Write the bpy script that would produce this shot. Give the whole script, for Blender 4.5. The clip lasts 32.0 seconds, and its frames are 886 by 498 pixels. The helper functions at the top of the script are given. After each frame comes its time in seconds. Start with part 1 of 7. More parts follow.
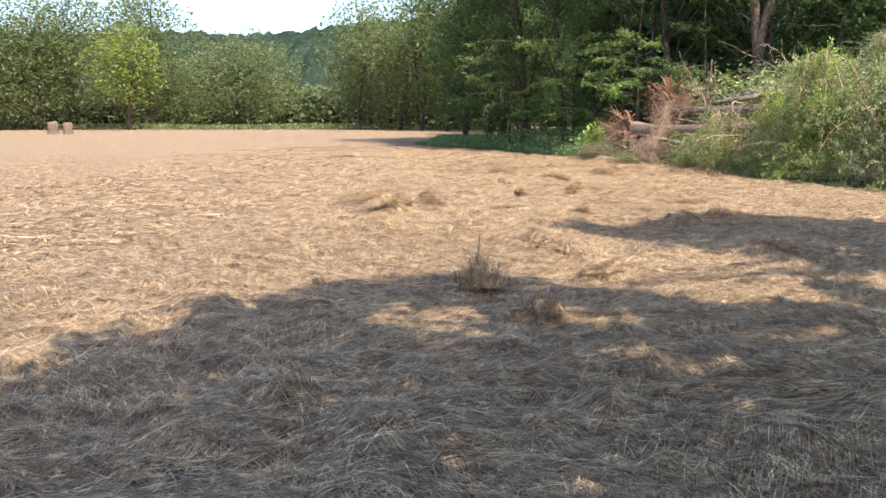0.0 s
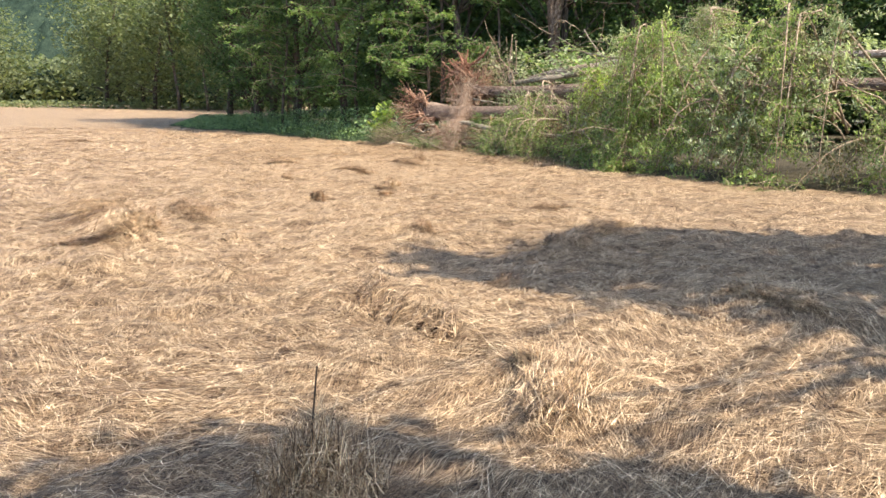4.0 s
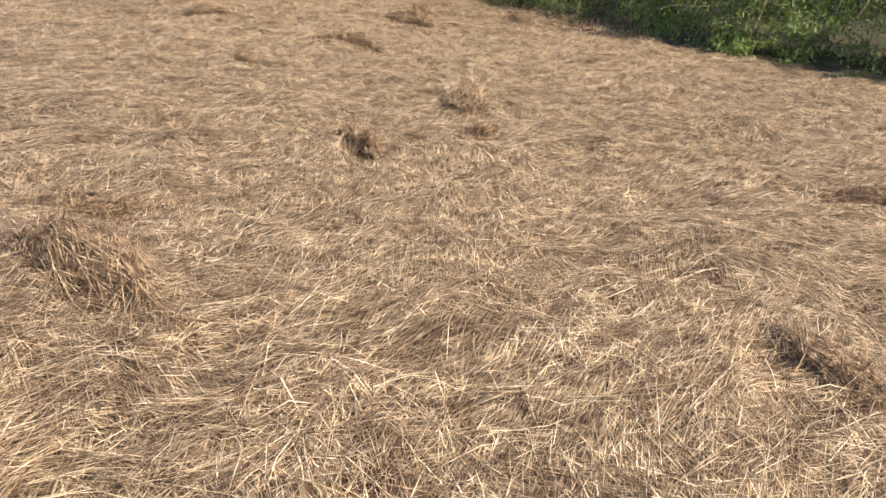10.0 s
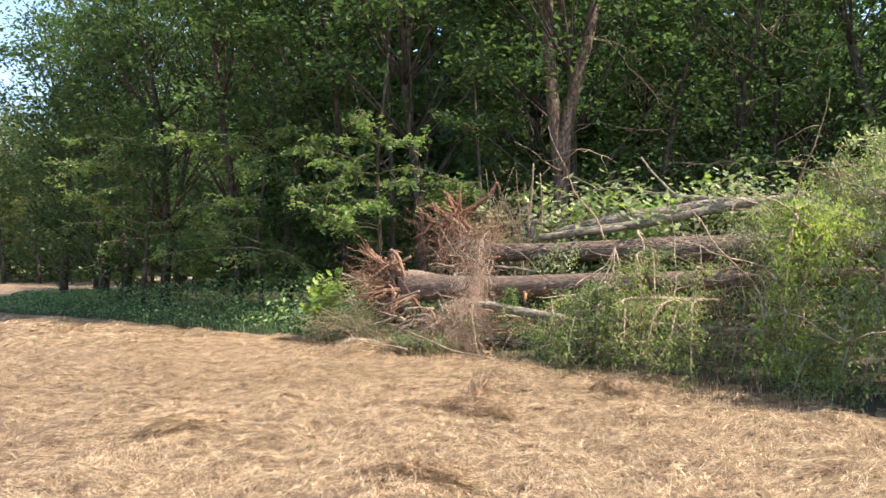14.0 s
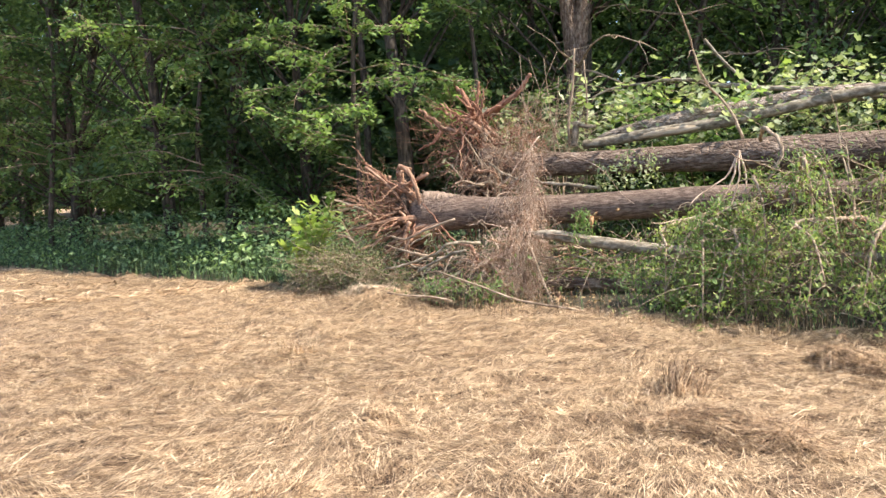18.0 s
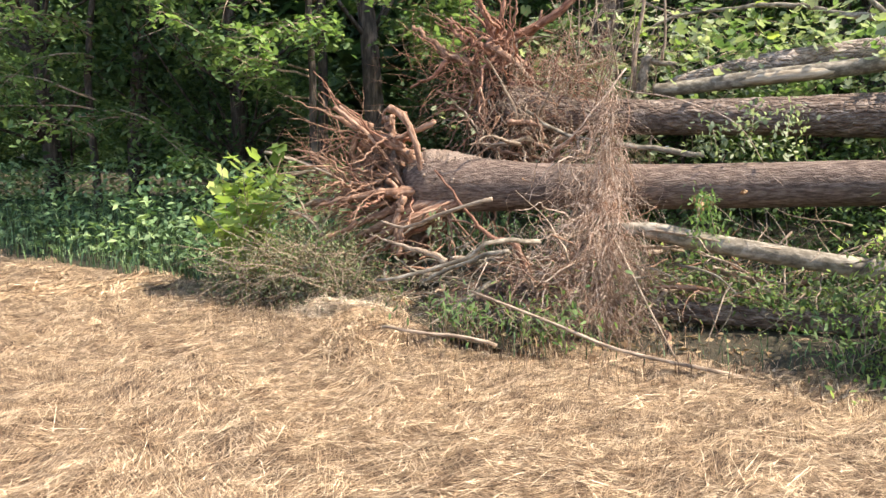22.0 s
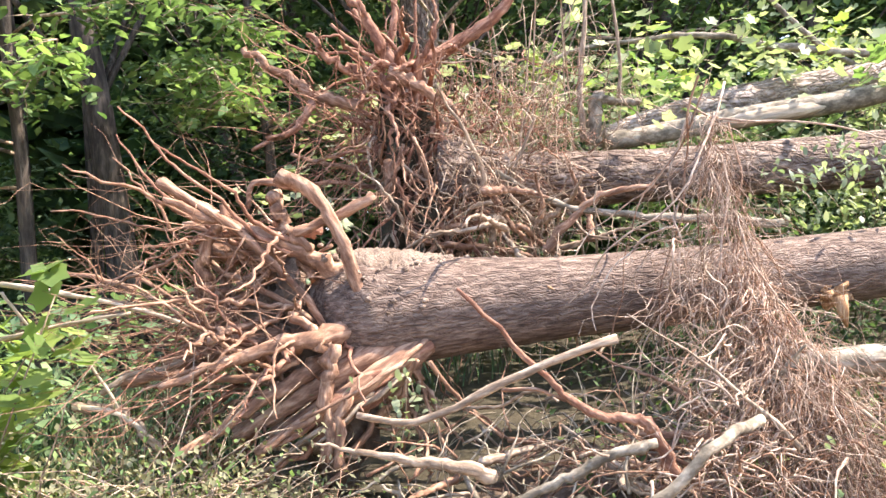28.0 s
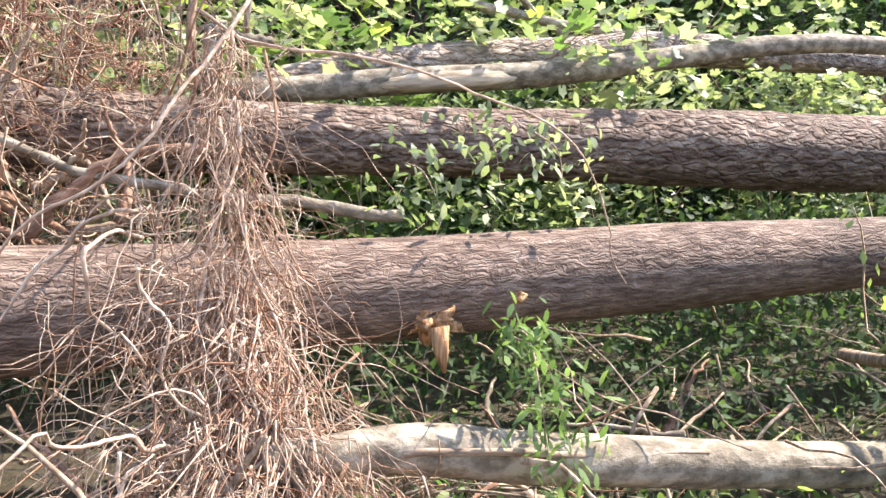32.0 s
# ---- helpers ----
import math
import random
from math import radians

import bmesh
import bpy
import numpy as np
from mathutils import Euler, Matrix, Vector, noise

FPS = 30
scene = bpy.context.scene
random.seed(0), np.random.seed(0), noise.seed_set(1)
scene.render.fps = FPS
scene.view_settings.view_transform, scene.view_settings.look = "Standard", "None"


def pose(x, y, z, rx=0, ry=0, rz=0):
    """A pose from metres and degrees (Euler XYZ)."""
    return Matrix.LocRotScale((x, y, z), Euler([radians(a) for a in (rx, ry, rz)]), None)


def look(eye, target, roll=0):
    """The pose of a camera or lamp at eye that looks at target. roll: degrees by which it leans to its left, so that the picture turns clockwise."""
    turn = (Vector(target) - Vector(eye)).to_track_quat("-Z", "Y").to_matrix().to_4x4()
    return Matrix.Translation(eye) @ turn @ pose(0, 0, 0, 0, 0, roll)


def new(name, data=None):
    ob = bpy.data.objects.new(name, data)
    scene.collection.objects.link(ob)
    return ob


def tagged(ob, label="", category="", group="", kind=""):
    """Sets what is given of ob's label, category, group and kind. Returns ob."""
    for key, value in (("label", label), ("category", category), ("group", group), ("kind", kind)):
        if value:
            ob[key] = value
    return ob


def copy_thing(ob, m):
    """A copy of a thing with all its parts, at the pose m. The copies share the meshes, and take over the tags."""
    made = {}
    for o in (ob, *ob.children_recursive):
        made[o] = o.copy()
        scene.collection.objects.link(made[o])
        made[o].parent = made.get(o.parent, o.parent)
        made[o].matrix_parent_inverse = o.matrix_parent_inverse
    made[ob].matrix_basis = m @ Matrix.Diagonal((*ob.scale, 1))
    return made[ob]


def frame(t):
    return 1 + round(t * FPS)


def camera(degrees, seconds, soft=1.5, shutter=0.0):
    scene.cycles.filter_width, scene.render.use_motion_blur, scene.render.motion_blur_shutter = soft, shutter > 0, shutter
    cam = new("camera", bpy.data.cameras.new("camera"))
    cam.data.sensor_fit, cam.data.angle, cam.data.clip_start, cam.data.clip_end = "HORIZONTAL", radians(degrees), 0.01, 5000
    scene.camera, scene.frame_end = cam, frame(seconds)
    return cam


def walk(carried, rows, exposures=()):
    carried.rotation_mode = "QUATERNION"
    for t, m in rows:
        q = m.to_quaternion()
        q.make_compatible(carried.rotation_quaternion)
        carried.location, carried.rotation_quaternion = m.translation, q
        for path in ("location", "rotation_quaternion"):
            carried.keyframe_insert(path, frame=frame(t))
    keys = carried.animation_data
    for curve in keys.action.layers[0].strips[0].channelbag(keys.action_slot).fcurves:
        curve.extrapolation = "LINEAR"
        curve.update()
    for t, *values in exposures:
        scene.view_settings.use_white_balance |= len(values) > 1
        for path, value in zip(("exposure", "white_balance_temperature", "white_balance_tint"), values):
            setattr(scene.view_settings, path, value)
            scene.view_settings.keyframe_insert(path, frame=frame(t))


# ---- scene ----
cam = camera(57.20, 32.0, soft=1.5)
# seconds, eye x y z, heading (clockwise from +y), pitch, roll
ROWS = [
    (0.0, 0.000, 0.000, 1.535, -7.71, -9.03, -0.19),
    (0.5, -0.010, 0.539, 1.545, -3.30, -8.82, 0.41),
    (1.0, -0.087, 1.078, 1.540, 2.94, -9.13, 0.37),
    (1.5, -0.135, 1.620, 1.530, 3.56, -9.22, 0.07),
    (2.0, -0.212, 2.165, 1.510, 8.02, -9.17, 0.17),
    (2.5, -0.300, 2.710, 1.487, 9.67, -9.09, 0.78),
    (4.5, -0.714, 4.905, 1.448, 8.38, -11.57, 0.75),
    (5.0, -0.833, 5.466, 1.456, 7.79, -14.78, 1.12),
    (5.5, -0.993, 6.015, 1.453, 5.09, -19.98, 0.74),
    (6.0, -1.071, 6.587, 1.482, 4.89, -19.94, 0.58),
    (6.5, -1.222, 7.139, 1.505, 5.28, -19.70, 0.55),
    (7.0, -1.347, 7.712, 1.489, 5.39, -19.56, 0.62),
    (7.5, -1.522, 8.291, 1.506, 5.24, -19.35, 0.55),
    (8.0, -1.615, 8.829, 1.503, 5.11, -19.57, 1.07),
    (8.5, -1.662, 9.375, 1.513, 8.51, -19.65, 1.97),
    (9.0, -1.670, 9.933, 1.493, 15.49, -18.52, 2.32),
    (9.5, -1.701, 10.521, 1.488, 15.44, -19.55, 1.19),
    (10.0, -1.714, 10.999, 1.515, 18.08, -22.20, 4.47),
    (10.5, -1.685, 11.505, 1.524, 16.88, -21.20, 1.11),
    (11.0, -1.737, 12.055, 1.507, 16.49, -20.41, 1.02),
    (11.5, -1.714, 12.613, 1.500, 16.66, -19.83, 0.85),
    (12.0, -1.700, 13.164, 1.487, 16.72, -19.76, 0.47),
    (12.5, -1.627, 13.684, 1.473, 16.89, -19.00, 0.45),
    (13.0, -1.577, 14.245, 1.474, 17.83, -15.59, -0.12),
    (13.5, -1.532, 14.776, 1.450, 18.58, -7.52, 0.22),
    (14.0, -1.524, 15.324, 1.462, 18.73, 1.44, -0.11),
    (14.5, -1.580, 15.847, 1.469, 18.65, 2.47, -0.39),
    (16.5, -1.960, 17.895, 1.483, 17.77, -1.22, -2.21),
    (17.0, -1.984, 18.413, 1.486, 18.48, -2.81, -2.32),
    (17.5, -1.975, 18.946, 1.494, 22.91, -3.78, -2.14),
    (18.0, -1.908, 19.472, 1.481, 24.91, -4.23, -1.96),
    (18.5, -1.789, 19.983, 1.457, 25.05, -5.57, -1.41),
    (19.0, -1.619, 20.493, 1.436, 25.34, -8.46, -0.85),
    (19.5, -1.450, 21.053, 1.436, 25.80, -8.55, -0.08),
    (20.0, -1.321, 21.600, 1.422, 26.49, -8.18, 0.45),
    (20.5, -1.202, 22.152, 1.428, 26.60, -7.98, 0.76),
    (21.0, -1.081, 22.664, 1.445, 27.19, -8.13, 1.10),
    (21.5, -0.914, 23.149, 1.473, 28.37, -7.80, 1.25),
    (22.0, -0.806, 23.625, 1.487, 29.87, -7.22, 0.48),
    (22.5, -0.701, 24.083, 1.487, 31.18, -7.25, 0.03),
    (23.0, -0.610, 24.543, 1.500, 34.00, -7.11, -0.41),
    (23.5, -0.534, 24.955, 1.515, 36.33, -6.48, -0.48),
    (24.0, -0.431, 25.398, 1.526, 38.29, -5.26, -1.03),
    (24.5, -0.364, 25.868, 1.530, 39.57, -5.14, -1.62),
    (26.5, -0.217, 27.154, 1.507, 46.59, -2.17, -2.90),
    (27.0, -0.161, 27.470, 1.518, 50.77, -1.77, -3.76),
    (27.5, -0.116, 27.597, 1.527, 52.40, -1.46, -3.90),
    (28.0, -0.087, 27.579, 1.522, 53.11, -1.34, -4.01),
    (28.5, -0.045, 27.471, 1.525, 59.83, -1.68, -3.86),
    (29.0, 0.026, 27.395, 1.513, 66.22, -2.22, -3.60),
    (29.5, 0.209, 27.422, 1.504, 66.08, -2.25, -3.52),
    (30.0, 0.524, 27.482, 1.517, 67.44, -2.57, -3.70),
    (30.5, 0.920, 27.432, 1.511, 68.42, -3.48, -3.17),
    (31.0, 1.295, 27.391, 1.505, 69.10, -3.24, -0.96),
    (31.5, 1.616, 27.397, 1.499, 69.04, -3.57, -0.10),
    (32.0, 1.831, 27.335, 1.487, 67.00, -3.35, 0.22),
]


def aimed(x, y, z, heading, pitch, roll):
    h, p = radians(heading), radians(pitch)
    return look((x, y, z), (x + math.sin(h) * math.cos(p), y + math.cos(h) * math.cos(p), z + math.sin(p)), roll)


walk(cam, [(r[0], aimed(*r[1:])) for r in ROWS],
     exposures=[(0, 1.38, 6430, 10), (2.5, 1.5, 6430, 11), (4.5, 1.4, 6500, 9), (5.2, 1.12, 6480, 9), (6, 0.9, 6450, 10), (12, 0.86, 6450, 9), (13, 0.9, 6430, 9), (14, 1.38, 6450, 10),
                (17, 1.58, 6430, 11), (20, 1.42, 6430, 10), (22, 1.54, 6400, 11), (24, 1.78, 6380, 12), (28, 2.26, 6330, 16), (32, 2.03, 6230, 15)])

# ---- light ----
SUN_HEADING, SUN_HEIGHT = 132.0, 53.0
world = bpy.data.worlds.new("sky")
scene.world = world
world.use_nodes = True
wn = world.node_tree.nodes
sky = wn.new("ShaderNodeTexSky")
sky.sky_type, sky.sun_disc = "NISHITA", False
sky.sun_elevation, sky.sun_rotation = radians(SUN_HEIGHT), radians(SUN_HEADING)
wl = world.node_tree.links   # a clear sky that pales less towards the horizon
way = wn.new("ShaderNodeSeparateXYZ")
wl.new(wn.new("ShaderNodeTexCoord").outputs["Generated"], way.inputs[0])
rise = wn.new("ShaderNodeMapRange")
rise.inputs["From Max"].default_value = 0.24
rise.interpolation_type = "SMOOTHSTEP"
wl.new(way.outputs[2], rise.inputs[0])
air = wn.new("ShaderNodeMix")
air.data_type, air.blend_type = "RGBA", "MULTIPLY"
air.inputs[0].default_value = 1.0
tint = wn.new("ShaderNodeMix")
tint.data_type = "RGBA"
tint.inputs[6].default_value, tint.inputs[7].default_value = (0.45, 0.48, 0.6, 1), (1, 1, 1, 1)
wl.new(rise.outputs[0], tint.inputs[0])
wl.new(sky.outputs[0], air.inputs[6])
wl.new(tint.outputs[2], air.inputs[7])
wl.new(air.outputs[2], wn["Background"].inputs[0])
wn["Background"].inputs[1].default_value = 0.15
sun = new("sun", bpy.data.lights.new("sun", "SUN"))
sun.data.energy, sun.data.angle, sun.data.color = 3.5, radians(0.55), (1.0, 0.93, 0.82)
sh, se = radians(SUN_HEADING), radians(SUN_HEIGHT)
sun.matrix_world = look((math.sin(sh) * math.cos(se) * 50, math.cos(sh) * math.cos(se) * 50, math.sin(se) * 50), (0, 0, 0))


# ---- materials ----
def material(name, rough=0.8):
    m = bpy.data.materials.new(name)
    m.use_nodes = True
    b = m.node_tree.nodes["Principled BSDF"]
    b.inputs["Roughness"].default_value = rough
    b.inputs["Specular IOR Level"].default_value = 0.25
    return m, m.node_tree.nodes, m.node_tree.links, b


def ramp(nodes, stops):
    r = nodes.new("ShaderNodeValToRGB")
    while len(r.color_ramp.elements) < len(stops):
        r.color_ramp.elements.new(0.5)
    for e, (p, c) in zip(r.color_ramp.elements, stops):
        e.position, e.color = p, (*c, 1)
    return r


def noise_tex(nodes, links, vector, scale, detail=4.0, rough=0.55):
    n = nodes.new("ShaderNodeTexNoise")
    n.inputs["Scale"].default_value, n.inputs["Detail"].default_value, n.inputs["Roughness"].default_value = scale, detail, rough
    links.new(vector, n.inputs["Vector"])
    return n


def math_node(nodes, links, op, a, b):
    n = nodes.new("ShaderNodeMath")
    n.operation = op
    for k, v in ((0, a), (1, b)):
        if isinstance(v, (int, float)):
            n.inputs[k].default_value = v
        else:
            links.new(v, n.inputs[k])
    return n.outputs[0]


def mix_col(nodes, links, fac, a, b, mode="MIX"):
    n = nodes.new("ShaderNodeMix")
    n.data_type, n.blend_type = "RGBA", mode
    for k, v in ((0, fac), (6, a), (7, b)):
        if isinstance(v, (int, float)):
            n.inputs[k].default_value = v
        elif isinstance(v, tuple):
            n.inputs[k].default_value = (*v, 1)
        else:
            links.new(v, n.inputs[k])
    return n.outputs[2]


def bump(nodes, links, height, strength, distance, target):
    n = nodes.new("ShaderNodeBump")
    n.inputs["Strength"].default_value, n.inputs["Distance"].default_value = strength, distance
    links.new(height, n.inputs["Height"])
    links.new(n.outputs[0], target.inputs["Normal"])


def leaf_material(name, dark, mid, light, gloss=0.45, through_light=0.35):
    m, N, L, b = material(name, gloss)
    g = N.new("ShaderNodeNewGeometry")
    r = ramp(N, [(0.0, dark), (0.5, mid), (1.0, light)])
    L.new(g.outputs["Random Per Island"], r.inputs[0])
    co = N.new("ShaderNodeTexCoord")
    # clump-wide bright and dim zones: sunlit and shaded foliage put into the colour
    n = noise_tex(N, L, co.outputs["Object"], 0.7, 3)
    r2 = ramp(N, [(0.33, (0.5, 0.55, 0.55)), (0.66, (1.6, 1.5, 1.2))])
    L.new(n.outputs[0], r2.inputs[0])
    c = mix_col(N, L, 1.0, r.outputs[0], r2.outputs[0], "MULTIPLY")
    L.new(c, b.inputs["Base Color"])
    b.inputs["Specular IOR Level"].default_value = 0.22
    t = N.new("ShaderNodeBsdfTranslucent")
    L.new(mix_col(N, L, 1.0, c, (1.2, 1.32, 0.8), "MULTIPLY"), t.inputs[0])
    mx = N.new("ShaderNodeMixShader")
    mx.inputs[0].default_value = through_light
    L.new(b.outputs[0], mx.inputs[1])
    L.new(t.outputs[0], mx.inputs[2])
    L.new(mx.outputs[0], N["Material Output"].inputs[0])
    return m


def bark_material(name, low, high, ridge=18.0, along=3.0, depth=0.03, plates=None):
    """Bark: ridges run along the object's own Z."""
    m, N, L, b = material(name, 0.85)
    co = N.new("ShaderNodeTexCoord")
    mp = N.new("ShaderNodeMapping")
    mp.inputs["Scale"].default_value = (ridge, ridge, along)
    L.new(co.outputs["Object"], mp.inputs[0])
    n1 = noise_tex(N, L, mp.outputs[0], 1.0, 6, 0.65)
    n2 = noise_tex(N, L, co.outputs["Object"], 2.5, 3)
    n3 = noise_tex(N, L, co.outputs["Object"], 60.0, 3)
    r = ramp(N, [(0.32, tuple(c * 0.5 for c in low)), (0.47, low), (0.62, high)])
    L.new(n1.outputs[0], r.inputs[0])
    r2 = ramp(N, [(0.3, (0.75, 0.72, 0.7)), (0.65, (1.2, 1.15, 1.1))])
    L.new(n2.outputs[0], r2.inputs[0])
    c = mix_col(N, L, 1.0, r.outputs[0], r2.outputs[0], "MULTIPLY")
    h = math_node(N, L, "ADD", n1.outputs[0], math_node(N, L, "MULTIPLY", n3.outputs[0], 0.25))
    if plates:   # overlapping flakes, longer than wide, each of its own shade, with dark cracks between
        mq = N.new("ShaderNodeMapping")
        mq.inputs["Scale"].default_value = (plates[0], plates[0], plates[1])
        jig = N.new("ShaderNodeVectorMath")
        jig.operation = "ADD"
        L.new(co.outputs["Object"], jig.inputs[0])
        sc = N.new("ShaderNodeVectorMath")
        sc.operation = "SCALE"
        sc.inputs[3].default_value = 0.06
        L.new(noise_tex(N, L, co.outputs["Object"], 14.0, 3).outputs["Color"], sc.inputs[0])
        L.new(sc.outputs[0], jig.inputs[1])
        L.new(jig.outputs[0], mq.inputs[0])
        vo, ve = N.new("ShaderNodeTexVoronoi"), N.new("ShaderNodeTexVoronoi")
        ve.feature = "DISTANCE_TO_EDGE"
        for q in (vo, ve):
            q.inputs["Scale"].default_value = 1.0
            L.new(mq.outputs[0], q.inputs["Vector"])
        sp = N.new("ShaderNodeSeparateColor")
        L.new(vo.outputs["Color"], sp.inputs[0])
        rp = ramp(N, [(0.0, (0.87, 0.86, 0.85)), (1.0, (1.12, 1.11, 1.1))])
        L.new(sp.outputs[0], rp.inputs[0])
        c = mix_col(N, L, 1.0, c, rp.outputs[0], "MULTIPLY")
        rc = ramp(N, [(0.0, (0.4, 0.36, 0.33)), (0.12, (1, 1, 1))])
        L.new(ve.outputs["Distance"], rc.inputs[0])
        c = mix_col(N, L, 0.22, c, rc.outputs[0], "MULTIPLY")
        edge = math_node(N, L, "MINIMUM", math_node(N, L, "MULTIPLY", ve.outputs["Distance"], 4.0), 1.0)
        h = math_node(N, L, "ADD", math_node(N, L, "MULTIPLY", h, 0.5), math_node(N, L, "ADD", math_node(N, L, "MULTIPLY", edge, 0.6), math_node(N, L, "MULTIPLY", sp.outputs[1], 0.4)))
    L.new(c, b.inputs["Base Color"])
    bump(N, L, h, 1.0, depth, b)
    return m


def straw_ground_material():
    """Cut hay: three layers of long thin fibres, each with its direction changing from patch to patch."""
    m, N, L, b = material("matted_straw", 0.75)
    co = N.new("ShaderNodeTexCoord")
    warp = noise_tex(N, L, co.outputs["Object"], 1.3, 2)
    heights = []
    for k, (cell, across, along) in enumerate(((1.6, 130.0, 5.0), (2.6, 190.0, 8.0), (0.9, 260.0, 9.0))):
        v = N.new("ShaderNodeTexVoronoi")
        v.inputs["Scale"].default_value = cell
        v.inputs["Randomness"].default_value = 1.0
        off = N.new("ShaderNodeVectorMath")
        off.operation = "ADD"
        L.new(co.outputs["Object"], off.inputs[0])
        L.new(warp.outputs["Color"], off.inputs[1])
        L.new(off.outputs[0], v.inputs["Vector"])
        sep = N.new("ShaderNodeSeparateColor")
        L.new(v.outputs["Color"], sep.inputs[0])
        rot = N.new("ShaderNodeVectorRotate")
        rot.rotation_type = "Z_AXIS"
        L.new(co.outputs["Object"], rot.inputs["Vector"])
        L.new(math_node(N, L, "MULTIPLY", sep.outputs[0], 3.1), rot.inputs["Angle"])
        mp = N.new("ShaderNodeMapping")
        mp.inputs["Scale"].default_value = (along, across, 1)
        mp.inputs["Location"].default_value = (7.3 * k, 3.1 * k, 0)
        L.new(rot.outputs[0], mp.inputs[0])
        heights.append(noise_tex(N, L, mp.outputs[0], 1.0, 3, 0.6).outputs[0])
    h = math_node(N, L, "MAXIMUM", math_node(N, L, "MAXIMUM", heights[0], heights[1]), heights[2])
    # low places between fibres turn near black: the gaps' shade put into the colour
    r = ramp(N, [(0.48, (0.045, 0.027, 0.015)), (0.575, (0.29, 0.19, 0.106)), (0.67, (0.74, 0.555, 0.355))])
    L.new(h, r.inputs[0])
    mb = N.new("ShaderNodeMapping")
    mb.inputs["Scale"].default_value = (2.4, 4.6, 1.0)
    mb.inputs["Rotation"].default_value = (0, 0, 0.5)
    L.new(co.outputs["Object"], mb.inputs[0])
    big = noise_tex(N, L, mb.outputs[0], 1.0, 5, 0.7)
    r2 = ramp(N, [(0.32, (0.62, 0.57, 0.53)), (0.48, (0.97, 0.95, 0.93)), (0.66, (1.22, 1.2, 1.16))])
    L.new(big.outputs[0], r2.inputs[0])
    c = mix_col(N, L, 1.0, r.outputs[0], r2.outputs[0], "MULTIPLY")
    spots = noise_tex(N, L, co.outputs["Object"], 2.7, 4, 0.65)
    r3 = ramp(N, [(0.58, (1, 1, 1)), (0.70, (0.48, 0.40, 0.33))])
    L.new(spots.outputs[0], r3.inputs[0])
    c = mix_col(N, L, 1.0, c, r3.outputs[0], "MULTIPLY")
    fm = N.new("ShaderNodeMapping")
    fm.inputs["Scale"].default_value = (6.0, 11.0, 1.0)
    fm.inputs["Rotation"].default_value = (0, 0, 0.35)
    L.new(co.outputs["Object"], fm.inputs[0])
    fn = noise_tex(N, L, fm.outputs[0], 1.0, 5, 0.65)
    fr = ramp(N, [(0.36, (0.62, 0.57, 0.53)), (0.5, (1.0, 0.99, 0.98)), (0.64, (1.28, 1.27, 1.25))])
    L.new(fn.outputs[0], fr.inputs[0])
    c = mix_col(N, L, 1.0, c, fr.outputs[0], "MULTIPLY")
    L.new(c, b.inputs["Base Color"])
    bump(N, L, h, 1.0, 0.03, b)
    return m


def blade_material(name, stops, rough=0.55):
    m, N, L, b = material(name, rough)
    g = N.new("ShaderNodeNewGeometry")
    r = ramp(N, stops)
    L.new(g.outputs["Random Per Island"], r.inputs[0])
    co = N.new("ShaderNodeTexCoord")
    mp = N.new("ShaderNodeMapping")
    mp.inputs["Scale"].default_value = (2.4, 4.6, 1.0)
    mp.inputs["Rotation"].default_value = (0, 0, 0.5)
    L.new(co.outputs["Object"], mp.inputs[0])
    n = noise_tex(N, L, mp.outputs[0], 1.0, 5, 0.7)
    r2 = ramp(N, [(0.32, (0.62, 0.57, 0.53)), (0.48, (0.97, 0.95, 0.93)), (0.66, (1.22, 1.2, 1.16))])
    L.new(n.outputs[0], r2.inputs[0])
    fm = N.new("ShaderNodeMapping")
    fm.inputs["Scale"].default_value = (6.0, 11.0, 1.0)
    fm.inputs["Rotation"].default_value = (0, 0, 0.35)
    L.new(co.outputs["Object"], fm.inputs[0])
    fn = noise_tex(N, L, fm.outputs[0], 1.0, 5, 0.65)
    fr = ramp(N, [(0.36, (0.62, 0.57, 0.53)), (0.5, (1.0, 0.99, 0.98)), (0.64, (1.28, 1.27, 1.25))])
    L.new(fn.outputs[0], fr.inputs[0])
    c = mix_col(N, L, 1.0, r.outputs[0], r2.outputs[0], "MULTIPLY")
    c = mix_col(N, L, 1.0, c, fr.outputs[0], "MULTIPLY")
    gm = N.new("ShaderNodeMapping")   # darker and lighter mottling a few centimetres across
    gm.inputs["Scale"].default_value = (17.0, 34.0, 17.0)
    gm.inputs["Rotation"].default_value = (0, 0, 0.2)
    L.new(co.outputs["Object"], gm.inputs[0])
    gn = noise_tex(N, L, gm.outputs[0], 1.0, 3, 0.6)
    gr = ramp(N, [(0.38, (0.5, 0.45, 0.41)), (0.5, (1.0, 0.99, 0.98)), (0.62, (1.4, 1.39, 1.37))])
    L.new(gn.outputs[0], gr.inputs[0])
    L.new(mix_col(N, L, 1.0, c, gr.outputs[0], "MULTIPLY"), b.inputs["Base Color"])
    return m


def earth_material(name, a, c):
    m, N, L, b = material(name, 0.95)
    co = N.new("ShaderNodeTexCoord")
    n = noise_tex(N, L, co.outputs["Object"], 9.0, 8, 0.7)
    r = ramp(N, [(0.3, a), (0.7, c)])
    L.new(n.outputs[0], r.inputs[0])
    L.new(r.outputs[0], b.inputs["Base Color"])
    bump(N, L, n.outputs[0], 1.0, 0.06, b)
    return m


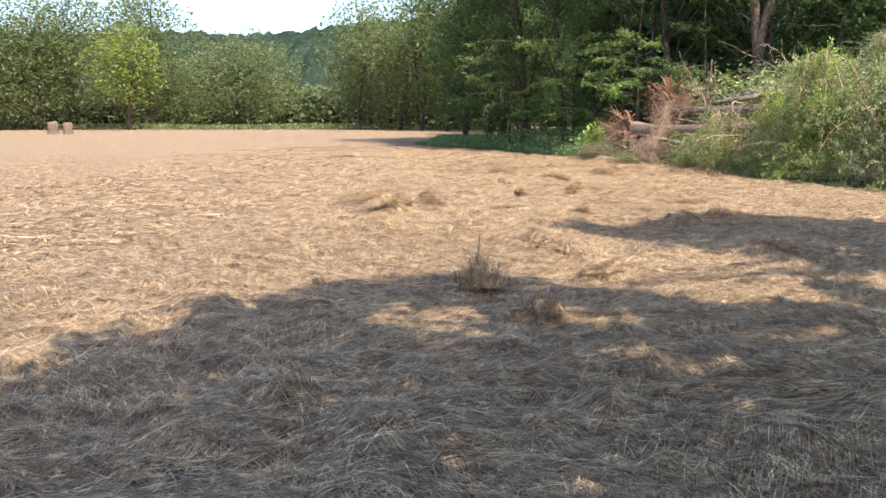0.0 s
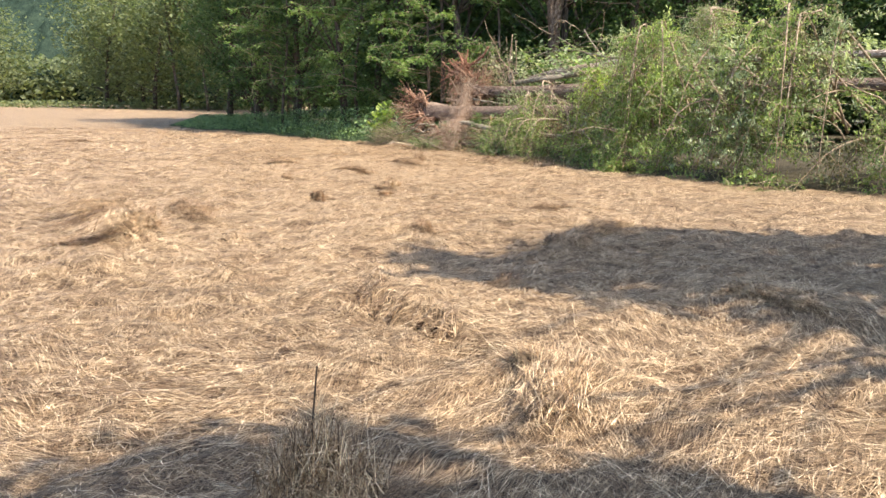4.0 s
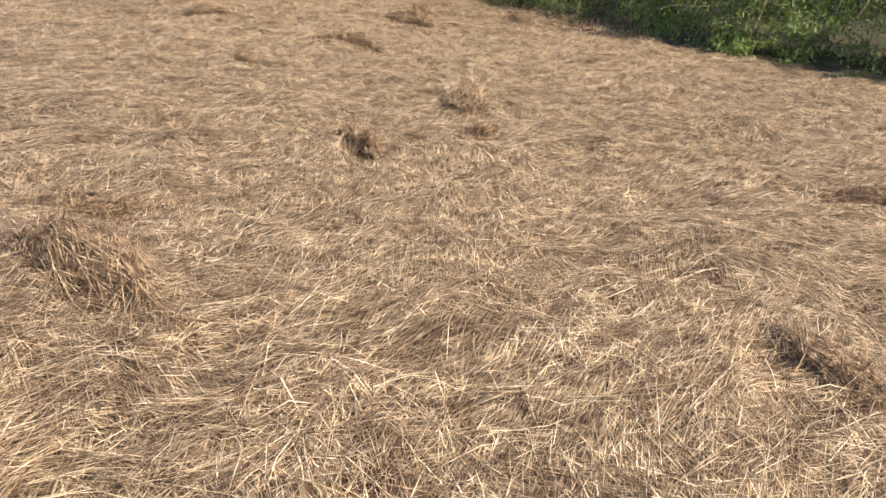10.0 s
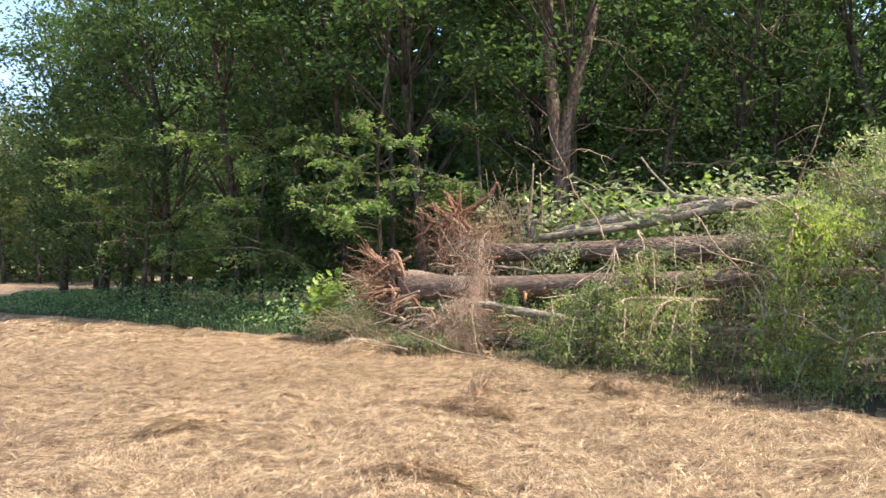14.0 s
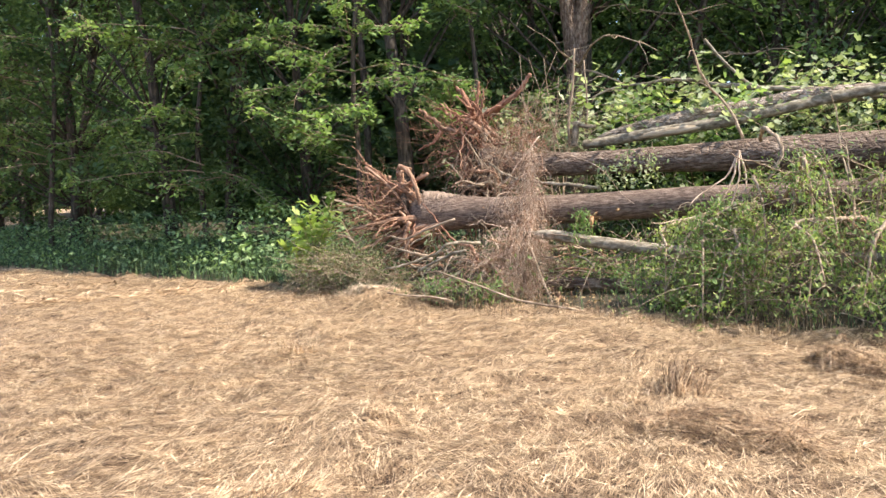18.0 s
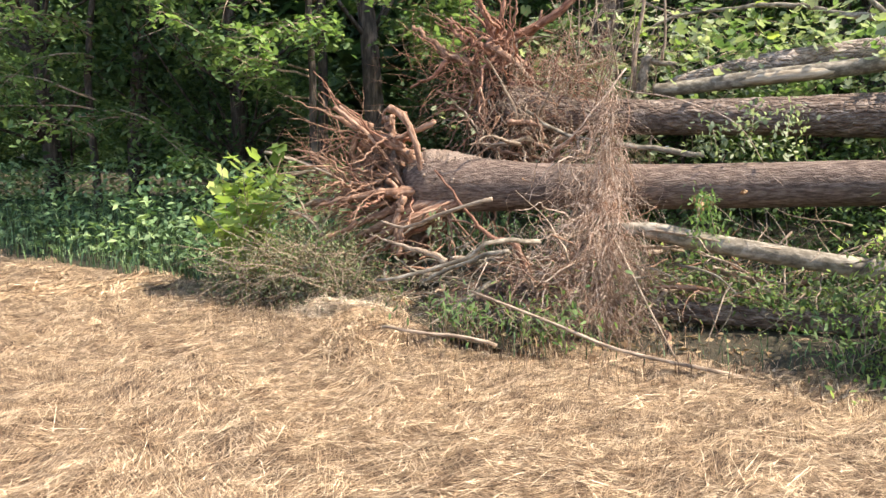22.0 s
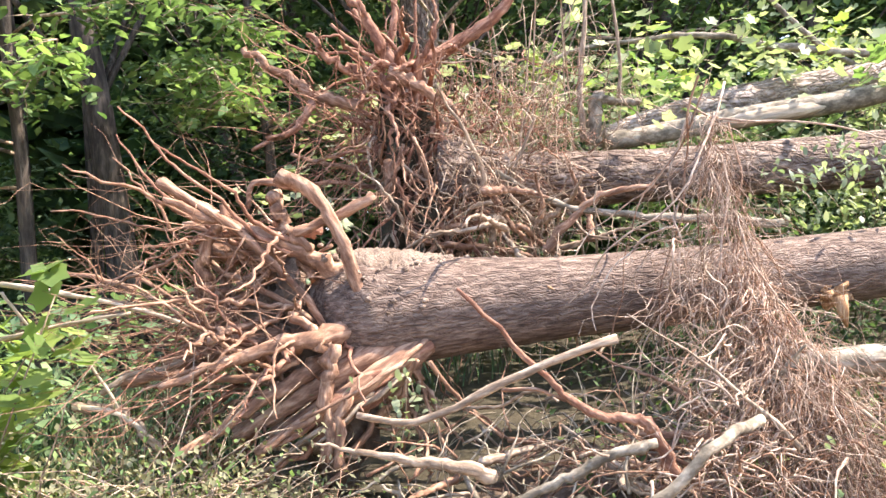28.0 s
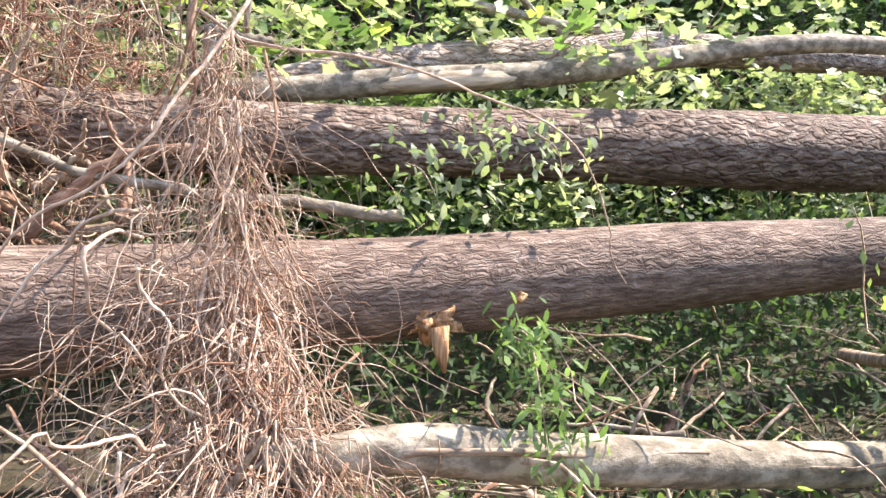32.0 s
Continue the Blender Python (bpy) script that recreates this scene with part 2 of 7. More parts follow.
STRAW_GROUND = straw_ground_material()
STRAW = blade_material("straw", [(0.0, (0.075, 0.042, 0.022)), (0.35, (0.30, 0.195, 0.108)), (0.75, (0.60, 0.435, 0.262)), (1.0, (0.90, 0.72, 0.48))])
STRAW_PALE = blade_material("pale_straw", [(0.0, (0.2, 0.14, 0.085)), (0.4, (0.62, 0.49, 0.33)), (1.0, (0.92, 0.79, 0.59))])
STRAW_BROWN = blade_material("brown_straw", [(0.0, (0.08, 0.045, 0.024)), (0.5, (0.30, 0.19, 0.108)), (1.0, (0.58, 0.43, 0.265))])
GRASS = blade_material("grass", [(0.0, (0.04, 0.08, 0.035)), (0.6, (0.09, 0.15, 0.06)), (1.0, (0.18, 0.24, 0.10))])
SOIL_GREEN = earth_material("littered_soil", (0.035, 0.03, 0.017), (0.11, 0.085, 0.05))
SOIL = earth_material("dry_soil", (0.2, 0.132, 0.088), (0.42, 0.31, 0.225))
SOIL_ROOT = earth_material("root_soil", (0.09, 0.058, 0.038), (0.24, 0.165, 0.112))
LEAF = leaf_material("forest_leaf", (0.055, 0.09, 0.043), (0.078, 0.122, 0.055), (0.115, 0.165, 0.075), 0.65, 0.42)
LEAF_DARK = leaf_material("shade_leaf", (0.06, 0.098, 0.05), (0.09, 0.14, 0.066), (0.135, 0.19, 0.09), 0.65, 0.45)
LITTER = leaf_material("litter_leaf", (0.08, 0.05, 0.03), (0.19, 0.125, 0.075), (0.38, 0.28, 0.18), 0.85, 0.15)
LEAF_HERB = leaf_material("herb_leaf", (0.10, 0.17, 0.085), (0.19, 0.275, 0.14), (0.30, 0.38, 0.20))
# pale, narrow range of greens: the haze of distance put into the colour
LEAF_FAR = leaf_material("far_leaf", (0.125, 0.145, 0.085), (0.16, 0.18, 0.105), (0.20, 0.22, 0.128), 0.7, 0.45)
LEAF_YELLOW = leaf_material("yellow_green_leaf", (0.16, 0.195, 0.075), (0.22, 0.255, 0.09), (0.29, 0.315, 0.11), 0.7, 0.45)
LEAF_PILE = leaf_material("cut_leaf", (0.15, 0.21, 0.08), (0.25, 0.315, 0.125), (0.40, 0.45, 0.2), 0.5, 0.5)
# washed-out greens: haze and backlight on the vines put into the leaf colour
LEAF_VINE = leaf_material("vine_leaf", (0.15, 0.19, 0.10), (0.28, 0.32, 0.20), (0.48, 0.50, 0.36), 0.55, 0.42)
LEAF_MAPLE = leaf_material("maple_leaf", (0.19, 0.27, 0.075), (0.29, 0.37, 0.11), (0.44, 0.49, 0.16), 0.5, 0.5)
LEAF_DRY = leaf_material("withered_leaf", (0.11, 0.115, 0.065), (0.19, 0.18, 0.11), (0.33, 0.30, 0.20), 0.9, 0.25)
# lighter copy of the leaf green: filtered sunlight put into the colour
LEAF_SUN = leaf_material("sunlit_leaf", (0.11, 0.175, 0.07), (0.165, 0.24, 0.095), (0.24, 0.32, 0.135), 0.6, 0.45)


def canopy_material():
    """Far woods: crowns and gaps between them in two sizes, the gaps' shade put into the colour."""
    m, N, L, b = material("far_canopy", 1.0)
    b.inputs["Specular IOR Level"].default_value = 0.0
    co = N.new("ShaderNodeTexCoord")
    a, c = noise_tex(N, L, co.outputs["Object"], 0.11, 4, 0.6), noise_tex(N, L, co.outputs["Object"], 0.9, 5, 0.7)
    r = ramp(N, [(0.38, (0.018, 0.03, 0.022)), (0.5, (0.038, 0.057, 0.04)), (0.64, (0.075, 0.1, 0.06))])
    L.new(math_node(N, L, "ADD", math_node(N, L, "MULTIPLY", a.outputs[0], 0.45), math_node(N, L, "MULTIPLY", c.outputs[0], 0.55)), r.inputs[0])
    L.new(r.outputs[0], b.inputs["Base Color"])
    bump(N, L, c.outputs[0], 1.0, 1.5, b)
    return m


CANOPY = canopy_material()
BARK_MAIN = bark_material("smooth_scaly_bark", (0.158, 0.108, 0.08), (0.285, 0.214, 0.164), 48.0, 9.0, 0.008, plates=(56.0, 9.0))
BARK_ROUGH = bark_material("flaky_bark", (0.155, 0.105, 0.075), (0.32, 0.248, 0.19), 24.0, 8.0, 0.028, plates=(24.0, 8.0))
BARK_PALE = bark_material("bleached_bark", (0.30, 0.235, 0.18), (0.56, 0.47, 0.39), 24.0, 8.0, 0.028, plates=(24.0, 8.0))
BARK_GREY = bark_material("grey_bark", (0.20, 0.165, 0.115), (0.41, 0.355, 0.265), 14.0, 9.0, 0.012)
BARK_TREE = bark_material("standing_bark", (0.06, 0.047, 0.035), (0.14, 0.11, 0.085), 16.0, 3.0, 0.03)
ROOT = bark_material("root_bark", (0.25, 0.137, 0.083), (0.47, 0.305, 0.2), 30.0, 6.0, 0.01)
ROOT_RED = bark_material("red_root_bark", (0.245, 0.115, 0.07), (0.46, 0.27, 0.175), 30.0, 6.0, 0.01)
TWIG = bark_material("twig_bark", (0.27, 0.195, 0.13), (0.52, 0.41, 0.29), 40.0, 8.0, 0.004)
SPLINTER = bark_material("split_wood", (0.38, 0.2, 0.09), (0.60, 0.40, 0.21), 60.0, 5.0, 0.01)
VINE = bark_material("dry_vine_bark", (0.40, 0.29, 0.205), (0.68, 0.54, 0.41), 40.0, 8.0, 0.004)
PALE_WOOD = bark_material("peeled_wood", (0.42, 0.33, 0.22), (0.62, 0.52, 0.38), 30.0, 4.0, 0.006)


# ---- mesh helpers ----
def to_mesh(name, verts, faces, mat, smooth=True):
    me = bpy.data.meshes.new(name)
    me.from_pydata([tuple(v) for v in verts], [], faces)
    me.materials.append(mat)
    if smooth:
        me.polygons.foreach_set("use_smooth", [True] * len(me.polygons))
    me.update()
    return me


def fast_mesh(name, verts, tris, mat, smooth=False):
    """A mesh out of numpy arrays of corners and triangles."""
    me = bpy.data.meshes.new(name)
    me.vertices.add(len(verts))
    me.vertices.foreach_set("co", np.ascontiguousarray(verts, dtype=np.float32).ravel())
    me.loops.add(len(tris) * 3)
    me.loops.foreach_set("vertex_index", np.ascontiguousarray(tris, dtype=np.int32).ravel())
    me.polygons.add(len(tris))
    me.polygons.foreach_set("loop_start", np.arange(0, len(tris) * 3, 3, dtype=np.int32))
    if smooth:
        me.polygons.foreach_set("use_smooth", np.ones(len(tris), dtype=bool))
    me.materials.append(mat)
    me.update(calc_edges=True)
    return me


def part(name, mesh, parent, label="", kind=""):
    ob = new(name, mesh)
    ob.parent = parent
    return tagged(ob, label, kind=kind)


def empty(name, at, label, category, group=""):
    ob = new(name)
    ob.location = at
    return tagged(ob, label, category, group)


def bend(points, n):
    """n points on a smooth line through the given ones (Catmull-Rom)."""
    p = [Vector(q) for q in points]
    p = [p[0] * 2 - p[1]] + p + [p[-1] * 2 - p[-2]]
    out = []
    spans = len(p) - 3
    for k in range(n):
        s = k / (n - 1) * spans
        i = min(int(s), spans - 1)
        t = s - i
        a, b, c, d = p[i:i + 4]
        out.append(0.5 * ((2 * b) + (c - a) * t + (2 * a - 5 * b + 4 * c - d) * t * t + (3 * b - a - 3 * c + d) * t ** 3))
    return out


def tube(points, radii, sides=8, lump=0.0, rng=None):
    """Corners and faces of a tapered, closed tube along the points."""
    verts, faces = [], []
    n = len(points)
    side = None
    for i, p in enumerate(points):
        d = (points[min(i + 1, n - 1)] - points[max(i - 1, 0)]).normalized()
        if side is None:
            side = d.orthogonal().normalized()
        side = (side - d * side.dot(d)).normalized()
        up = d.cross(side)
        r = radii[i] if hasattr(radii, "__len__") else radii
        for k in range(sides):
            a = 2 * math.pi * k / sides
            q = r * (1 + (lump * (rng.random() - 0.5) if rng else 0))
            verts.append(p + side * math.cos(a) * q + up * math.sin(a) * q)
    for i in range(n - 1):
        for k in range(sides):
            a, b = i * sides + k, i * sides + (k + 1) % sides
            faces.append((a, b, b + sides, a + sides))
    faces.append(tuple(range(sides - 1, -1, -1)))
    faces.append(tuple(range((n - 1) * sides, n * sides)))
    return verts, faces


def taper(n, a, b, power=1.0):
    return [a + (b - a) * (i / (n - 1)) ** power for i in range(n)]


class Heap:
    """Collects many small meshes into one."""

    def __init__(self):
        self.v, self.f = [], []

    def add(self, vf):
        k = len(self.v)
        self.v += vf[0]
        self.f += [tuple(i + k for i in f) for f in vf[1]]


def wander(rng, start, way, length, n, crook, drop=0.0):
    """A crooked line from start: n points, turning at random and drooping."""
    p, d = Vector(start), Vector(way).normalized()
    out = [p.copy()]
    for i in range(n - 1):
        d = (d + Vector((rng.gauss(0, crook), rng.gauss(0, crook), rng.gauss(0, crook) - drop))).normalized()
        p = p + d * (length / (n - 1))
        out.append(p.copy())
    return out


def lobed_leaves(rng, spots, size, spread):
    """Broad five-lobed leaves, slightly cupped."""
    n = len(spots)
    c = np.asarray(spots, float) + rng.normal(0, 1, (n, 3)) * spread
    a, t = rng.uniform(0, 6.28, n), rng.normal(-0.35, 0.5, n)
    d = np.stack([np.cos(a) * np.cos(t), np.sin(a) * np.cos(t), np.sin(t)], 1)
    s = np.stack([-np.sin(a), np.cos(a), rng.normal(0, 0.4, n)], 1)
    s /= np.linalg.norm(s, axis=1)[:, None]
    up = np.cross(d, s)
    l = (size * rng.uniform(0.6, 1.3, n))[:, None]
    angles = [(-2.75, 0.42), (-2.0, 0.55), (-1.55, 0.46), (-1.0, 0.64), (-0.55, 0.5), (0.0, 0.75), (0.55, 0.5), (1.0, 0.64), (1.55, 0.46), (2.0, 0.55), (2.75, 0.42)]
    p = [c] + [c + (d * math.cos(q) + s * math.sin(q) + up * 0.18) * r * l for q, r in angles]
    v = np.stack(p, 1).reshape(-1, 3)
    k = np.arange(n)[:, None] * 12
    return v, np.concatenate([k + np.array([0, i, i + 1]) for i in range(1, 11)], 0)


def leaves(rng, spots, size, tilt=0.6, per=1, spread=0.0, shape=1.8, fold=0.25, full=False):
    """Folded diamond leaves at the spots (array n x 3): corners and triangles."""
    spots = np.repeat(np.asarray(spots, float), per, axis=0)
    n = len(spots)
    c = spots + rng.normal(0, 1, (n, 3)) * spread
    a = rng.uniform(0, 2 * np.pi, n)
    t = rng.normal(0, tilt, n)
    l = size * rng.uniform(0.6, 1.35, n)
    d = np.stack([np.cos(a) * np.cos(t), np.sin(a) * np.cos(t), np.sin(t)], 1)
    s = np.stack([-np.sin(a), np.cos(a), rng.normal(0, 0.45, n)], 1)
    s /= np.linalg.norm(s, axis=1)[:, None]
    nn = np.cross(d, s)
    w = (l / shape / 2)[:, None]
    l = l[:, None]
    if full:   # six corners: a rounder blade with a drooping tip
        sag = nn * l * rng.uniform(-0.25, 0.1, n)[:, None]
        p = [c - d * l / 2, c - d * l * 0.2 + s * w + nn * w * fold, c + d * l * 0.2 + s * w * 0.8 + nn * w * fold + sag * 0.4, c + d * l / 2 + sag,
             c + d * l * 0.2 - s * w * 0.8 + nn * w * fold + sag * 0.4, c - d * l * 0.2 - s * w + nn * w * fold]
        v = np.stack(p, 1).reshape(-1, 3)
        k = np.arange(n)[:, None] * 6
        return v, np.concatenate([k + np.array(q) for q in ((0, 1, 5), (1, 2, 4), (1, 4, 5), (2, 3, 4))], 0)
    v = np.stack([c - d * l / 2, c + s * w + nn * w * fold, c + d * l / 2, c - s * w + nn * w * fold], 1).reshape(-1, 3)
    k = np.arange(n)[:, None] * 4
    f = np.concatenate([k + np.array([0, 1, 2]), k + np.array([0, 2, 3])], 0)
    return v, f


# ---- ground ----
def lumps(x, y):
    """Height of the mown field: swaths and hummocks of matted hay."""
    v = 0.06 * noise.noise((x * 0.55, y * 0.55, 0.3)) + 0.05 * noise.noise((x * 1.5, y * 1.7, 4.1))
    w = 1 - 2 * abs(noise.noise((x * 2.2 + 0.6 * y, y * 3.6, 9.7)))
    u = 1 - 2 * abs(noise.noise((x * 5.0 - y, y * 6.5 + x, 5.5)))
    return v + 0.042 * w + 0.032 * u + 0.02 * noise.noise((x * 7.0, y * 8.0, 2.2))


MOUNDS = [  # x, y, radius, height: heaps of hay in the field
    (-0.66, 7.1, 0.2, 0.06), (0.45, 8.0, 0.4, 0.08), (-0.07, 6.15, 0.25, 0.07), (-2.45, 12.2, 0.45, 0.16), (-2.2, 14.35, 0.4, 0.12), (1.83, 23.75, 0.2, 0.14),
    (4.18, 24.2, 0.4, 0.14), (2.5, 9.5, 0.5, 0.12), (0.05, 20.6, 0.4, 0.10), (-1.25, 19.4, 0.3, 0.06),
    (0.48, 17.5, 0.35, 0.10), (0.27, 16.4, 0.35, 0.08), (1.5, 23.1, 0.45, 0.10), (2.8, 22.2, 0.5, 0.1), (-1.3, 22.7, 0.4, 0.08),
    (1.75, 29.2, 0.55, 0.1), (0.9, 14.2, 0.4, 0.1), (1.85, 11.95, 0.3, 0.14), (-2.7, 11.3, 0.5, 0.12), (-0.65, 16.25, 0.35, 0.07)]
MOUNDS += [(-2.4, 12.3, 0.26, 0.1), (-2.55, 12.75, 0.26, 0.14), (-2.85, 13.4, 0.28, 0.14), (-3.25, 14.4, 0.3, 0.13), (-3.6, 15.3, 0.3, 0.1)]   # an upturned swath
MOUNDS += [(0.29, 8.19, 0.16, -0.15), (0.34, 16.4, 0.16, -0.13), (-0.66, 16.1, 0.15, -0.12), (0.6, 8.3, 0.3, 0.05)]   # hollows
for q in range(120):   # smaller clumps all over the field
    MOUNDS.append((random.uniform(-9, 6), random.uniform(3, 34), random.uniform(0.1, 0.32), random.uniform(0.03, 0.1)))
FURROW = [(-0.33, 10.47), (-0.31, 10.02), (-0.22, 9.71), (-0.09, 9.49), (0.03, 9.29), (0.17, 8.99)]   # a wheel's cut edge in the hay


def ground_z(x, y):
    z = lumps(x, y)
    for mx, my, r, h in MOUNDS:
        q = ((x - mx) ** 2 + (y - my) ** 2) / (r * r)
        if q < 6:
            z += h * math.exp(-q) * (1 + 0.35 * noise.noise((x * 9, y * 9, 1.7)))
    if -1.5 < x < 1.5 and 8.6 < y < 10.9:
        fx = float(np.interp(-y, [-q[1] for q in FURROW], [q[0] for q in FURROW]))
        d = x - fx
        ends = min(1.0, max(0.0, (10.6 - y) * 3), max(0.0, (y - 8.8) * 3))
        if d > 0:
            z += ends * 0.15 * math.exp(-d / 0.35)
        else:
            z -= ends * 0.11 * math.exp(d / 0.09)
    fade = min(1.0, max(0.15, (90 - math.hypot(x, y - 15)) / 45))
    return z * fade


def axis(fine_a, fine_b, step, far_a, far_b):
    v = list(np.arange(fine_a, fine_b, step))
    q, s = fine_b, step
    while q < far_b:
        v.append(q)
        s *= 1.13
        q += s
    q, s = fine_a - step, step
    while q > far_a:
        v.insert(0, q)
        s *= 1.13
        q -= s
    return [far_a] + v + [far_b]


xs, ys = axis(-4.6, 4.4, 0.082, -900, 900), axis(1.8, 31.0, 0.082, -600, 1600)
gv = np.array([(x, y, ground_z(x, y)) for y in ys for x in xs], np.float32)
nx = len(xs)
gi = np.array([(j * nx + i) for j in range(len(ys) - 1) for i in range(nx - 1)])
gt = np.concatenate([np.stack([gi, gi + 1, gi + nx + 1], 1), np.stack([gi, gi + nx + 1, gi + nx], 1)])
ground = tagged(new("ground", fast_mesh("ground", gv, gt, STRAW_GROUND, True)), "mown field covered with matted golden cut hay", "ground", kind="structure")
HEIGHTS = gv[:, 2].reshape(len(ys), nx)


def heights_at(x, y):
    ix = np.clip(np.searchsorted(xs, x), 1, nx - 1)
    iy = np.clip(np.searchsorted(ys, y), 1, len(ys) - 1)
    ax, ay = np.asarray(xs), np.asarray(ys)
    u = np.clip((x - ax[ix - 1]) / (ax[ix] - ax[ix - 1]), 0, 1)
    w = np.clip((y - ay[iy - 1]) / (ay[iy] - ay[iy - 1]), 0, 1)
    a, b = HEIGHTS[iy - 1, ix - 1] * (1 - u) + HEIGHTS[iy - 1, ix] * u, HEIGHTS[iy, ix - 1] * (1 - u) + HEIGHTS[iy, ix] * u
    return a * (1 - w) + b * w


def ribbons(name, rs, base, mid, end, width, mat):
    """Thin straws or grass blades through base, mid and end, pointed at the end."""
    n = len(base)
    d = end - base
    s = np.stack([-d[:, 1], d[:, 0], rs.normal(0, 0.3, n) * np.linalg.norm(d, axis=1)], 1)
    s /= np.maximum(np.linalg.norm(s, axis=1), 1e-6)[:, None]
    s *= (width / 2)[:, None]
    v = np.stack([base - s, base + s, mid - s, mid + s, end], 1).reshape(-1, 3)
    k = np.arange(n)[:, None] * 5
    f = np.concatenate([k + np.array(q) for q in ((0, 1, 3), (0, 3, 2), (2, 3, 4))], 0)
    return fast_mesh(name, v, f, mat)


def field_edge(y):
    """x of the field's eastern edge at y."""
    return np.interp(y, [-50, 12, 15.5, 18, 20.2, 22, 25, 26.7, 28.3, 31.5, 33.4, 36, 44.5, 50, 55, 60, 66, 81, 130],
                     [16, 12, 9.7, 6.8, 5.6, 4.9, 4.4, 3.6, 2.4, 1.2, 0.4, -0.9, -6.3, -8.7, -9, -7.0, -4.5, -4.5, -4.5])


def straw_flow(x, y):
    """Heading of the hay's lie: long swirls with smaller ones on them."""
    return np.array([2.6 * noise.noise((a * 0.4, b * 0.4, 7.7)) + 1.5 * noise.noise((a * 1.5, b * 1.5, 3.3)) + 0.25 for a, b in zip(x, y)])


def lay_straw(rs, x, y, head, length, lift, bow=0.12):
    n = len(x)
    c, s = np.cos(head), np.sin(head)
    sway = rs.normal(0, bow, n) * length
    x, y = x - c * length * 0.5, y - s * length * 0.5
    mx, my = x + c * length * 0.5 - s * sway, y + s * length * 0.5 + c * sway
    ex, ey = x + c * length, y + s * length
    base = np.stack([x, y, heights_at(x, y) + rs.uniform(-0.006, 0.01, n)], 1)
    mid = np.stack([mx, my, heights_at(mx, my) + 0.006 + lift], 1)
    end = np.stack([ex, ey, heights_at(ex, ey) + lift * rs.uniform(-0.2, 1.4, n) + rs.uniform(-0.004, 0.018, n)], 1)
    return base, mid, end


def strew(rs, strips):
    x, y = [], []
    for x0, x1, y0, y1, per in strips:
        n = int((x1 - x0) * (y1 - y0) * per)
        x.append(rs.uniform(x0, x1, n))
        y.append(rs.uniform(y0, y1, n))
    x, y = np.concatenate(x), np.concatenate(y)
    keep = x < field_edge(y) + rs.normal(0.0, 0.25, len(x))
    off = x - np.interp(-y, [-q[1] for q in FURROW], [q[0] for q in FURROW])
    keep &= ~((y > 8.95) & (y < 10.5) & (off > -0.15) & (off < 0.11) & (rs.random_sample(len(x)) < 0.85))   # the wheel's cut stays open
    return x[keep], y[keep]


NEAR_STRIPS = ((-3.6, 3.2, 1.8, 9, 1.0), (-4.6, 3.2, 9, 19, 1.0), (-4.0, 4.5, 19, 28.5, 1.0), (-2.5, 3.0, 28.5, 33, 0.8))


def straw_wisps(label):
    """Wisps of long straws that lie side by side along the flow, arching over one another."""
    rs = np.random.RandomState(5)
    x, y = strew(rs, [(a, b, c, d, 150 * q) for a, b, c, d, q in NEAR_STRIPS] + [(-12, -4.6, 4, 32, 22), (3.2, 8, 6, 19, 40), (-16, 2, 32, 46, 18)])
    per = 4
    head = straw_flow(x, y) + rs.normal(0, 0.65, len(x))
    near = (y < 32) & (x > -5)
    lift = np.abs(rs.normal(0, 0.018, len(x))) + np.where(rs.random_sample(len(x)) < 0.1, rs.uniform(0.01, 0.05, len(x)), 0)
    length = rs.uniform(0.18, 0.5, len(x))
    off = rs.normal(0, 1, (per, len(x))) * np.where(near, 0.014, 0.03)
    hx = (x - np.sin(head) * off + np.cos(head) * rs.normal(0, 0.06, off.shape)).ravel()
    hy = (y + np.cos(head) * off + np.sin(head) * rs.normal(0, 0.06, off.shape)).ravel()
    spin = (head + rs.normal(0, 0.2, off.shape)).ravel()
    b, m, e = lay_straw(rs, hx, hy, spin, (length * rs.uniform(0.7, 1.2, off.shape)).ravel(), (lift * rs.uniform(0.5, 1.3, off.shape)).ravel(), 0.07)
    wide = np.tile(near, per)
    w = np.where(wide, rs.uniform(0.0009, 0.0026, len(hx)), rs.uniform(0.006, 0.012, len(hx)))
    tagged(new("straw", ribbons("straw", rs, b, m, e, w, STRAW)), label, "straw", kind="stuff")


def scatter_straw(label):
    """Single straws lying across the wisps, some of them standing off."""
    rs = np.random.RandomState(15)
    x, y = strew(rs, [(a, b, c, d, 250 * q) for a, b, c, d, q in NEAR_STRIPS] + [(-12, -4, 4, 32, 30), (3.2, 8, 6, 19, 50), (-16, 2, 32, 46, 24)])
    n = len(x)
    near = (y < 32) & (x > -5)
    lift = np.abs(rs.normal(0, 0.012, n))
    wild = rs.random_sample(n) < 0.12
    lift[wild] += rs.uniform(0.015, 0.09, wild.sum())
    b, m, e = lay_straw(rs, x, y, straw_flow(x, y) + rs.normal(0, 1.0, n), rs.uniform(0.1, 0.38, n), lift)
    w = np.where(near, rs.uniform(0.0009, 0.0028, n), rs.uniform(0.006, 0.012, n))
    tagged(new("straw", ribbons("straw", rs, b, m, e, w, STRAW)), label, "straw", kind="stuff")


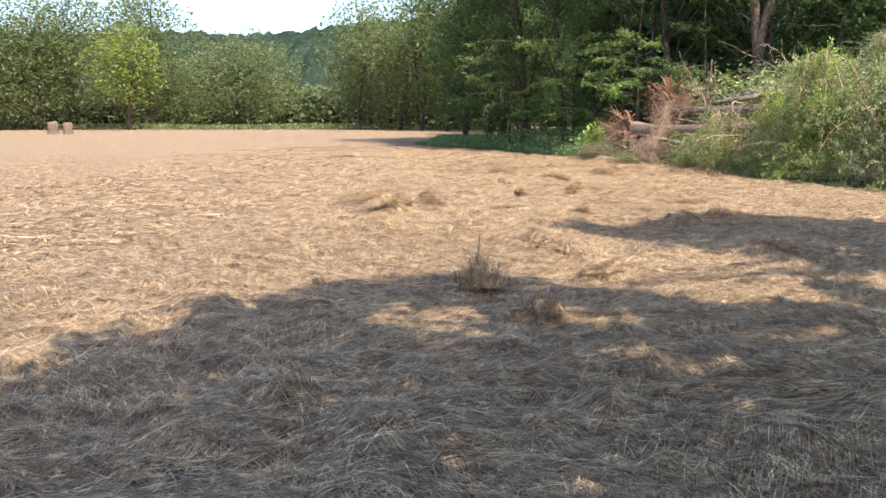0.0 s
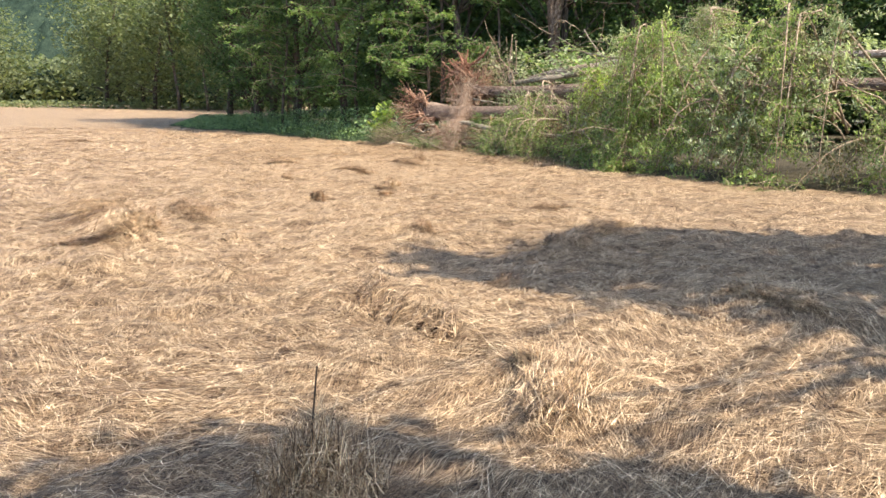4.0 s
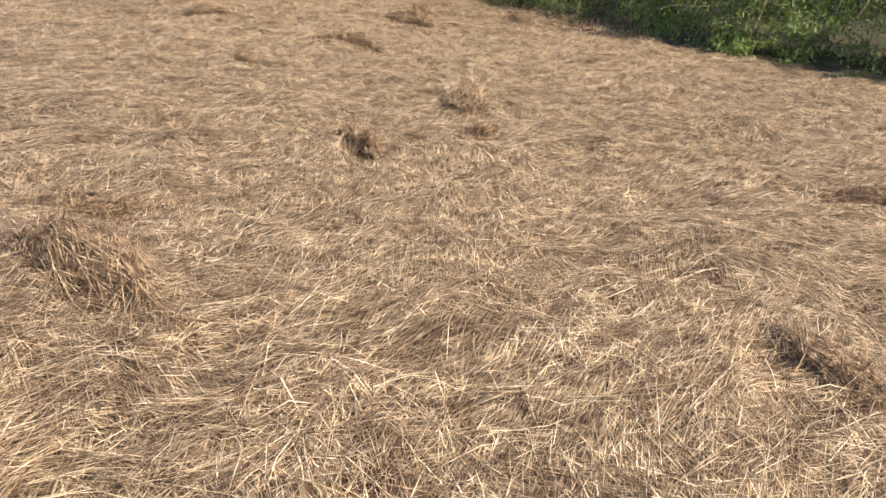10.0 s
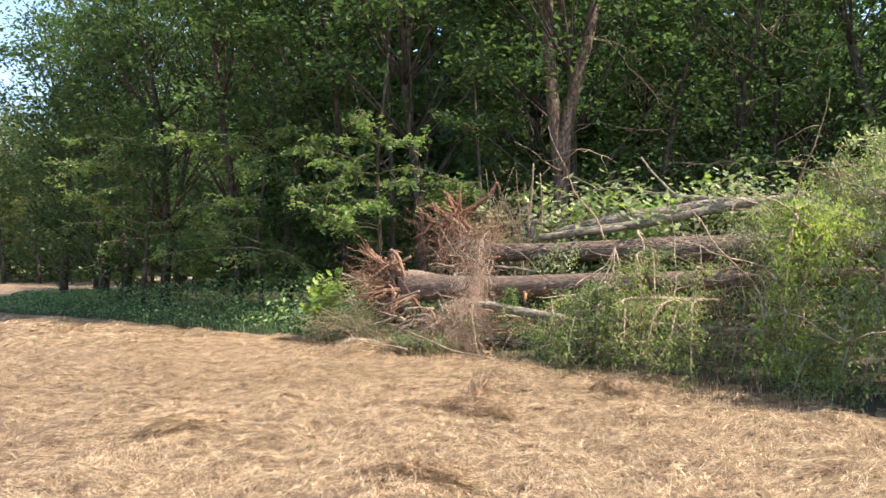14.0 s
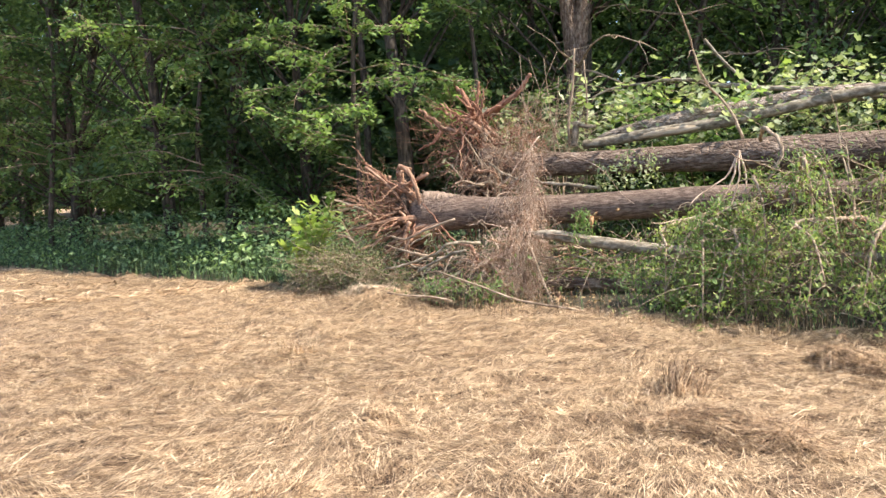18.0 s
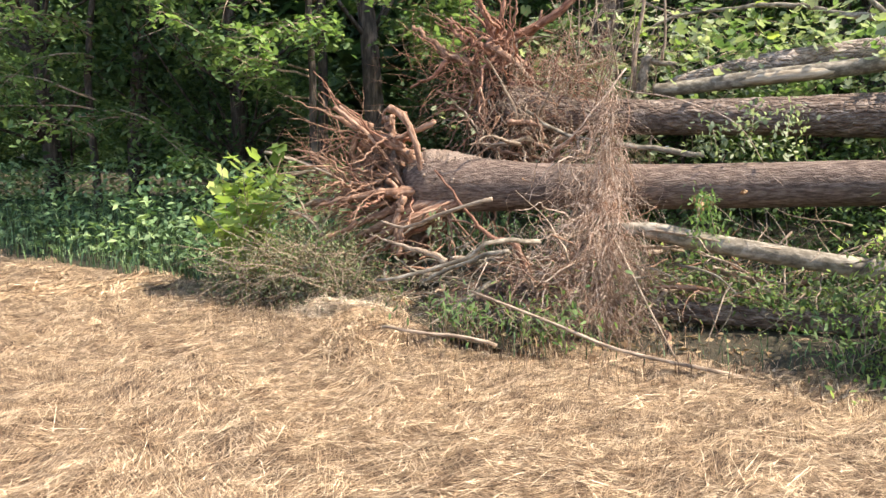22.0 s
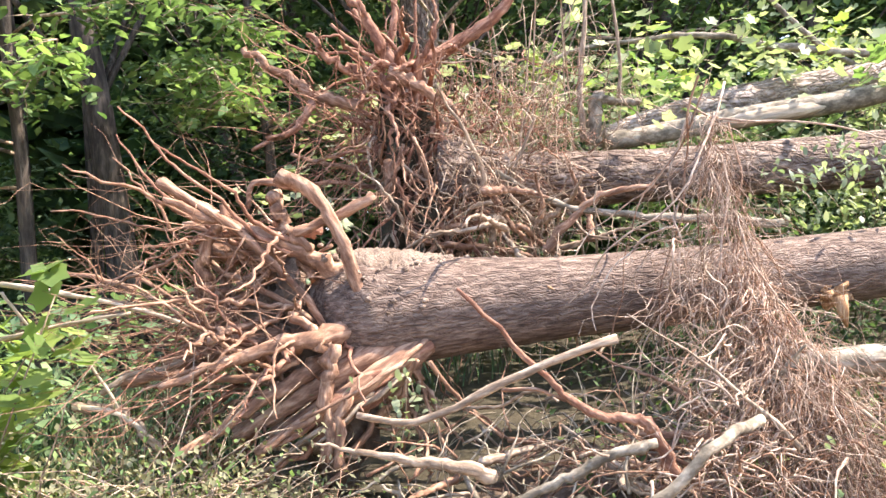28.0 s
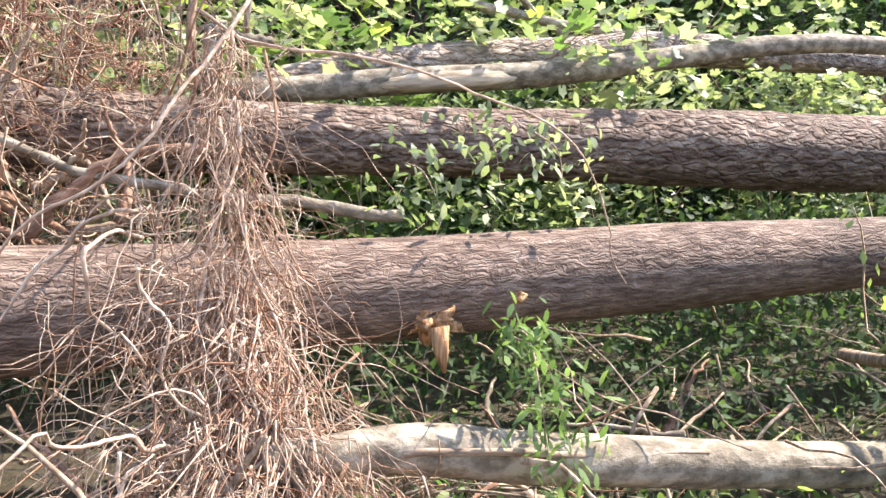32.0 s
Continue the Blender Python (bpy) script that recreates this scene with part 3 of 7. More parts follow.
def chaff(label):
    """Short broken straws filling the mat."""
    rs = np.random.RandomState(6)
    x, y = strew(rs, [(a, b, c, d, 900 * q) for a, b, c, d, q in NEAR_STRIPS[:3]] + [(-9, -4.6, 6, 30, 240), (3.2, 8, 6, 19, 300)])
    n = len(x)
    b, m, e = lay_straw(rs, x, y, straw_flow(x, y) + rs.normal(0, 0.7, n), rs.uniform(0.06, 0.22, n), np.abs(rs.normal(0, 0.01, n)))
    d = e - b
    s = np.stack([-d[:, 1], d[:, 0], np.zeros(n)], 1)
    s *= (rs.uniform(0.0009, 0.0022, n) / np.maximum(np.linalg.norm(s, axis=1), 1e-6))[:, None]
    v = np.stack([b - s, b + s, e], 1).reshape(-1, 3)
    v[:, 2] += 0.006
    tagged(new("straw", fast_mesh("straw", v, np.arange(3 * n).reshape(-1, 3), STRAW)), label, "straw", kind="stuff")


straw_wisps("long golden straws lying in wisps over the field")
scatter_straw("loose golden straws strewn over the field")
chaff("short chopped straws matted on the field")


def hay_clumps(seed, mat, label, count):
    """Small tangled clumps left by the mower all over the field."""
    rs = np.random.RandomState(seed)
    per = 75
    cx, cy = rs.uniform(-14, 7, count), 3.5 + 40 * rs.random_sample(count) ** 1.2
    ok = cx < field_edge(cy) - 0.4
    cx, cy = cx[ok], cy[ok]
    r = np.repeat(rs.uniform(0.08, 0.3, len(cx)), per)
    tall = np.repeat(rs.uniform(0.015, 0.06, len(cx)), per)
    main = np.repeat(rs.uniform(0, 6.28, len(cx)), per)
    cx, cy = np.repeat(cx, per), np.repeat(cy, per)
    n = len(cx)
    a = main + rs.normal(0, 1.1, n)
    px, py = cx + rs.normal(0, 0.6, n) * r, cy + rs.normal(0, 0.5, n) * r
    l = r * rs.uniform(0.6, 1.6, n)
    ex, ey = px + np.cos(a) * l, py + np.sin(a) * l
    mx, my = (px + ex) / 2, (py + ey) / 2
    b = np.stack([px, py, heights_at(px, py)], 1)
    m = np.stack([mx, my, heights_at(mx, my) + tall * rs.uniform(0.3, 1.2, n)], 1)
    e = np.stack([ex, ey, heights_at(ex, ey) + tall * rs.uniform(-0.1, 0.8, n)], 1)
    tagged(new("hay_clumps", ribbons("hay_clumps", rs, b, m, e, rs.uniform(0.0016, 0.004, n), mat)), label, "hay", kind="stuff")


hay_clumps(21, STRAW_BROWN, "brown tangled clumps of hay left on the field", 190)
hay_clumps(22, STRAW, "golden tangled clumps of hay left on the field", 170)

# standing cut edge of the hay along the wheel's track
rs = np.random.RandomState(29)
n = 420
q = np.sort(rs.random_sample(n))
fy = np.interp(q, np.linspace(0, 1, 6), [p[1] for p in FURROW])
fx = np.interp(q, np.linspace(0, 1, 6), [p[0] for p in FURROW]) + rs.normal(0, 0.03, n)
fz = heights_at(fx, fy)
fa = rs.normal(2.9, 0.7, n)
fl = rs.uniform(0.06, 0.2, n)
fb = np.stack([fx + 0.05, fy, fz + 0.07], 1)
fe = np.stack([fx + np.cos(fa) * fl, fy + np.sin(fa) * fl, heights_at(fx - 0.08, fy) + rs.uniform(0, 0.05, n)], 1)
tagged(new("cut_hay_edge", ribbons("cut_hay_edge", rs, fb, (fb + fe) / 2 + np.array([0, 0, 0.03]), fe, rs.uniform(0.002, 0.005, n), STRAW_BROWN)), "brown ragged cut edge in the matted hay", "hay", kind="stuff")

# littered soil east of the field
rows_y = list(np.arange(-30, 132, 1.0))
ev, ef = [], []
for y in rows_y:
    e = float(field_edge(y))
    for k, q in enumerate((0.0, 0.6, 2.0, 5.0, 12.0, 40.0, 120.0)):
        xx = e + q + (0.3 * noise.noise((y * 1.3, 2.0, 0.0)) if k == 0 else 0)
        ev.append((xx, y, max(ground_z(xx, y), 0) + (0.04, 0.04, 0.1, 0.2, 0.25, 0.3, 0.3)[k] if k else ground_z(xx, y) - 0.05))
for j in range(len(rows_y) - 1):
    for k in range(6):
        a = j * 7 + k
        ef.append((a, a + 1, a + 8, a + 7))
tagged(new("verge", to_mesh("verge", ev, ef, SOIL_GREEN)), "brown littered soil at the wood's edge", "ground", kind="structure")


def upright(name, rs, x, y, h, width, mat, label):
    n = len(x)
    a = rs.uniform(0, 2 * np.pi, n)
    lean = rs.uniform(0.1, 0.7, n) * h
    b = np.stack([x, y, np.full(n, -0.02)], 1)
    m = np.stack([x + np.cos(a) * lean * 0.35, y + np.sin(a) * lean * 0.35, h * 0.62], 1)
    e = np.stack([x + np.cos(a) * lean, y + np.sin(a) * lean, h * rs.uniform(0.7, 1.0, n)], 1)
    tagged(new(name, ribbons(name, rs, b, m, e, width, mat)), label, "weeds", kind="stuff")


def weeds():
    rs = np.random.RandomState(9)
    n = 17000
    y = 31.5 + 32 * rs.random_sample(n) ** 1.4
    x = field_edge(y) + 0.1 + np.abs(rs.normal(0, 2.6, n))
    h = rs.uniform(0.15, 0.6, n) * np.clip((x - field_edge(y)) * 0.9 + 0.45, 0.4, 1.6) * np.interp(y, [38, 48], [1.0, 0.55])
    upright("grass", rs, x, y, h, rs.uniform(0.006, 0.016, n), GRASS, "tall green grass in the shade at the wood's edge")
    n = 21000
    y = 31.8 + 26 * rs.random_sample(n) ** 1.3
    x = field_edge(y) + 0.4 + np.abs(rs.normal(0.2, 2.4, n))
    z = rs.uniform(0.05, 1.25, n) * np.clip((x - field_edge(y)) * 0.6, 0.25, 1.0) * np.interp(y, [38, 48], [1.0, 0.5])
    v, f = leaves(rs, np.stack([x, y, z], 1), 0.11, 0.5)
    tagged(new("herb_leaves", fast_mesh("herb_leaves", v, f, LEAF_HERB)), "broad green leaves of herbs at the wood's edge", "weeds", kind="stuff")
    # low green weeds and dry stalks along the foot of the pile
    n = 900
    y = rs.uniform(22.0, 29.6, n)
    x = field_edge(y) + 0.05 + np.abs(rs.normal(0, 0.9, n))
    upright("low_weeds", rs, x, y, rs.uniform(0.06, 0.34, n), rs.uniform(0.004, 0.011, n), GRASS, "low fresh green weeds at the foot of the pile")
    # undergrowth beneath and between the logs
    n = 6000
    q, w = rs.uniform(1.0, 10, n), rs.uniform(-0.8, 3.2, n)
    x, y = 3.6 + 0.707 * (q + w), 29.4 + 0.707 * (w - q)
    upright("undergrowth", rs, x, y, rs.uniform(0.08, 0.5, n), rs.uniform(0.004, 0.012, n), GRASS, "dark green undergrowth between the logs")
    n, k = 11000, 420
    pick = rs.randint(0, k, n)
    q, w = rs.uniform(0.4, 10, k)[pick] + rs.normal(0, 0.1, n), np.maximum(rs.uniform(-0.65, 3.4, k)[pick] + rs.normal(0, 0.1, n), -0.7)
    x, y = 3.6 + 0.707 * (q + w), 29.4 + 0.707 * (w - q)
    z = 0.03 + rs.random_sample(n) ** 1.4 * np.interp(w, [-0.7, 0.4, 1.4], [0.45, 0.8, 1.1])
    v, f = leaves(rs, np.stack([x, y, z], 1), 0.055, 0.7, shape=1.9)
    tagged(new("undergrowth_leaves", fast_mesh("undergrowth_leaves", v, f, LEAF)), "small green leaves growing between the logs", "weeds", kind="stuff")
    n, k = 8500, 230   # taller growth behind the lower trunk, in tufts
    pick = rs.randint(0, k, n)
    q, w = rs.uniform(1.1, 9, k)[pick] + rs.normal(0, 0.13, n), np.maximum(rs.uniform(0.5, 3.0, k)[pick] + rs.normal(0, 0.13, n), 0.4)
    x, y = 3.6 + 0.707 * (q + w), 29.4 + 0.707 * (w - q)
    v, f = leaves(rs, np.stack([x, y, 0.05 + rs.random_sample(n) ** 0.9 * np.interp(w, [0.5, 1.2, 3.0], [0.6, 1.35, 1.5])], 1), 0.075, 0.7, shape=1.6)
    tagged(new("undergrowth_leaves", fast_mesh("undergrowth_leaves", v, f, LEAF)), "dense green leaves filling the space behind the lower trunk", "weeds", kind="stuff")
    # fallen leaves and bark scraps beneath the pile
    n = 7000
    q, w = rs.uniform(-1.5, 10, n), rs.uniform(-1.5, 2.6, n)
    x, y = 3.6 + 0.707 * (q + w), 29.4 + 0.707 * (w - q)
    ok = x > field_edge(y) - 0.1
    v, f = leaves(rs, np.stack([x, y, 0.06 + 0.05 * rs.random_sample(n)], 1)[ok], 0.07, 0.35, shape=1.5)
    tagged(new("leaf_litter", fast_mesh("leaf_litter", v, f, LITTER)), "brown dead leaves and bark scraps beneath the logs", "litter", kind="stuff")
    n = 7500
    y = rs.uniform(22.0, 31.6, n)
    x = field_edge(y) + rs.normal(0.3, 0.55, n)
    upright("dry_stalks", rs, x, y, rs.uniform(0.03, 0.22, n), rs.uniform(0.003, 0.007, n), STRAW_BROWN, "dry brown stalks at the field's edge")


weeds()

# ---- standing trees ----
def crown_spots(rs, n, height, width, low, clumps):
    """Leaf places: clumps along the surface and inside of an uneven crown."""
    cz = low + (height - low) * rs.beta(1.15, 1.2, clumps)
    t = (cz - low) / (height - low)
    rad = width * np.sqrt(np.clip(1 - (2 * t - 0.8) ** 2 / 1.7, 0.05, 1)) * rs.uniform(0.25, 1.0, clumps) ** 0.7
    a = rs.uniform(0, 2 * np.pi, clumps)
    c = np.stack([np.cos(a) * rad, np.sin(a) * rad, cz], 1)
    k = rs.randint(0, clumps, n)
    s = rs.normal(0, 1, (n, 3)) * np.array([0.5, 0.5, 0.24]) * (width / 3.0) * rs.uniform(0.5, 1.4, clumps)[k][:, None]
    p = c[k] + s
    p[:, 2] = np.maximum(p[:, 2], 0.05)
    return p, c


def solid_spots(rs, n, height, width, low, holes=0.0):
    """Leaf places filling an uneven egg-shaped crown."""
    d = rs.normal(0, 1, (n, 3))
    d /= np.linalg.norm(d, axis=1)[:, None]
    edge = np.array([1 + 0.3 * noise.noise(Vector(q) * 1.6) + 0.2 * noise.noise(Vector(q) * 4.0) for q in d])
    half = (height - low) / 2
    p = d * (rs.random_sample(n) ** 0.45 * edge)[:, None] * np.array([width, width, half]) + np.array([0, 0, low + half])
    if holes:   # gaps between the boughs
        p = p[np.array([noise.noise(Vector(q) * 0.75) < holes for q in p])]
    return p, p[rs.randint(0, len(p), 40)]


def make_tree(name, seed, height, width, low, n_leaves, leaf, mat, label, clumps=46, trunk_r=0.16, bark=None, shape=1.35, solid=False):
    rng, rs = random.Random(seed), np.random.RandomState(seed)
    tree = empty(name, (0, 0, 0), label, "tree")
    top = height * 0.92
    stem = wander(rng, (0, 0, -0.15), (0, 0, 1), top, 9, 0.06)
    spots, centres = solid_spots(rs, n_leaves, height, width, low, solid) if solid else crown_spots(rs, n_leaves, height, width, low, clumps)
    h = Heap()
    h.add(tube(stem, taper(9, trunk_r * 1.25, trunk_r * 0.15, 0.8), 8))
    part("trunk", to_mesh("trunk", h.v, h.f, bark or BARK_TREE), tree)
    h = Heap()
    for c in centres[::2]:
        k = max(1, min(7, int((c[2] * 0.75) / top * 8)))
        a = stem[k]
        e = Vector(c)
        mid = (a + e) / 2 + Vector((rng.gauss(0, 0.15), rng.gauss(0, 0.15), rng.uniform(-0.3, 0.3)))
        h.add(tube(bend([a, mid, e], 5), taper(5, trunk_r * 0.26, 0.01), 5))
    part("branchwork", to_mesh("branchwork", h.v, h.f, bark or BARK_TREE), tree, kind="stuff")
    v, f = leaves(rs, spots, leaf, 0.5, shape=shape)
    part("crown", fast_mesh("crown", v, f, mat), tree)
    return tree


rng = random.Random(3)
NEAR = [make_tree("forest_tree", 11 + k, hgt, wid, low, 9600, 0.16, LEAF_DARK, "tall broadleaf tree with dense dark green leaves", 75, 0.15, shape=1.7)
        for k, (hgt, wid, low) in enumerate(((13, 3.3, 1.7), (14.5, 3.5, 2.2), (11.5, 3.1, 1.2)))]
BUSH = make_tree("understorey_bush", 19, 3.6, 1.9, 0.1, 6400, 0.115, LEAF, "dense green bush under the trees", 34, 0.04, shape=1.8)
for tr in NEAR:
    tagged(tr, group="trees at the wood's edge")
tagged(BUSH, group="bushes under the trees")


def spread_copies(kinds, spots, lo, hi):
    placed = set()
    for k, (x, y) in enumerate(spots):
        s = rng.uniform(lo, hi)
        m = Matrix.Translation((x, y, 0)) @ Matrix.Rotation(rng.uniform(0, 6.28), 4, "Z") @ Matrix.Diagonal((s, s, s * rng.uniform(0.9, 1.1), 1))
        t = kinds[k % len(kinds)]
        if t.name in placed or t in [q[0] for q in first]:
            copy_thing(t, m)
        else:
            placed.add(t.name)
            first.append((t, m))


first = []
spots = []
for k in range(11):   # along the north-east side of the logs
    q = k * 2.3
    spots.append((9.0 + q * 0.707 + rng.uniform(-0.6, 0.6), 37.0 - q * 0.707 + rng.uniform(-0.6, 0.6)))
for y, off in ((37.8, 5.2), (41, 4.8), (44.5, 4.4), (48.5, 4.0), (53, 3.0)):
    spots.append((float(field_edge(y)) + off + rng.uniform(-0.4, 0.4), y + rng.uniform(-0.5, 0.5)))
for k in range(3):
    q = k * 3.6
    spots.append((12.5 + q * 0.707 + rng.uniform(-1, 1), 41.5 - q * 0.707 + rng.uniform(-1, 1)))
spots += [(-2.4, 58), (-5.2, 63.5), (-2.6, 72), (-1.0, 68), (1.0, 82)]
spread_copies(NEAR, spots, 0.88, 1.08)
spread_copies(NEAR, [(2.0, 77), (5.0, 90), (1.0, 99)], 1.6, 1.85)
spread_copies(NEAR, [(-4.6, 59), (-4.2, 54.5), (-3.0, 49.5)], 1.15, 1.3)


# trees beside the start of the walk: their boughs hang so that the shade on the hay has this outline
SHADE_MAIN = [(-3.6, 0), (-3.3, 3.5), (-3.0, 5.0), (-2.7, 5.9), (-2.1, 6.9), (-1.5, 7.5), (-0.9, 7.75), (-0.14, 7.45), (0.56, 7.2), (1.15, 6.8), (2.0, 6.75), (2.7, 6.75), (3.6, 7.0), (5, 7.6), (7, 8.6), (7.5, 1), (1, -3)]
SHADE_SPOT = [(-0.1, 11.4), (0.4, 11.75), (0.86, 11.85), (1.45, 11.9), (1.7, 12.3), (1.9, 12.65), (2.6, 13.0), (3.3, 12.95), (4.1, 12.8), (5, 12.3), (6.5, 11.2), (7.4, 9.8), (6.5, 8.8), (4.5, 8.6), (3.0, 8.9), (2.25, 9.4), (1.75, 9.8), (1.35, 10.15), (0.8, 10.4), (0.5, 10.85), (0.2, 11.1)]
SUN_SPOTS = [(-0.95, 5.98, 0.45, 0.42), (0.2, 6.05, 0.42, 0.2), (-0.58, 5.27, 0.2, 0.15), (0.72, 5.12, 0.26, 0.16), (1.5, 6.55, 0.4, 0.15), (1.75, 5.6, 0.3, 0.16), (-2.1, 4.12, 0.24, 0.15), (2.65, 6.7, 0.34, 0.15),
             (1.0, 7.35, 0.35, 0.12)]
TRUNKS = [(2.6, -2.6), (5.9, -2.2), (9.2, 2.4), (7.4, 6.4), (10.4, 7.4)]


def inside(poly, x, y):
    odd = False
    for (ax, ay), (bx, by) in zip(poly, poly[1:] + poly[:1]):
        if (ay > y) != (by > y) and x < ax + (bx - ax) * (y - ay) / (by - ay):
            odd = not odd
    return odd


def shade_trees():
    r2, rs = random.Random(17), np.random.RandomState(17)
    boughs = [[] for q in TRUNKS]
    for i in range(27):
        for j in range(40):
            gx, gy = -3.7 + 0.42 * i + r2.uniform(-0.12, 0.12), -2.6 + 0.42 * j + r2.uniform(-0.12, 0.12)
            band = 2.4 < gx < 6.5 and 6.9 < gy < 9.6
            if not (inside(SHADE_MAIN, gx, gy) or inside(SHADE_SPOT, gx, gy) or (band and r2.random() < 0.45)) or (band and r2.random() < 0.1):
                continue
            if any(((gx - a) / (c + 0.1)) ** 2 + ((gy - b) / (d + 0.12)) ** 2 < 1 for a, b, c, d in SUN_SPOTS):
                continue
            hgt = r2.uniform(5.6, 9.6)
            back = hgt / math.tan(se)
            p = Vector((gx + math.sin(sh) * back, gy + math.cos(sh) * back, hgt))
            k = min(range(len(TRUNKS)), key=lambda q: (p.x - TRUNKS[q][0]) ** 2 + (p.y - TRUNKS[q][1]) ** 2)
            boughs[k].append(p)
    for (tx, ty), ends in zip(TRUNKS, boughs):
        t = empty("roadside_tree", (tx, ty, 0), "broadleaf tree beside the start of the walk", "tree", "trees beside the start of the walk")
        o = Vector((tx, ty, 0))
        stem = wander(r2, (0, 0, -0.15), (0, 0, 1), 9.0, 9, 0.05)
        v, f = tube(stem, taper(9, 0.2, 0.04, 0.8), 9)
        part("trunk", to_mesh("trunk", v, f, BARK_TREE), t)
        h = Heap()
        for e in ends[::2]:
            e = e - o
            a = stem[max(2, min(7, int(e.z * 0.72)))]
            h.add(tube(bend([a, (a + e) / 2 + Vector((0, 0, r2.uniform(-0.3, 0.4))), e], 5), taper(5, 0.04, 0.008), 4))
        part("branchwork", to_mesh("branchwork", h.v, h.f, BARK_TREE), t, kind="stuff")
        c = np.array([tuple(e - o) for e in ends])
        v, f = leaves(rs, c, 0.2, 0.6, 80, 0.18, 1.4)
        part("crown", fast_mesh("crown", v, f, LEAF), t)


shade_trees()
HIGH = make_tree("high_crowned_tree", 27, 14.5, 3.3, 5.2, 7000, 0.19, LEAF_DARK, "tall tree with its dark green crown high above the pile", 70, 0.16, shape=1.6)
spread_copies([HIGH], [(4.9, 35.6), (1.8, 39.4), (-1.7, 43.6), (8.2, 34.2)], 0.92, 1.08)
bushes = []
for k in range(8):
    q = k * 3.0
    bushes.append((7.6 + q * 0.707 + rng.uniform(-0.5, 0.5), 35.6 - q * 0.707 + rng.uniform(-0.5, 0.5)))
for y, off in ((38.6, 6.0), (43, 6.4), (48, 6.8), (54.5, 7.6), (41.5, 9)):
    bushes.append((float(field_edge(y)) + off, y))
spread_copies([BUSH], bushes, 0.75, 1.25)
for t, m in first:
    t.matrix_basis = m


def woodland(name, seed, n, size, box, mat, label):
    """Unbroken leaf mass of the deep wood, far behind the edge trees."""
    rs = np.random.RandomState(seed)
    a = rs.random_sample(n)
    d = rs.uniform(0, 1, n)
    (x0, y0), (x1, y1), (ox, oy), top = box
    x, y = x0 + (x1 - x0) * a + ox * d, y0 + (y1 - y0) * a + oy * d
    crest = np.array([0.72 + 0.28 * noise.noise((q * 9.0, 3.0, seed)) + 0.1 * noise.noise((q * 40, 1.0, seed)) for q in a])
    z = rs.random_sample(n) ** 0.8 * top * crest
    v, f = leaves(rs, np.stack([x, y, z], 1), size, 0.6, shape=1.2)
    tagged(new(name, fast_mesh(name, v, f, mat)), label, "woodland", kind="stuff")


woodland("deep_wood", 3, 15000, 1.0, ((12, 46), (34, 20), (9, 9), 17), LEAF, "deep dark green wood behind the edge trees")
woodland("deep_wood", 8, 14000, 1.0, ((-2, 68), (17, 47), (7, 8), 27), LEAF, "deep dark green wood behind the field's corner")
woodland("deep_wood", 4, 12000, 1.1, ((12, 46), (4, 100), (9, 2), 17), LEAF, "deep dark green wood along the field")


def canopy_ridge(name, x0, x1, y, top, lump, wave, deep, mat, label, step):
    """A wooded ridge far away: a bumpy sheet of crowns, as high as its trees."""
    n = int((x1 - x0) / step)
    v, f = [], []
    m = 9
    for i in range(n + 1):
        x = x0 + i * step
        crest = top * (0.86 + 0.22 * noise.noise((x / wave, 0.7, lump)))
        for j in range(m):
            q = j / (m - 1)
            z = crest * math.sin(q * math.pi / 2) ** 0.7
            z += lump * (noise.noise((x / lump / 1.6, j * 0.8, 1.1)) + 0.6 * noise.noise((x / lump * 1.4, j * 1.7, 5.1))) * (0 if j == 0 else 1)
            v.append((x + lump * 0.5 * noise.noise((x, j * 2.0, 3.0)), y + deep * q + lump * noise.noise((x / lump, j * 1.3, 8.0)), z if j else -1))
    for i in range(n):
        for j in range(m - 1):
            a = i * m + j
            f.append((a, a + m, a + m + 1, a + 1))
    tagged(new(name, to_mesh(name, v, f, mat)), label, "woodland", kind="stuff")


canopy_ridge("wooded_hill", -560, 330, 540, 90, 5.0, 190.0, 130, CANOPY, "wooded hill on the horizon", 1.7)
canopy_ridge("tree_line", -260, 40, 205, 11.5, 2.6, 26.0, 12, CANOPY, "continuous line of green trees at the far end of the field", 1.3)
woodland("far_hedge", 7, 14000, 0.4, ((-190, 150), (-6, 122), (4, 12), 1.3), LEAF_FAR, "low yellow-green grass and shrubs along the far end of the field")
woodland("tree_line", 5, 16000, 1.3, ((-230, 205), (-5, 190), (12, 14), 15), LEAF_FAR, "leafy tops of the trees at the far end of the field")

FAR = [make_tree("far_tree", 31 + k, hgt, wid, low, n, 0.56, mt, lab, cl, r, solid=0.12 if mt is LEAF_YELLOW else 0.24)
       for k, (hgt, wid, low, n, mt, lab, cl, r) in enumerate((
           (18, 11.5, 0.2, 12500, LEAF_FAR, "broad round green tree on the far side of the field", 60, 0.3),
           (24, 8.0, 0.6, 7200, LEAF_FAR, "tall green tree on the far side of the field", 50, 0.32),
           (18, 6.6, 4.0, 5600, LEAF_YELLOW, "light yellow-green tree on the far side of the field", 40, 0.22),
           (21, 3.2, 6.0, 2600, LEAF_FAR, "slender tree with a long bare pale trunk", 26, 0.2)))]
first = []
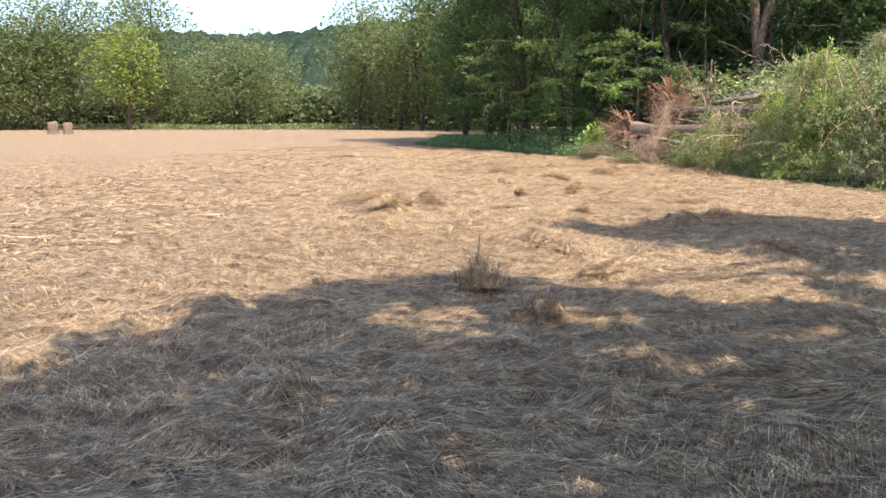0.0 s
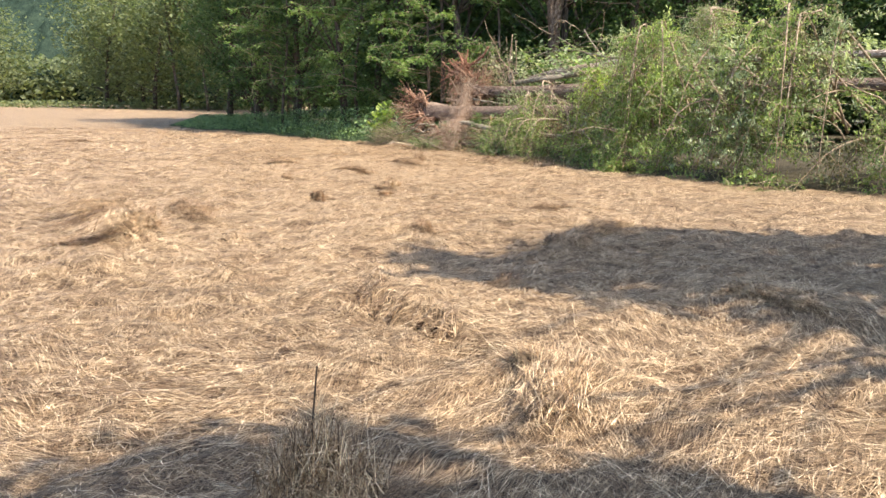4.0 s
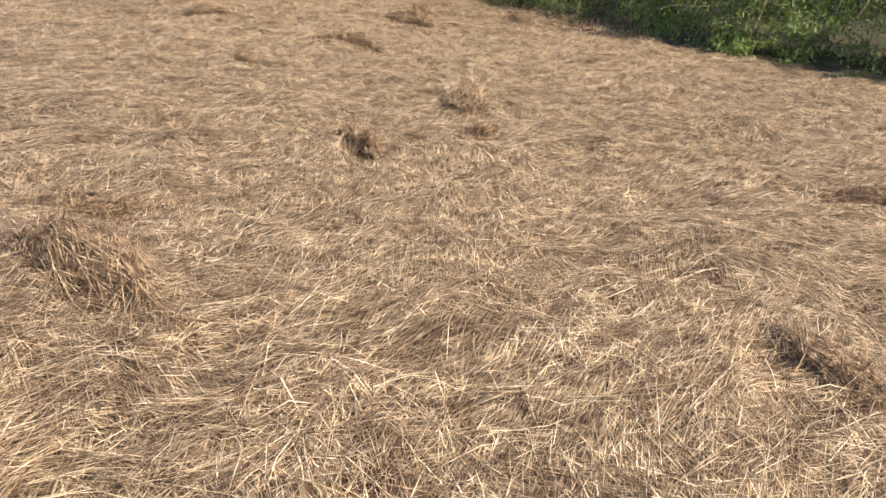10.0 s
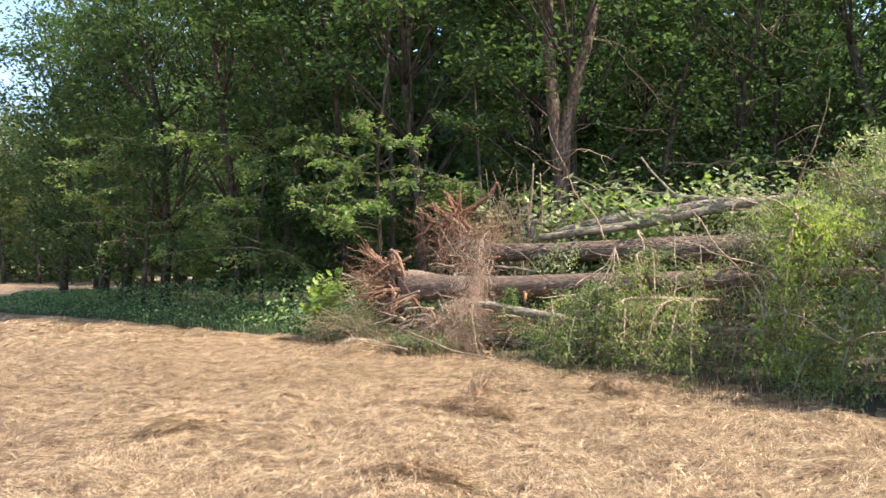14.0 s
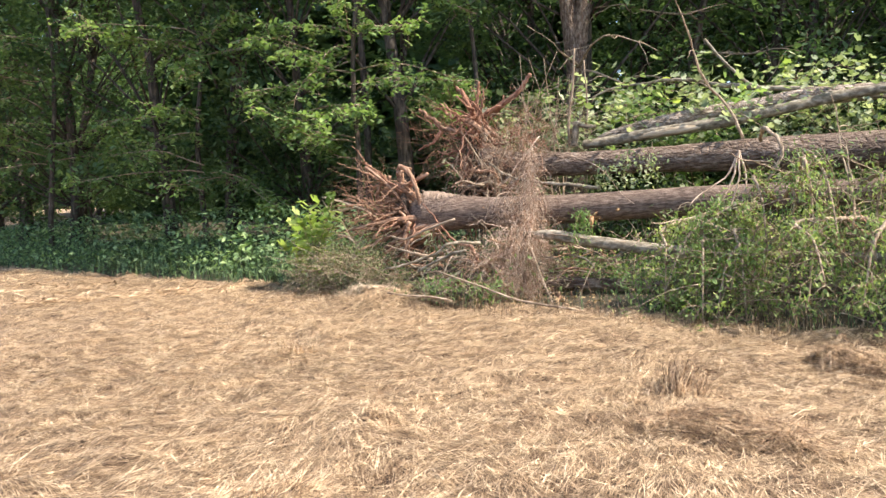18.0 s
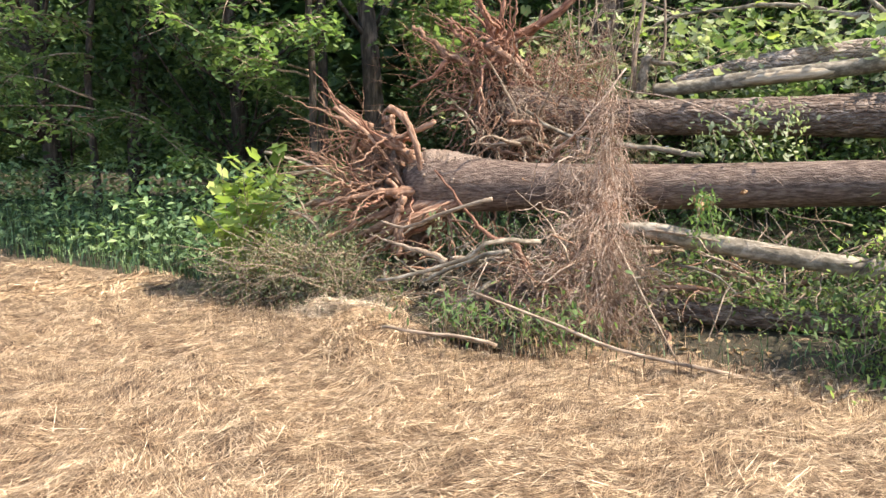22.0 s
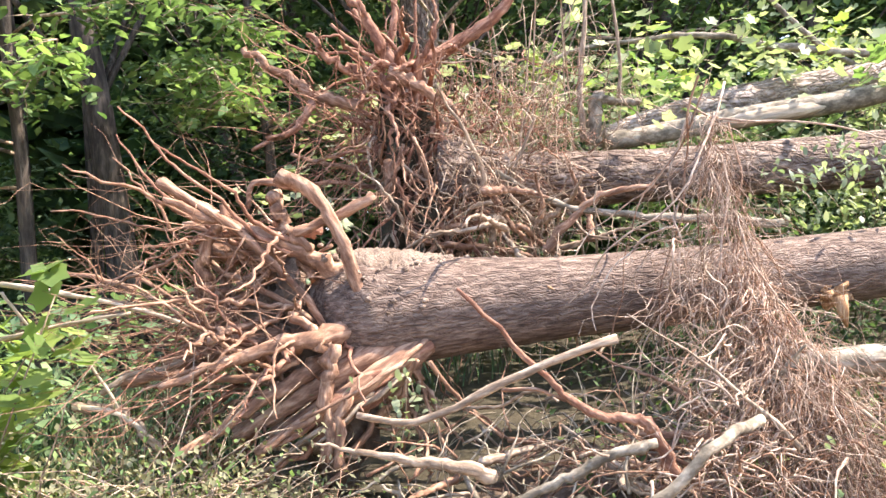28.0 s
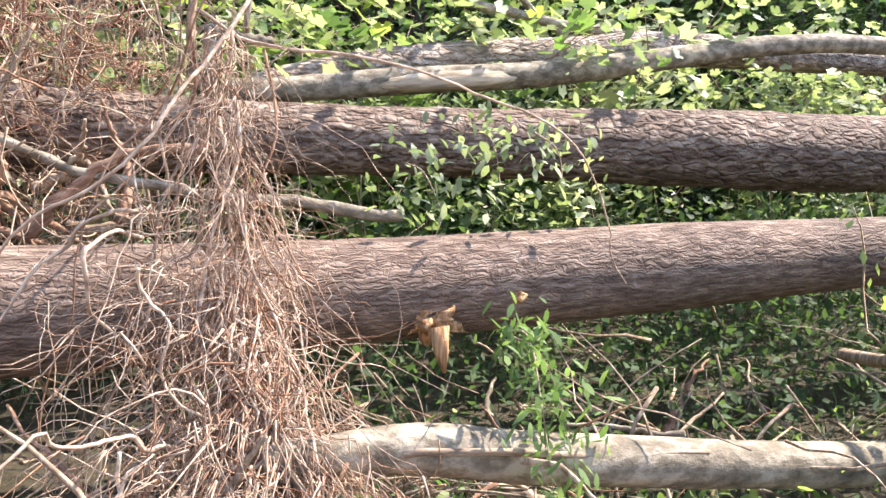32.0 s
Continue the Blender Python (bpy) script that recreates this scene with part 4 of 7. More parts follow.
for x, y, k, s in ((-58.6, 149, 0, 1.0), (-72, 132, 2, 1.0), (-89, 133, 1, 0.9), (-101, 126, 0, 1.1), (-97, 150, 1, 1.0), (-100, 135, 1, 1.15), (-88, 141, 1, 1.15), (-80, 156, 1, 1.2), (-105, 193, 1, 1.5), (-33, 138, 1, 0.92),
                   (-36, 160, 1, 1.0), (-19, 118.5, 3, 1.0), (-14.5, 112, 3, 0.8), (-24, 150, 1, 1.05), (-14, 140, 1, 1.0), (-8, 112, 1, 0.9), (-3, 98, 1, 0.8), (-116, 140, 1, 1.0),
                   (-84, 172, 0, 0.9), (-125, 160, 0, 1.2), (4, 112, 1, 1.0), (-15, 165, 1, 1.1), (-24, 128, 1, 0.9), (-13, 126, 0, 0.8), (-30, 150, 0, 0.9), (-18, 150, 1, 1.1), (-8, 132, 1, 1.0)):
    m = Matrix.Translation((x, y, 0)) @ Matrix.Rotation(rng.uniform(0, 6.28), 4, "Z") @ Matrix.Diagonal((s, s, s, 1))
    if FAR[k].name in [t.name for t, q in first]:
        copy_thing(FAR[k], m)
    else:
        first.append((FAR[k], m))
for t, m in first:
    t.matrix_basis = m


def bare_stem(name, points, r0, r1, label, twigs, seed, mat=None, fork=None, reach=1.0):
    """A standing trunk with a few bare limbs."""
    r2 = random.Random(seed)
    t = empty(name, points[0], label, "tree")
    o = Vector(points[0])
    ln = bend(points, 14)
    v, f = tube(ln, taper(14, r0, r1), 10, 0.06, r2)
    part("trunk", to_mesh("trunk", [q - o for q in v], f, mat or BARK_TREE), t)
    if fork:
        l2 = bend(fork, 10)
        v, f = tube(l2, taper(10, r0 * 0.75, r1), 9, 0.06, r2)
        part("limb", to_mesh("limb", [q - o for q in v], f, mat or BARK_TREE), t)
    for k in range(twigs):
        p = ln[r2.randint(5, 13)]
        w = wander(r2, p, (r2.gauss(0, 1), r2.gauss(0, 1), 0.2), r2.uniform(1.0, 2.6) * reach, 9, 0.25, 0.06 * reach)
        h = Heap()
        h.add(tube(w, taper(9, 0.03, 0.006), 5))
        for q in w[2 if reach > 1 else 3::1 if reach > 1 else 2]:
            h.add(tube(wander(r2, q, (r2.gauss(0, 1), r2.gauss(0, 1), -0.1), r2.uniform(0.4, 1.1), 6, 0.3, 0.05), taper(6, 0.012, 0.003), 4))
        part("limb", to_mesh("limb", [q - o for q in h.v], h.f, TWIG), t, "bare twiggy limb")
    return t


bare_stem("forked_tree", [(7.7, 33.6, -0.2), (7.75, 33.6, 2.5), (7.9, 33.5, 5), (8.6, 33.3, 8), (9.2, 33.0, 12)], 0.25, 0.1, "standing forked tree with brown bark and bare twigs", 9, 5, BARK_ROUGH,
          fork=[(7.8, 33.58, 3.6), (7.6, 33.7, 6), (7.5, 33.8, 9), (7.3, 34, 12)])
bare_stem("leaning_tree", [(10.2, 33.4, -0.2), (10.4, 33.3, 3), (10.9, 33.0, 6), (11.6, 32.5, 9)], 0.12, 0.05, "thin leaning tree with bare drooping twigs", 15, 8, reach=1.5)
leaning = bpy.data.objects["leaning_tree"]
for k, (r, pts) in enumerate((
        (0.035, [(11.4, 32.7, 9.2), (12.04, 32.2, 8.25), (12.73, 31.78, 7.32), (13.42, 31.24, 6.76), (14.05, 30.81, 6.99)]), (0.028, [(10.9, 33.1, 8.6), (11.07, 33.06, 7.92), (11.47, 32.52, 7.12), (12.17, 32.09, 6.78), (12.85, 31.67, 5.97)]),
        (0.028, [(9.7, 33.6, 9.0), (9.75, 33.5, 8.42), (9.93, 33.25, 7.47), (10.38, 32.91, 6.54), (10.33, 32.94, 5.9)]), (0.02, [(12.73, 31.78, 7.32), (12.99, 31.68, 7.76), (13.63, 31.14, 7.73)]))):
    ln, r2 = bend(pts, 14), random.Random(60 + k)
    h = Heap()
    h.add(tube([q - leaning.location for q in ln], taper(14, r, 0.008), 6))
    for q in ln[3::2]:
        h.add(tube([p - leaning.location for p in wander(r2, q, (r2.gauss(0, 1), r2.gauss(0, 1), -0.4), r2.uniform(0.5, 1.3), 7, 0.25, 0.05)], taper(7, 0.013, 0.004), 4))
    part("limb", to_mesh("limb", h.v, h.f, TWIG), leaning, "bare pale hanging limb")
bare_stem("thin_tree", [(4.1, 36.2, -0.2), (4.15, 36.2, 3), (4.05, 36.3, 7), (4.2, 36.4, 11)], 0.09, 0.05, "thin straight young tree at the wood's edge", 2, 9)
bare_stem("thin_tree", [(5.1, 36.5, -0.2), (5.1, 36.5, 3), (5.3, 36.6, 7), (5.2, 36.7, 11)], 0.07, 0.04, "thin straight young tree at the wood's edge", 2, 10)


def stump(x, y, r, h, seed):
    t = empty("tree_stump", (x, y, 0), "brown stump with a pale top beyond the mown field", "stump")
    r2 = random.Random(seed)
    v, f = tube([Vector((0, 0, z)) for z in (-0.1, 0.1, 0.5 * h, h)], [r * 1.3, r * 1.1, r, r * 0.97], 14, 0.12, r2)
    part("wood", to_mesh("wood", v, f, BARK_ROUGH), t)
    v, f = tube([Vector((0, 0, z)) for z in (h + 0.002, h + 0.05)], [r * 0.9, r * 0.86], 14)
    part("cut_face", to_mesh("cut_face", v, f, PALE_WOOD), t, "pale cut wood")


stump(-58.9, 90.4, 0.6, 1.4, 1)
stump(-57.3, 90.9, 0.55, 1.3, 2)

# ---- fallen trees ----
def log(name, points, radii, mat, parent, label="", n=40, sides=20, lump=0.05, seed=1):
    r2 = random.Random(seed)
    ln = bend(points, n)
    rr = [float(np.interp(i / (n - 1), np.linspace(0, 1, len(radii)), radii)) for i in range(n)]
    v, f = tube(ln, rr, sides, lump, r2)
    # own axes with Z along the log, so that bark runs along it
    d = (ln[-1] - ln[0]).normalized()
    m = Matrix.Translation(ln[0]) @ d.to_track_quat("Z", "Y").to_matrix().to_4x4()
    inv = m.inverted()
    ob = part(name, to_mesh(name, [inv @ q for q in v], f, mat), parent, label)
    ob.matrix_basis = Matrix.Translation(-Vector(parent.location)) @ m
    return ob


def lump_mesh(name, centre, size, rough, mat, seed, origin, cuts=4):
    """A rough clod: a sphere pushed in and out."""
    bm = bmesh.new()
    bmesh.ops.create_icosphere(bm, subdivisions=cuts, radius=1.0)
    for q in bm.verts:
        n = q.co.copy()
        w = 1 + rough * noise.noise(n * 1.7 + Vector((seed, 0, 0))) + rough * 0.6 * noise.noise(n * 5.0 + Vector((0, seed, 0)))
        q.co = Vector((n.x * size[0] * w, n.y * size[1] * w, n.z * size[2] * w)) + Vector(centre) - Vector(origin)
    me = bpy.data.meshes.new(name)
    bm.to_mesh(me)
    bm.free()
    me.materials.append(mat)
    me.polygons.foreach_set("use_smooth", [True] * len(me.polygons))
    return me


def branch(name, points, r0, r1, mat, parent, seed=1, sides=8, label="", crook=0.005, under=None):
    """A crooked tapered branch or root as a part."""
    r2 = random.Random(seed)
    thick = max(r0, r1)
    n = max(8, (5 if thick > 0.02 else 3) * len(points))
    crook *= min(1.0, thick / 0.03)
    ln = bend(points, n)
    ln = [q + Vector((r2.gauss(0, crook), r2.gauss(0, crook), r2.gauss(0, crook))) for q in ln]
    knobs = [q * (1 + 0.16 * noise.noise((k * 0.9, seed * 1.7, 0.4))) for k, q in enumerate(taper(n, r0, r1))] if thick > 0.015 else taper(n, r0, r1)
    v, f = tube(ln, knobs, sides, 0.26 if thick > 0.02 else 0.15, r2)
    m = Matrix.Translation(ln[0]) @ (ln[-1] - ln[0]).normalized().to_track_quat("Z", "Y").to_matrix().to_4x4()
    inv = m.inverted()
    ob = part(name, to_mesh(name, [inv @ q for q in v], f, mat), under or parent, label)
    ob.matrix_basis = Matrix.Translation(-Vector(parent.location)) @ m
    if under:
        ob.matrix_basis = under.matrix_basis.inverted() @ ob.matrix_basis
    return ob


def spray(heap, rng, centre, out, n, length, radius, spread, crook=0.25, drop=0.02, sides=4, jitter=0.1, forks=2):
    """Many thin crooked roots or twigs from a centre."""
    out = Vector(out)
    for k in range(n):
        w = (out + Vector((rng.gauss(0, spread), rng.gauss(0, spread), rng.gauss(0, spread)))).normalized()
        l, r = length * rng.uniform(0.35, 1.2), radius * rng.uniform(0.4, 1.2)
        pts = wander(rng, Vector(centre) + Vector((rng.gauss(0, jitter), rng.gauss(0, jitter), rng.gauss(0, jitter))), w, l, 8, crook, drop)
        heap.add(tube(pts, taper(8, r, r * 0.25), sides))
        for q in range(forks):
            a = pts[rng.randint(2, 6)]
            heap.add(tube(wander(rng, a, w + Vector((rng.gauss(0, 0.7), rng.gauss(0, 0.7), rng.gauss(0, 0.7))), l * 0.4, 6, 0.3, drop), taper(6, r * 0.5, r * 0.15), 3))


def heap_part(name, heap, mat, parent, label="", kind="stuff"):
    o = Vector(parent.location)
    return part(name, to_mesh(name, [q - o for q in heap.v], heap.f, mat), parent, label, kind)


# the lower uprooted tree
fallen = empty("fallen_tree", (3.05, 30.25, 0), "uprooted tree lying on its side with bare brown roots", "fallen tree")
log("trunk", [(2.72, 30.6, 1.1), (2.82, 30.5, 1.11), (2.95, 30.36, 1.12), (3.15, 30.15, 1.13), (3.66, 29.63, 1.13), (4.43, 28.85, 1.15), (5.48, 27.77, 1.21), (6.3, 26.95, 1.25), (8.5, 24.7, 1.35), (11, 22.2, 1.4)],
    [0.06, 0.24, 0.31, 0.265, 0.212, 0.197, 0.19, 0.17, 0.13, 0.07], BARK_MAIN, fallen, "brown scaly trunk", 90, 32, 0.025, 2)
log("soil", [(2.76, 30.55, 1.2), (2.93, 30.38, 1.25), (3.07, 30.24, 1.24), (3.25, 30.06, 1.22), (3.55, 29.75, 1.17)], [0.08, 0.2, 0.2, 0.165, 0.08], SOIL, fallen, "dry sandy soil lying on the root collar", 60, 44, 0.14, 4)
r9 = random.Random(17)
h = Heap()
for k in range(150):   # crumbs of soil round it
    q, a = r9.random() ** 0.8, r9.gauss(0, 0.75)
    c = Vector((2.8, 30.52, 1.13)) + Vector((0.707, -0.707, 0)) * q * 0.95
    p = c + (Vector((-0.707, -0.707, 0)) * math.sin(a) + Vector((0, 0, 1)) * math.cos(a)) * (0.365 - 0.15 * q ** 0.7)
    s = r9.uniform(0.006, 0.026)
    h.add(tube([p - Vector((s, 0, 0)), p, p + Vector((s, s * 0.3, 0))], [s * 0.5, s * 0.8, s * 0.4], 6, 0.5, r9))
heap_part("crumbled_soil", h, SOIL, fallen, "crumbs of dry soil")
# clods in a darker soil colour that stands for the shadows inside the nest
part("soil", lump_mesh("soil", (2.66, 30.66, 1.1), (0.17, 0.17, 0.3), 0.7, SOIL_ROOT, 3.0, fallen.location), fallen, "dry crumbly soil between the roots, darkened as if in their shadow")
part("soil", lump_mesh("soil", (2.8, 30.45, 0.75), (0.16, 0.18, 0.42), 0.5, SOIL_ROOT, 8.0, fallen.location), fallen, "dry crumbly soil under the root collar, darkened as if in its shadow")
for k, (kind, r, pts) in enumerate((
        ("r", 0.022, [(2.19, 30.93, 1.84), (2.38, 30.68, 1.62), (2.5, 30.52, 1.41), (2.6, 30.38, 1.19), (2.65, 30.32, 0.99)]),
        ("r", 0.028, [(2.87, 30.19, 1.71), (2.7, 30.41, 1.59), (2.57, 30.59, 1.52), (2.49, 30.7, 1.51)]),
        ("r", 0.038, [(2.56, 30.52, 1.84), (2.66, 30.38, 1.73), (2.73, 30.27, 1.45), (2.77, 30.2, 1.1)]),
        ("r", 0.032, [(2.65, 30.65, 1.77), (2.66, 30.64, 1.64), (2.66, 30.64, 1.48)]),
        ("r", 0.035, [(2.57, 30.92, 1.7), (2.52, 30.99, 1.55), (2.47, 31.06, 1.3), (2.45, 31.08, 1.14)]),
        ("r", 0.055, [(2.49, 30.95, 1.5), (2.61, 30.78, 1.45), (2.72, 30.65, 1.31), (2.82, 30.51, 1.14)]),
        ("r", 0.08, [(2.28, 31.06, 0.93), (2.4, 30.89, 1.03), (2.53, 30.73, 1.02), (2.64, 30.57, 0.96), (2.76, 30.41, 0.94)]),
        ("r", 0.024, [(1.99, 31.03, 0.92), (2.15, 30.81, 0.94), (2.35, 30.54, 0.9), (2.48, 30.38, 0.97)]))):
    branch("root", pts, r, r * 0.75, ROOT, fallen, 40 + k)
for k, (kind, r, pts) in enumerate((
        ("r", 0.048, [(2.36, 30.71, 0.62), (2.46, 30.56, 0.7), (2.6, 30.39, 0.81), (2.74, 30.2, 0.98)]),
        ("r", 0.042, [(2.43, 30.53, 0.61), (2.56, 30.35, 0.74), (2.67, 30.21, 0.86)]),
        ("r", 0.03, [(2.56, 30.22, 1.03), (2.52, 30.27, 0.8), (2.51, 30.29, 0.65)]),
        ("r", 0.036, [(2.66, 30.2, 0.85), (2.64, 30.24, 0.76), (2.59, 30.31, 0.58)]),
        ("p", 0.012, [(1.65, 31.4, 1.42), (1.83, 31.16, 1.35), (2.01, 30.91, 1.26), (2.17, 30.7, 1.16)]),
        ("p", 0.01, [(1.61, 31.37, 1.17), (1.8, 31.12, 1.22), (1.97, 30.89, 1.25)]),
        ("p", 0.014, [(1.77, 31.08, 0.85), (1.89, 30.92, 0.81), (1.98, 30.8, 0.67)]),
        ("p", 0.008, [(1.81, 31.01, 1.06), (1.88, 30.93, 0.87), (1.9, 30.91, 0.73)]),
        ("p", 0.008, [(1.65, 31.4, 1.38), (1.71, 31.31, 1.23), (1.79, 31.21, 1.08)]))):
    branch("root", pts, r, r * 0.7, ROOT if kind == "r" else PALE_WOOD, fallen, 60 + k, label="" if kind == "r" else "pale peeled root")
for k, (r, pts) in enumerate((
        (0.018, [(2.3, 31.36, 1.32), (2.18, 31.52, 1.4), (2.06, 31.69, 1.44)]), (0.016, [(2.55, 31.04, 1.05), (2.41, 31.21, 1.26), (2.31, 31.36, 1.39)]),
        (0.02, [(2.82, 30.67, 1.8), (2.69, 30.84, 1.83), (2.67, 30.88, 1.7)]), (0.02, [(2.63, 30.42, 1.12), (2.55, 30.54, 1.24), (2.42, 30.7, 1.34)]))):
    branch("root", pts, r, r * 0.6, ROOT, fallen, 80 + k)
for k, (r, pts) in enumerate((   # the nest of thick broken roots
        (0.028, [(2.30, 31.07, 1.85), (2.45, 30.79, 1.64), (2.57, 30.62, 1.49), (2.73, 30.48, 1.34)]), (0.036, [(2.39, 30.86, 1.28), (2.34, 30.84, 1.43), (2.42, 30.74, 1.71)]),
        (0.055, [(2.54, 30.74, 1.48), (2.67, 30.57, 1.42), (2.85, 30.41, 1.34)]), (0.034, [(2.55, 30.57, 1.75), (2.58, 30.53, 1.60), (2.68, 30.47, 1.46)]),
        (0.06, [(2.45, 30.85, 1.10), (2.53, 30.66, 1.05), (2.64, 30.50, 1.04), (2.80, 30.38, 1.08)]), (0.038, [(2.58, 30.25, 1.03), (2.52, 30.24, 0.86), (2.46, 30.24, 0.5)]),
        (0.03, [(2.57, 30.18, 0.80), (2.49, 30.20, 0.5)]), (0.027, [(2.52, 30.43, 1.17), (2.54, 30.31, 1.06), (2.55, 30.24, 0.96)]),
        (0.036, [(2.53, 30.82, 1.09), (2.49, 30.88, 1.28), (2.51, 30.79, 1.50)]))):
    branch("root", pts, r, r * 0.72, ROOT, fallen, 240 + k, 9, "thick broken root", 0.012)
for k, (r, pts) in enumerate((
        (0.014, [(1.75, 31.62, 1.41), (1.94, 31.37, 1.34), (2.16, 31.16, 1.25), (2.38, 30.94, 1.11)]), (0.013, [(1.69, 31.53, 1.15), (1.87, 31.37, 1.19), (2.13, 31.20, 1.23)]),
        (0.025, [(1.82, 31.17, 0.84), (1.94, 31.01, 0.80), (2.01, 30.83, 0.64)]), (0.018, [(1.90, 31.07, 0.88), (2.03, 30.99, 0.96), (2.19, 30.86, 0.99)]))):
    branch("root", pts, r, r * 0.8, TWIG, fallen, 255 + k, 8, "long pale root", 0.01)
log("flare_root", [(3.3, 30.0, 1.12), (3.02, 30.14, 1.04), (2.73, 30.22, 0.93), (2.52, 30.40, 0.80), (2.28, 30.64, 0.62)], [0.05, 0.09, 0.062, 0.045, 0.025], ROOT, fallen, "thick root running down from the trunk", 24, 14, 0.1, 43)
log("flare_root", [(3.25, 30.02, 1.08), (2.96, 30.08, 0.95), (2.63, 30.18, 0.81), (2.48, 30.29, 0.72), (2.27, 30.48, 0.58)], [0.05, 0.075, 0.05, 0.036, 0.02], ROOT, fallen, "thick root running down from the trunk", 24, 14, 0.1, 44)
r9 = random.Random(46)
for k in range(13):   # lesser roots that run down beside them
    q = k / 12
    a = Vector((3.02 - 0.1 * q, 30.02 + 0.12 * q, 1.0 - 0.22 * q + r9.uniform(-0.04, 0.04)))
    e = a + Vector((-0.62, 0.36, -0.36)) * r9.uniform(0.7, 1.2) + Vector((r9.gauss(0, 0.07), r9.gauss(0, 0.07), r9.gauss(0, 0.08)))
    mid = a.lerp(e, 0.5) + Vector((-0.04 + r9.gauss(0, 0.03), -0.05 + r9.gauss(0, 0.03), r9.uniform(0.0, 0.08)))
    branch("root", [a, mid, e], r9.uniform(0.014, 0.034), 0.008, (ROOT, ROOT_RED, TWIG)[k % 3], fallen, 420 + k, 8, "", 0.012)
for k in range(7):   # and those that hang straight down under the collar
    a = Vector((2.95 + r9.gauss(0, 0.08), 30.1 + r9.gauss(0, 0.08), 0.92))
    branch("root", wander(r9, a, (r9.gauss(0, 0.2), r9.gauss(0, 0.2), -1), r9.uniform(0.4, 0.75), 7, 0.12), r9.uniform(0.012, 0.03), 0.006, ROOT, fallen, 440 + k, 8, "", 0.01)
r9 = random.Random(11)
for k in range(6):   # thick buttress roots spreading from the collar
    a = 2 * math.pi * k / 6 + r9.uniform(-0.4, 0.4)
    side = Vector((0.707, 0.707, 0)) * math.cos(a) + Vector((0, 0, 1)) * math.sin(a)
    c = Vector((2.9, 30.4, 1.13))
    p = [c + side * 0.2, c + side * 0.33 + Vector((-0.16, 0.16, 0)), c + side * r9.uniform(0.42, 0.55) + Vector((-0.36, 0.36, 0)), c + side * r9.uniform(0.5, 0.8) + Vector((-0.6, 0.6, -0.05))]
    branch("buttress_root", p, 0.06, 0.014, ROOT, fallen, 90 + k, 9, "", 0.01)
r9 = random.Random(12)
for k in range(52):
    w = Vector((-0.75, 0.5, r9.uniform(-0.55, 0.5))) + Vector((r9.gauss(0, 0.35), r9.gauss(0, 0.35), 0))
    a = Vector((2.7, 30.55, 1.15)) + Vector((r9.uniform(-0.15, 0.15), r9.uniform(-0.15, 0.15), r9.uniform(-0.4, 0.45)))
    pts = wander(r9, a, w, r9.uniform(0.5, 1.15), 7, 0.2, 0.02)
    branch("root", pts, r9.uniform(0.009, 0.024), 0.004, ROOT if k % 3 else ROOT_RED, fallen, 100 + k, 6, "", 0.016)
h = Heap()
spray(h, random.Random(14), (2.55, 30.7, 1.15), (-0.7, 0.5, -0.02), 120, 0.95, 0.0045, 0.5, 0.16, 0.01, 4, 0.22)
heap_part("root_mass", h, ROOT, fallen, "tangle of fine brown roots")
h = Heap()
spray(h, random.Random(15), (2.3, 30.9, 0.9), (-0.6, 0.4, -0.2), 90, 0.7, 0.0045, 0.6, 0.18, 0.02, 4, 0.26)
heap_part("root_mass", h, ROOT_RED, fallen, "tangle of fine reddish roots")
# broken stub and scars on the trunk
h = Heap()
r9 = random.Random(16)
for k in range(22):
    p = Vector((4.54, 28.54, 1.06)) + Vector((0.707, -0.707, 0)) * r9.gauss(0, 0.05) + Vector((0, 0, r9.uniform(-0.06, 0.08)))
    w = Vector((0.707, -0.707, 0)) * r9.gauss(0, 0.9) + Vector((-0.25, -0.25, r9.gauss(-0.3, 0.5)))
    l = r9.uniform(0.05, 0.11)
    h.add(tube([p, p + w * l * 0.6, p + w * l], [0.009, 0.006, 0.001], 5, 0.5, r9))
h.add(tube([Vector((4.47, 28.47, 1.04)), Vector((4.46, 28.45, 0.95)), Vector((4.45, 28.44, 0.88))], [0.035, 0.026, 0.006], 7, 0.4, r9))
heap_part("broken_stub", h, SPLINTER, fallen, "splintered orange stub of a torn branch", "")
part("broken_stub", lump_mesh("broken_stub", (4.545, 28.545, 1.05), (0.085, 0.085, 0.06), 0.9, SPLINTER, 4.4, fallen.location), fallen, "orange torn wood")
for k, (x, y, z, s) in enumerate(((3.47, 29.6, 1.19, 0.045), (4.76, 28.27, 1.13, 0.035), (4.05, 28.97, 1.0, 0.03))):
    part("bark_scar", lump_mesh("bark_scar", (x, y, z), (s * 1.1, s * 1.1, s * 0.7), 0.4, SPLINTER, k + 0.5, fallen.location, 3), fallen, "orange scar in the bark")

# the upper uprooted tree
fallen2 = empty("fallen_tree", (4.4, 30.6, 0), "larger uprooted tree with flaky bark and reddish roots", "fallen tree")
log("trunk", [(4.1, 30.75, 1.85), (4.53, 30.29, 1.8), (5.19, 29.61, 1.79), (6.05, 28.74, 1.8), (6.97, 27.8, 1.81), (8, 26.75, 1.81), (10.85, 23.9, 1.95), (14, 20.8, 2.0)],
    [0.3, 0.19, 0.17, 0.185, 0.235, 0.25, 0.2, 0.12], BARK_ROUGH, fallen2, "flaky brown trunk", 90, 32, 0.09, 3)
